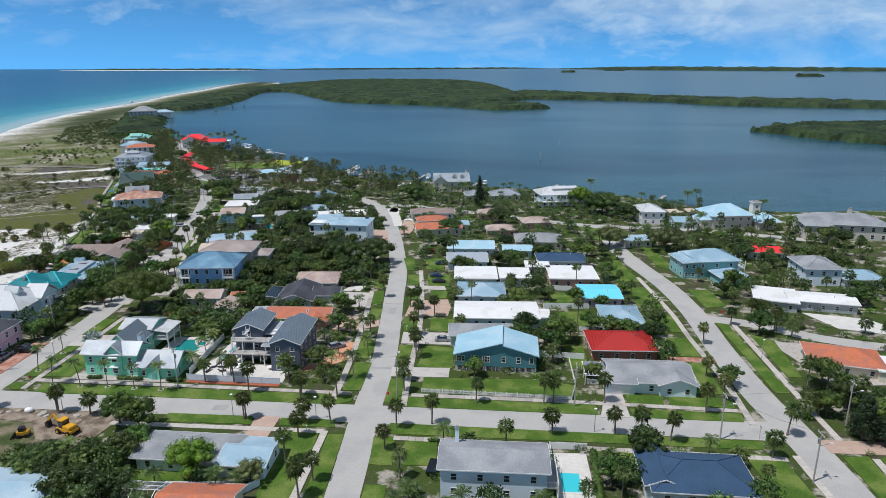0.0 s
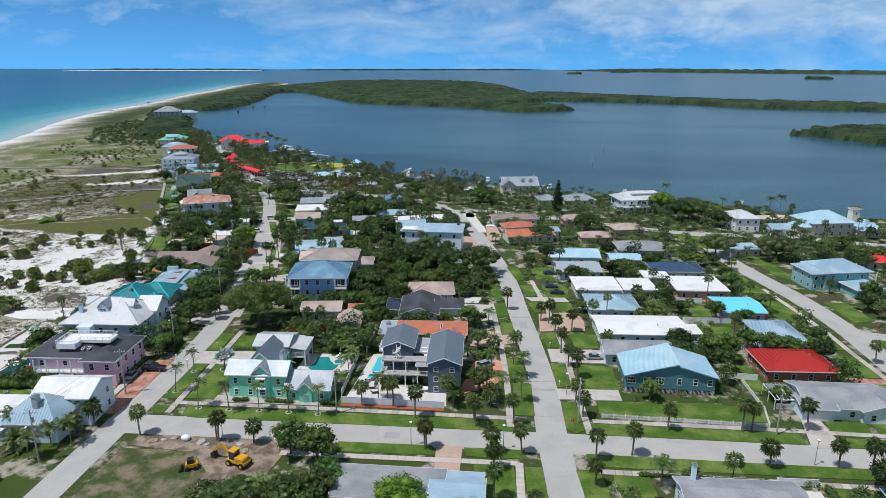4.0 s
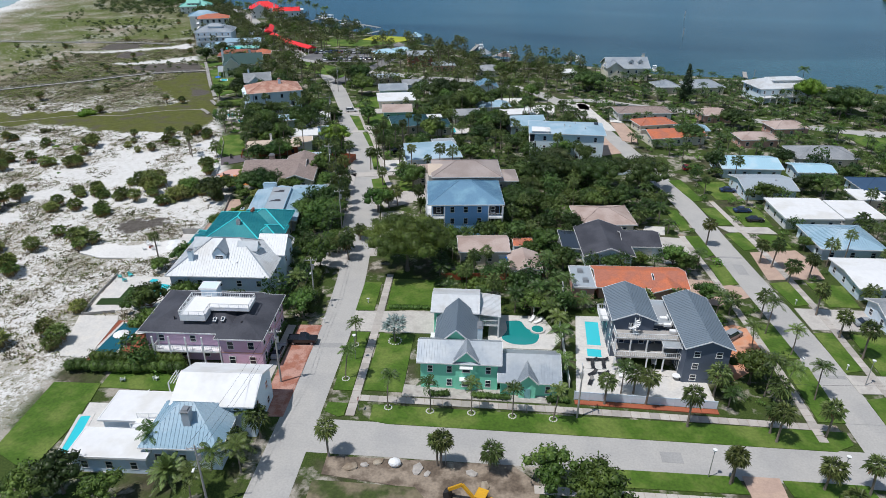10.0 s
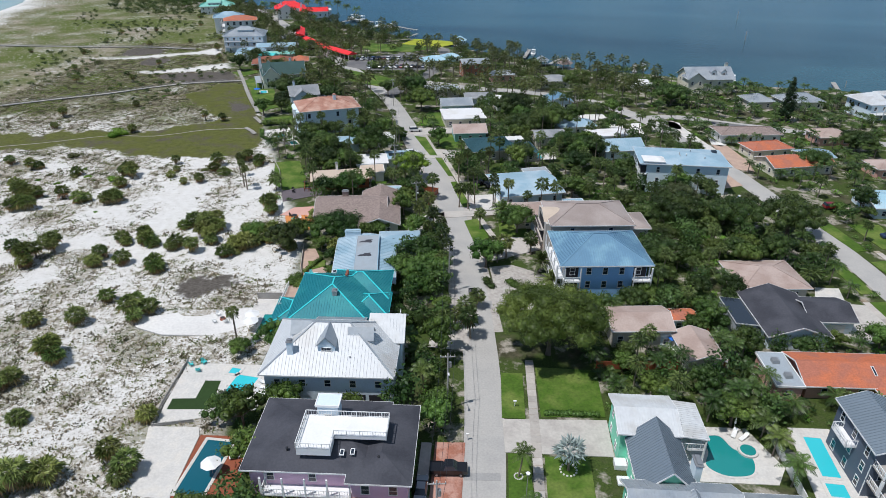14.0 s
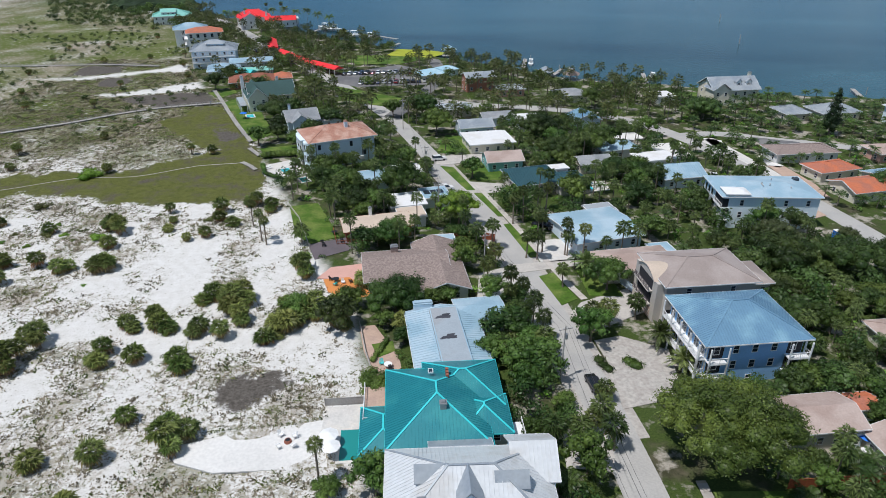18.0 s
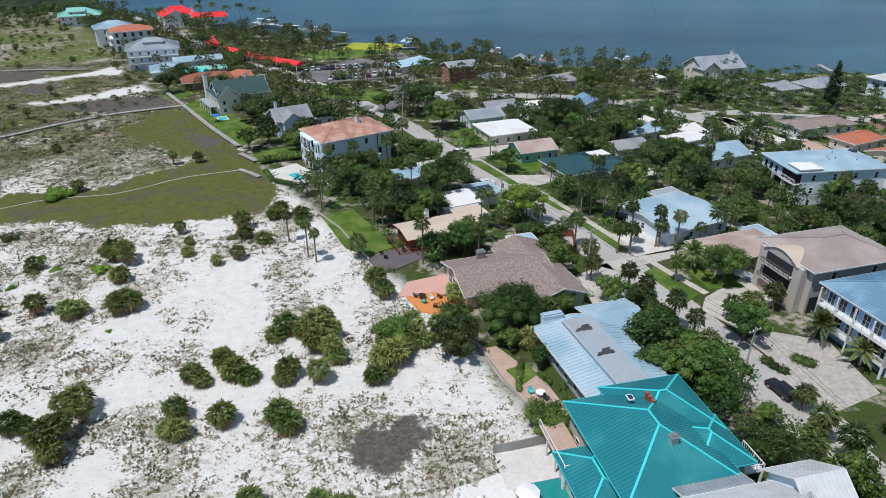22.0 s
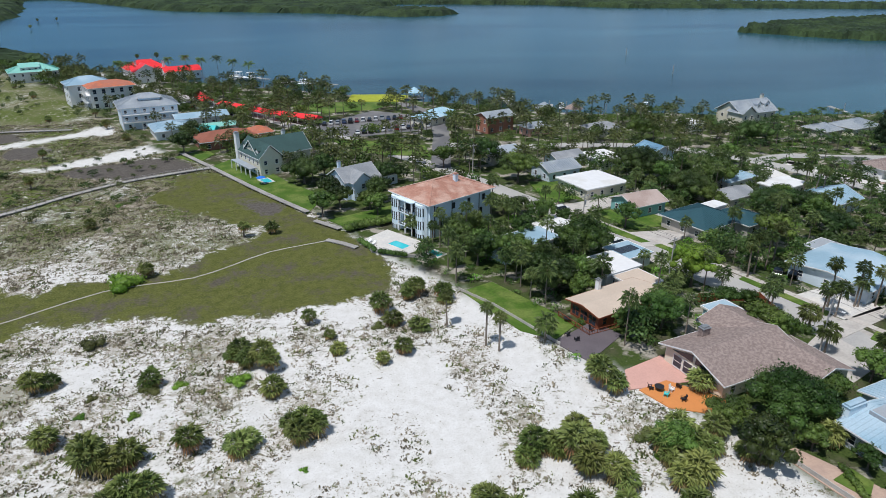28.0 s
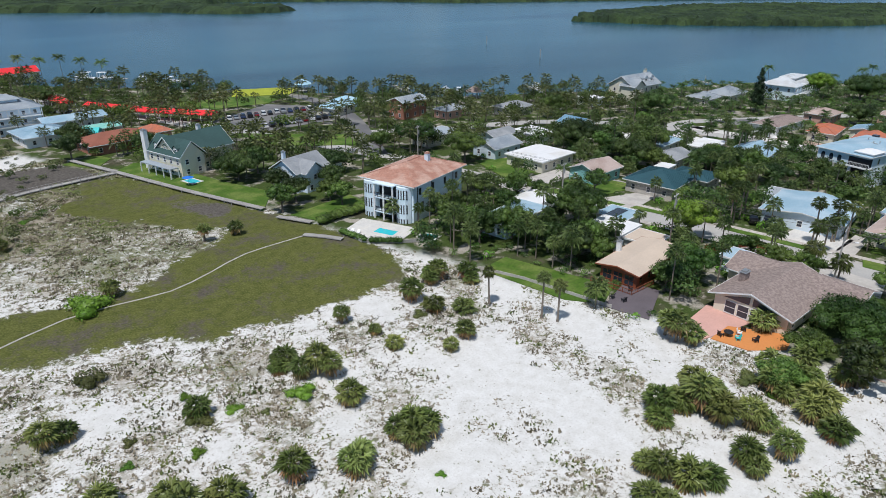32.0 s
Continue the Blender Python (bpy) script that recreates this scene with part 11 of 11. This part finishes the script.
cyl(bm, 0, 0, 0.3, 0.47, 1.15, 18)
part("water", bm, M["pool_green"], root)


def lounger(x, y, yaw, material="white", z=0.14):
    root = thing("sun_lounger", x, y, z, yaw, f"{'white' if material == 'white' else 'dark'} sun lounger beside the pool", "sun lounger", "sun loungers")
    part("frame", boxes((-0.95, 0.4, -0.32, 0.32, 0.26, 0.34)), M[material], root)
    bm = bmesh.new()
    beam(bm, (0.4, 0, 0.3), (1.0, 0, 0.75), 0.62, 0.08)
    part("backrest", bm, M[material], root)
    for a in (-0.85, 0.35):
        for b in (-0.28, 0.28):
            part("leg", boxes((a - 0.03, a + 0.03, b - 0.03, b + 0.03, 0, 0.26)), M[material], root)


def garden_chair(x, y, yaw, material="white", z=0.14):
    root = thing("garden_chair", x, y, z, yaw, {"white": "white slatted garden chair", "turquoise": "turquoise garden chair on the terrace"}.get(material, "dark garden chair on the terrace"), "chair", "garden chairs")
    part("seat", boxes((-0.32, 0.32, -0.3, 0.3, 0.34, 0.4)), M[material], root)
    bm = bmesh.new()
    for k in range(4):
        beam(bm, (-0.24 + 0.16 * k, 0.26, 0.38), (-0.24 + 0.16 * k, 0.5, 1.05), 0.12, 0.04)
    part("backrest", bm, M[material], root)
    for s in (-0.34, 0.34):
        part("armrest", boxes((s - 0.06, s + 0.06, -0.34, 0.36, 0.56, 0.6)), M[material], root)
        for b in (-0.28, 0.28):
            part("leg", boxes((s - 0.04, s + 0.04, b - 0.04, b + 0.04, 0, 0.56)), M[material], root)


def parasol(x, y, material="white", r=1.5, closed=False, z=0.14):
    root = thing("parasol", x, y, z, 0, ("closed pale parasol" if closed else {"white": "open white parasol", "blue_cloth": "open bright blue parasol"}.get(material, "open parasol")) + " on a terrace", "parasol", "parasols")
    bm = bmesh.new()
    cyl(bm, 0, 0, 0, 2.4, 0.03, 6)
    part("pole", bm, M["white"], root)
    bm = bmesh.new()
    if closed:
        cyl(bm, 0, 0, 1.2, 2.5, 0.18, 8, 0.04)
    else:
        cyl(bm, 0, 0, 2.1, 2.6, r, 8, 0.05)
    part("canopy", bm, M[material], root)


def table(x, y, material="black", r=0.6, z=0.14):
    root = thing("garden_table", x, y, z, 0, "round dark garden table" if material == "black" else "round pale garden table", "table", "garden tables")
    bm = bmesh.new()
    cyl(bm, 0, 0, 0.7, 0.75, r, 12)
    part("tabletop", bm, M[material], root)
    bm = bmesh.new()
    cyl(bm, 0, 0, 0, 0.7, 0.06, 6)
    part("stem", bm, M[material], root)


for x, y, yaw in ((-156.6, 167.6, 170), (-156.4, 166.2, 170), (-156.2, 164.8, 170), (-156.0, 169.0, 170), (-155.6, 151.6, 20), (-155.2, 150.4, 20), (-79.6, 161.6, 60), (-78.4, 160.9, 40), (-201.2, 305.0, 40), (-200.4, 303.6, 40), (-58.0, 149.6, 80), (-146.4, 133.4, 0), (-64.6, 145.4, 90), (-63.4, 145.4, 90)):
    lounger(x, y, yaw)
for x, y, yaw in ((-69.2, 149.1, 0), (-67.2, 149.3, 0), (-69.2, 147.5, 90), (-67.2, 147.7, 90), (-69.5, 145.1, 40), (-67.6, 145.2, 10), (-70.1, 142.8, 70), (-66.6, 143.0, 200)):
    lounger(x, y, yaw, "black")
for x, y, yaw, c in ((-151.7, 136.4, 200, "white"), (-146.1, 137.2, 160, "white"), (-172.4, 187.3, 45, "white"), (-170.2, 187.0, -60, "white"), (-170.0, 185.0, 220, "white"), (-172.2, 184.8, 130, "white"), (-169.0, 172.0, 60, "turquoise"), (-171.0, 171.2, 120, "turquoise"), (-169.2, 169.8, 200, "turquoise"), (-168.6, 233.4, 20, "white"), (-167.0, 233.8, 120, "black"), (-170.2, 232.6, 230, "turquoise"), (-168.4, 230.8, 250, "black"), (-171.4, 234.8, 80, "black"), (-171.3, 253.2, 30, "black"), (-176.2, 253.0, 200, "black"), (-175.4, 251.0, 180, "black"), (-156.4, 203.2, 40, "black"), (-155.2, 201.4, 60, "black"), (-158.2, 205.0, 10, "turquoise")):
    garden_chair(x, y, yaw, c)
for x, y, c, closed in ((-164.6, 185.4, "white", False), (-164.0, 183.0, "white", False), (-157.4, 147.2, "white", False), (-155.6, 152.4, "white", True), (-83.6, 184.4, "blue_cloth", False), (-79.2, 163.0, "white", True), (-74.6, 156.9, "white", True), (-58.2, 147.4, "white", True), (-222.6, 358.8, "blue_cloth", False)):
    parasol(x, y, c, closed=closed)
for x, y, c in ((-170.3, 234.2, "black"), (-173.8, 257.6, "black"), (-157.0, 204.2, "white"), (-84.4, 182.8, "white"), (-55.0, 145.0, "white")):
    table(x, y, c, 0.75)
root = thing("fire_pit", -171.1, 186.1, 0.13, 0, "round dark fire pit ringed by white chairs", "fire pit")
bm = bmesh.new()
cyl(bm, 0, 0, 0, 0.4, 0.6, 14, 0.5)
part("bowl", bm, M["brown_roof"], root)
bm = bmesh.new()
cyl(bm, 0, 0, 0.3, 0.42, 0.38, 12)
part("embers", bm, M["black"], root)
# rows of young plants round the sand yards and white rings round the verge palms
for i in range(24):
    t = i / 23
    x, y = -188.5 + 22.5 * t, 186.4 + 5.2 * t + 0.5 * math.sin(t * 6)
    v, f = leaf_cloud(900 + i, [(0, 0, 0.2, 0.32, 0.8)], 320, 0.1)
    ob = tagged(part("young_plant", raw_mesh("young_plant", v, f, [M["tuft_green"]]), None, None, m=pose(x, y, 0.05)), "small round young plant set in the sand", "plant", "planted dune row")
for x, y in SLIM_PALMS + [(-106.0, 152.2)]:
    bm = bmesh.new()
    r = 1.2 if x == -106.0 else 0.6
    for k in range(14):
        a = k * 2 * math.pi / 14
        bmesh.ops.create_icosphere(bm, subdivisions=1, radius=0.14 * (1.4 if r > 1 else 1), matrix=Matrix.Translation((math.cos(a) * r, math.sin(a) * r, 0.16)))
    tagged(part("stone_ring", bm, M["white_stone"], None, m=pose(x, y, 0)), "ring of white stones round a palm's foot", "stone ring", "stone rings")

# ---- building plot ----
root = thing("excavator", -87.6, 113.6, 0.1, 160, "yellow wheeled excavator resting on churned soil", "excavator", "building machines")
part("chassis", boxes((-2.2, 2.2, -1.0, 1.0, 0.7, 1.2)), M["yellow"], root)
bm = boxes((-1.9, 0.3, -0.95, 0.95, 1.2, 2.0))
bmesh.ops.bevel(bm, geom=list(bm.edges), offset=0.12, segments=2, affect="EDGES")
part("engine_cover", bm, M["yellow"], root)
cab = part("cab", boxes((0.3, 1.6, -0.8, 0.8, 1.2, 2.9)), M["glass"], root)
part("cab_roof", boxes((0.2, 1.7, -0.9, 0.9, 2.9, 3.05)), M["yellow"], cab)
for x in (-1.5, 1.5):
    for s in (-1, 1):
        bm = bmesh.new()
        tube(bm, [(0, -0.25, 0), (0, 0.25, 0)], [0.6, 0.6], 16)
        w = part("wheel", bm, M["rubber"], root, m=pose(x, s * 1.1, 0.6))
        bm = bmesh.new()
        tube(bm, [(0, -0.27, 0), (0, 0.27, 0)], [0.3, 0.3], 12)
        part("hub", bm, M["yellow"], w)
for a, b, nm in (((1.8, 0, 1.4), (3.8, 0, 3.4), "boom"), ((3.8, 0, 3.4), (5.8, 0, 1.6), "dipper")):
    bm = bmesh.new()
    beam(bm, a, b, 0.34, 0.42)
    part(nm, bm, M["yellow"], root)
bm = bmesh.new()
side_profile(bm, [(5.4, 0.2), (6.4, 0.1), (6.5, 1.0), (5.7, 1.6)], 1.0, 0.0)
part("bucket", bm, M["black"], root)
root = thing("skid_loader", -96.0, 111.6, 0.1, 200, "small yellow loader with a black bucket", "loader", "building machines")
bm = boxes((-1.2, 1.0, -0.7, 0.7, 0.5, 1.4))
bmesh.ops.bevel(bm, geom=list(bm.edges), offset=0.1, segments=2, affect="EDGES")
part("body", bm, M["yellow"], root)
part("cab", boxes((-0.5, 0.6, -0.6, 0.6, 1.4, 2.2)), M["black"], root)
bm = bmesh.new()
side_profile(bm, [(1.4, 0.1), (2.3, 0.1), (1.7, 0.9)], 1.7, 0)
part("bucket", bm, M["black"], root)
for x in (-0.8, 0.7):
    for s in (-1, 1):
        bm = bmesh.new()
        tube(bm, [(0, -0.16, 0), (0, 0.16, 0)], [0.42, 0.42], 14)
        part("wheel", bm, M["rubber"], root, m=pose(x, s * 0.8, 0.42))
bm = bmesh.new()
bmesh.ops.create_icosphere(bm, subdivisions=2, radius=0.9, matrix=Matrix.Diagonal((1.1, 0.9, 0.7, 1)))
tagged(part("sand_bag", bm, M["white"], None, m=pose(-101.5, 121.0, 0.6)), "large white sack on the building plot", "sack")
for i, (x, y) in enumerate(((-106, 120.6), (-104, 121.4), (-98, 120.4), (-93, 121.2), (-90, 120.2), (-108, 120.0), (-96.5, 119.6), (-88, 118.0))):
    bm = bmesh.new()
    bmesh.ops.create_icosphere(bm, subdivisions=1, radius=0.5 + 0.2 * (i % 3), matrix=Matrix.Diagonal((1.5, 1.0, 0.5, 1)))
    tagged(part("rubble_heap", bm, M["soil"] if i % 2 else M["shell"], None, m=pose(x, y, 0.15, 0, 0, i * 40)), "small heap of sand and rubble", "rubble", "rubble heaps")
root = thing("portable_toilet", -49.6, 254.6, 0.05, 10, "blue portable toilet cabin on the drive", "toilet cabin")
part("cabin", boxes((-0.6, 0.6, -0.6, 0.6, 0, 2.1)), M["blue_cloth"], root)
part("roof", boxes((-0.65, 0.65, -0.65, 0.65, 2.1, 2.25)), M["white"], root)
part("door", boxes((-0.45, 0.45, -0.63, -0.6, 0.1, 1.95)), M["blue_cloth"], root)
# screen cage by the orange roof
root = thing("screen_cage", -58.8, 91.6, 0, 0, "white framed pool screen cage behind a bungalow", "screen cage")
bm = bmesh.new()
for k in range(5):
    x = -4 + 2 * k
    beam(bm, (x, -4, 0), (x, -4, 2.6), 0.1)
    beam(bm, (x, 4, 0), (x, 4, 2.6), 0.1)
    beam(bm, (x, -4, 2.6), (x, 0, 4.0), 0.1)
    beam(bm, (x, 4, 2.6), (x, 0, 4.0), 0.1)
for y, z in ((-4, 2.6), (4, 2.6), (0, 4.0), (-2, 3.3), (2, 3.3)):
    beam(bm, (-4, y, z), (4, y, z), 0.1)
part("frame", bm, M["white"], root)
# channel markers out in the bay
for x, y in ((37, 520), (60, 610)):
    bm = bmesh.new()
    cyl(bm, 0, 0, -2, 4.6, 0.22, 6)
    tagged(part("channel_marker", bm, M["wood_grey"], None, m=pose(x, y, 0)), "timber channel marker standing in the bay", "channel marker", "channel markers")
# houses on the far mainland
rng_far = np.random.RandomState(61)
for k in range(14):
    x = 1050 + k * 95 + rng_far.uniform(-30, 30)
    y = 4380 - (x - 450) * 0.475 - 60
    tagged(part("far_building", boxes((-rng_far.uniform(8, 16), rng_far.uniform(8, 16), -6, 6, -1, rng_far.uniform(5, 12))), M["white"], None, m=pose(x, y, 0)), "pale building on the distant mainland shore", "building", "far buildings")
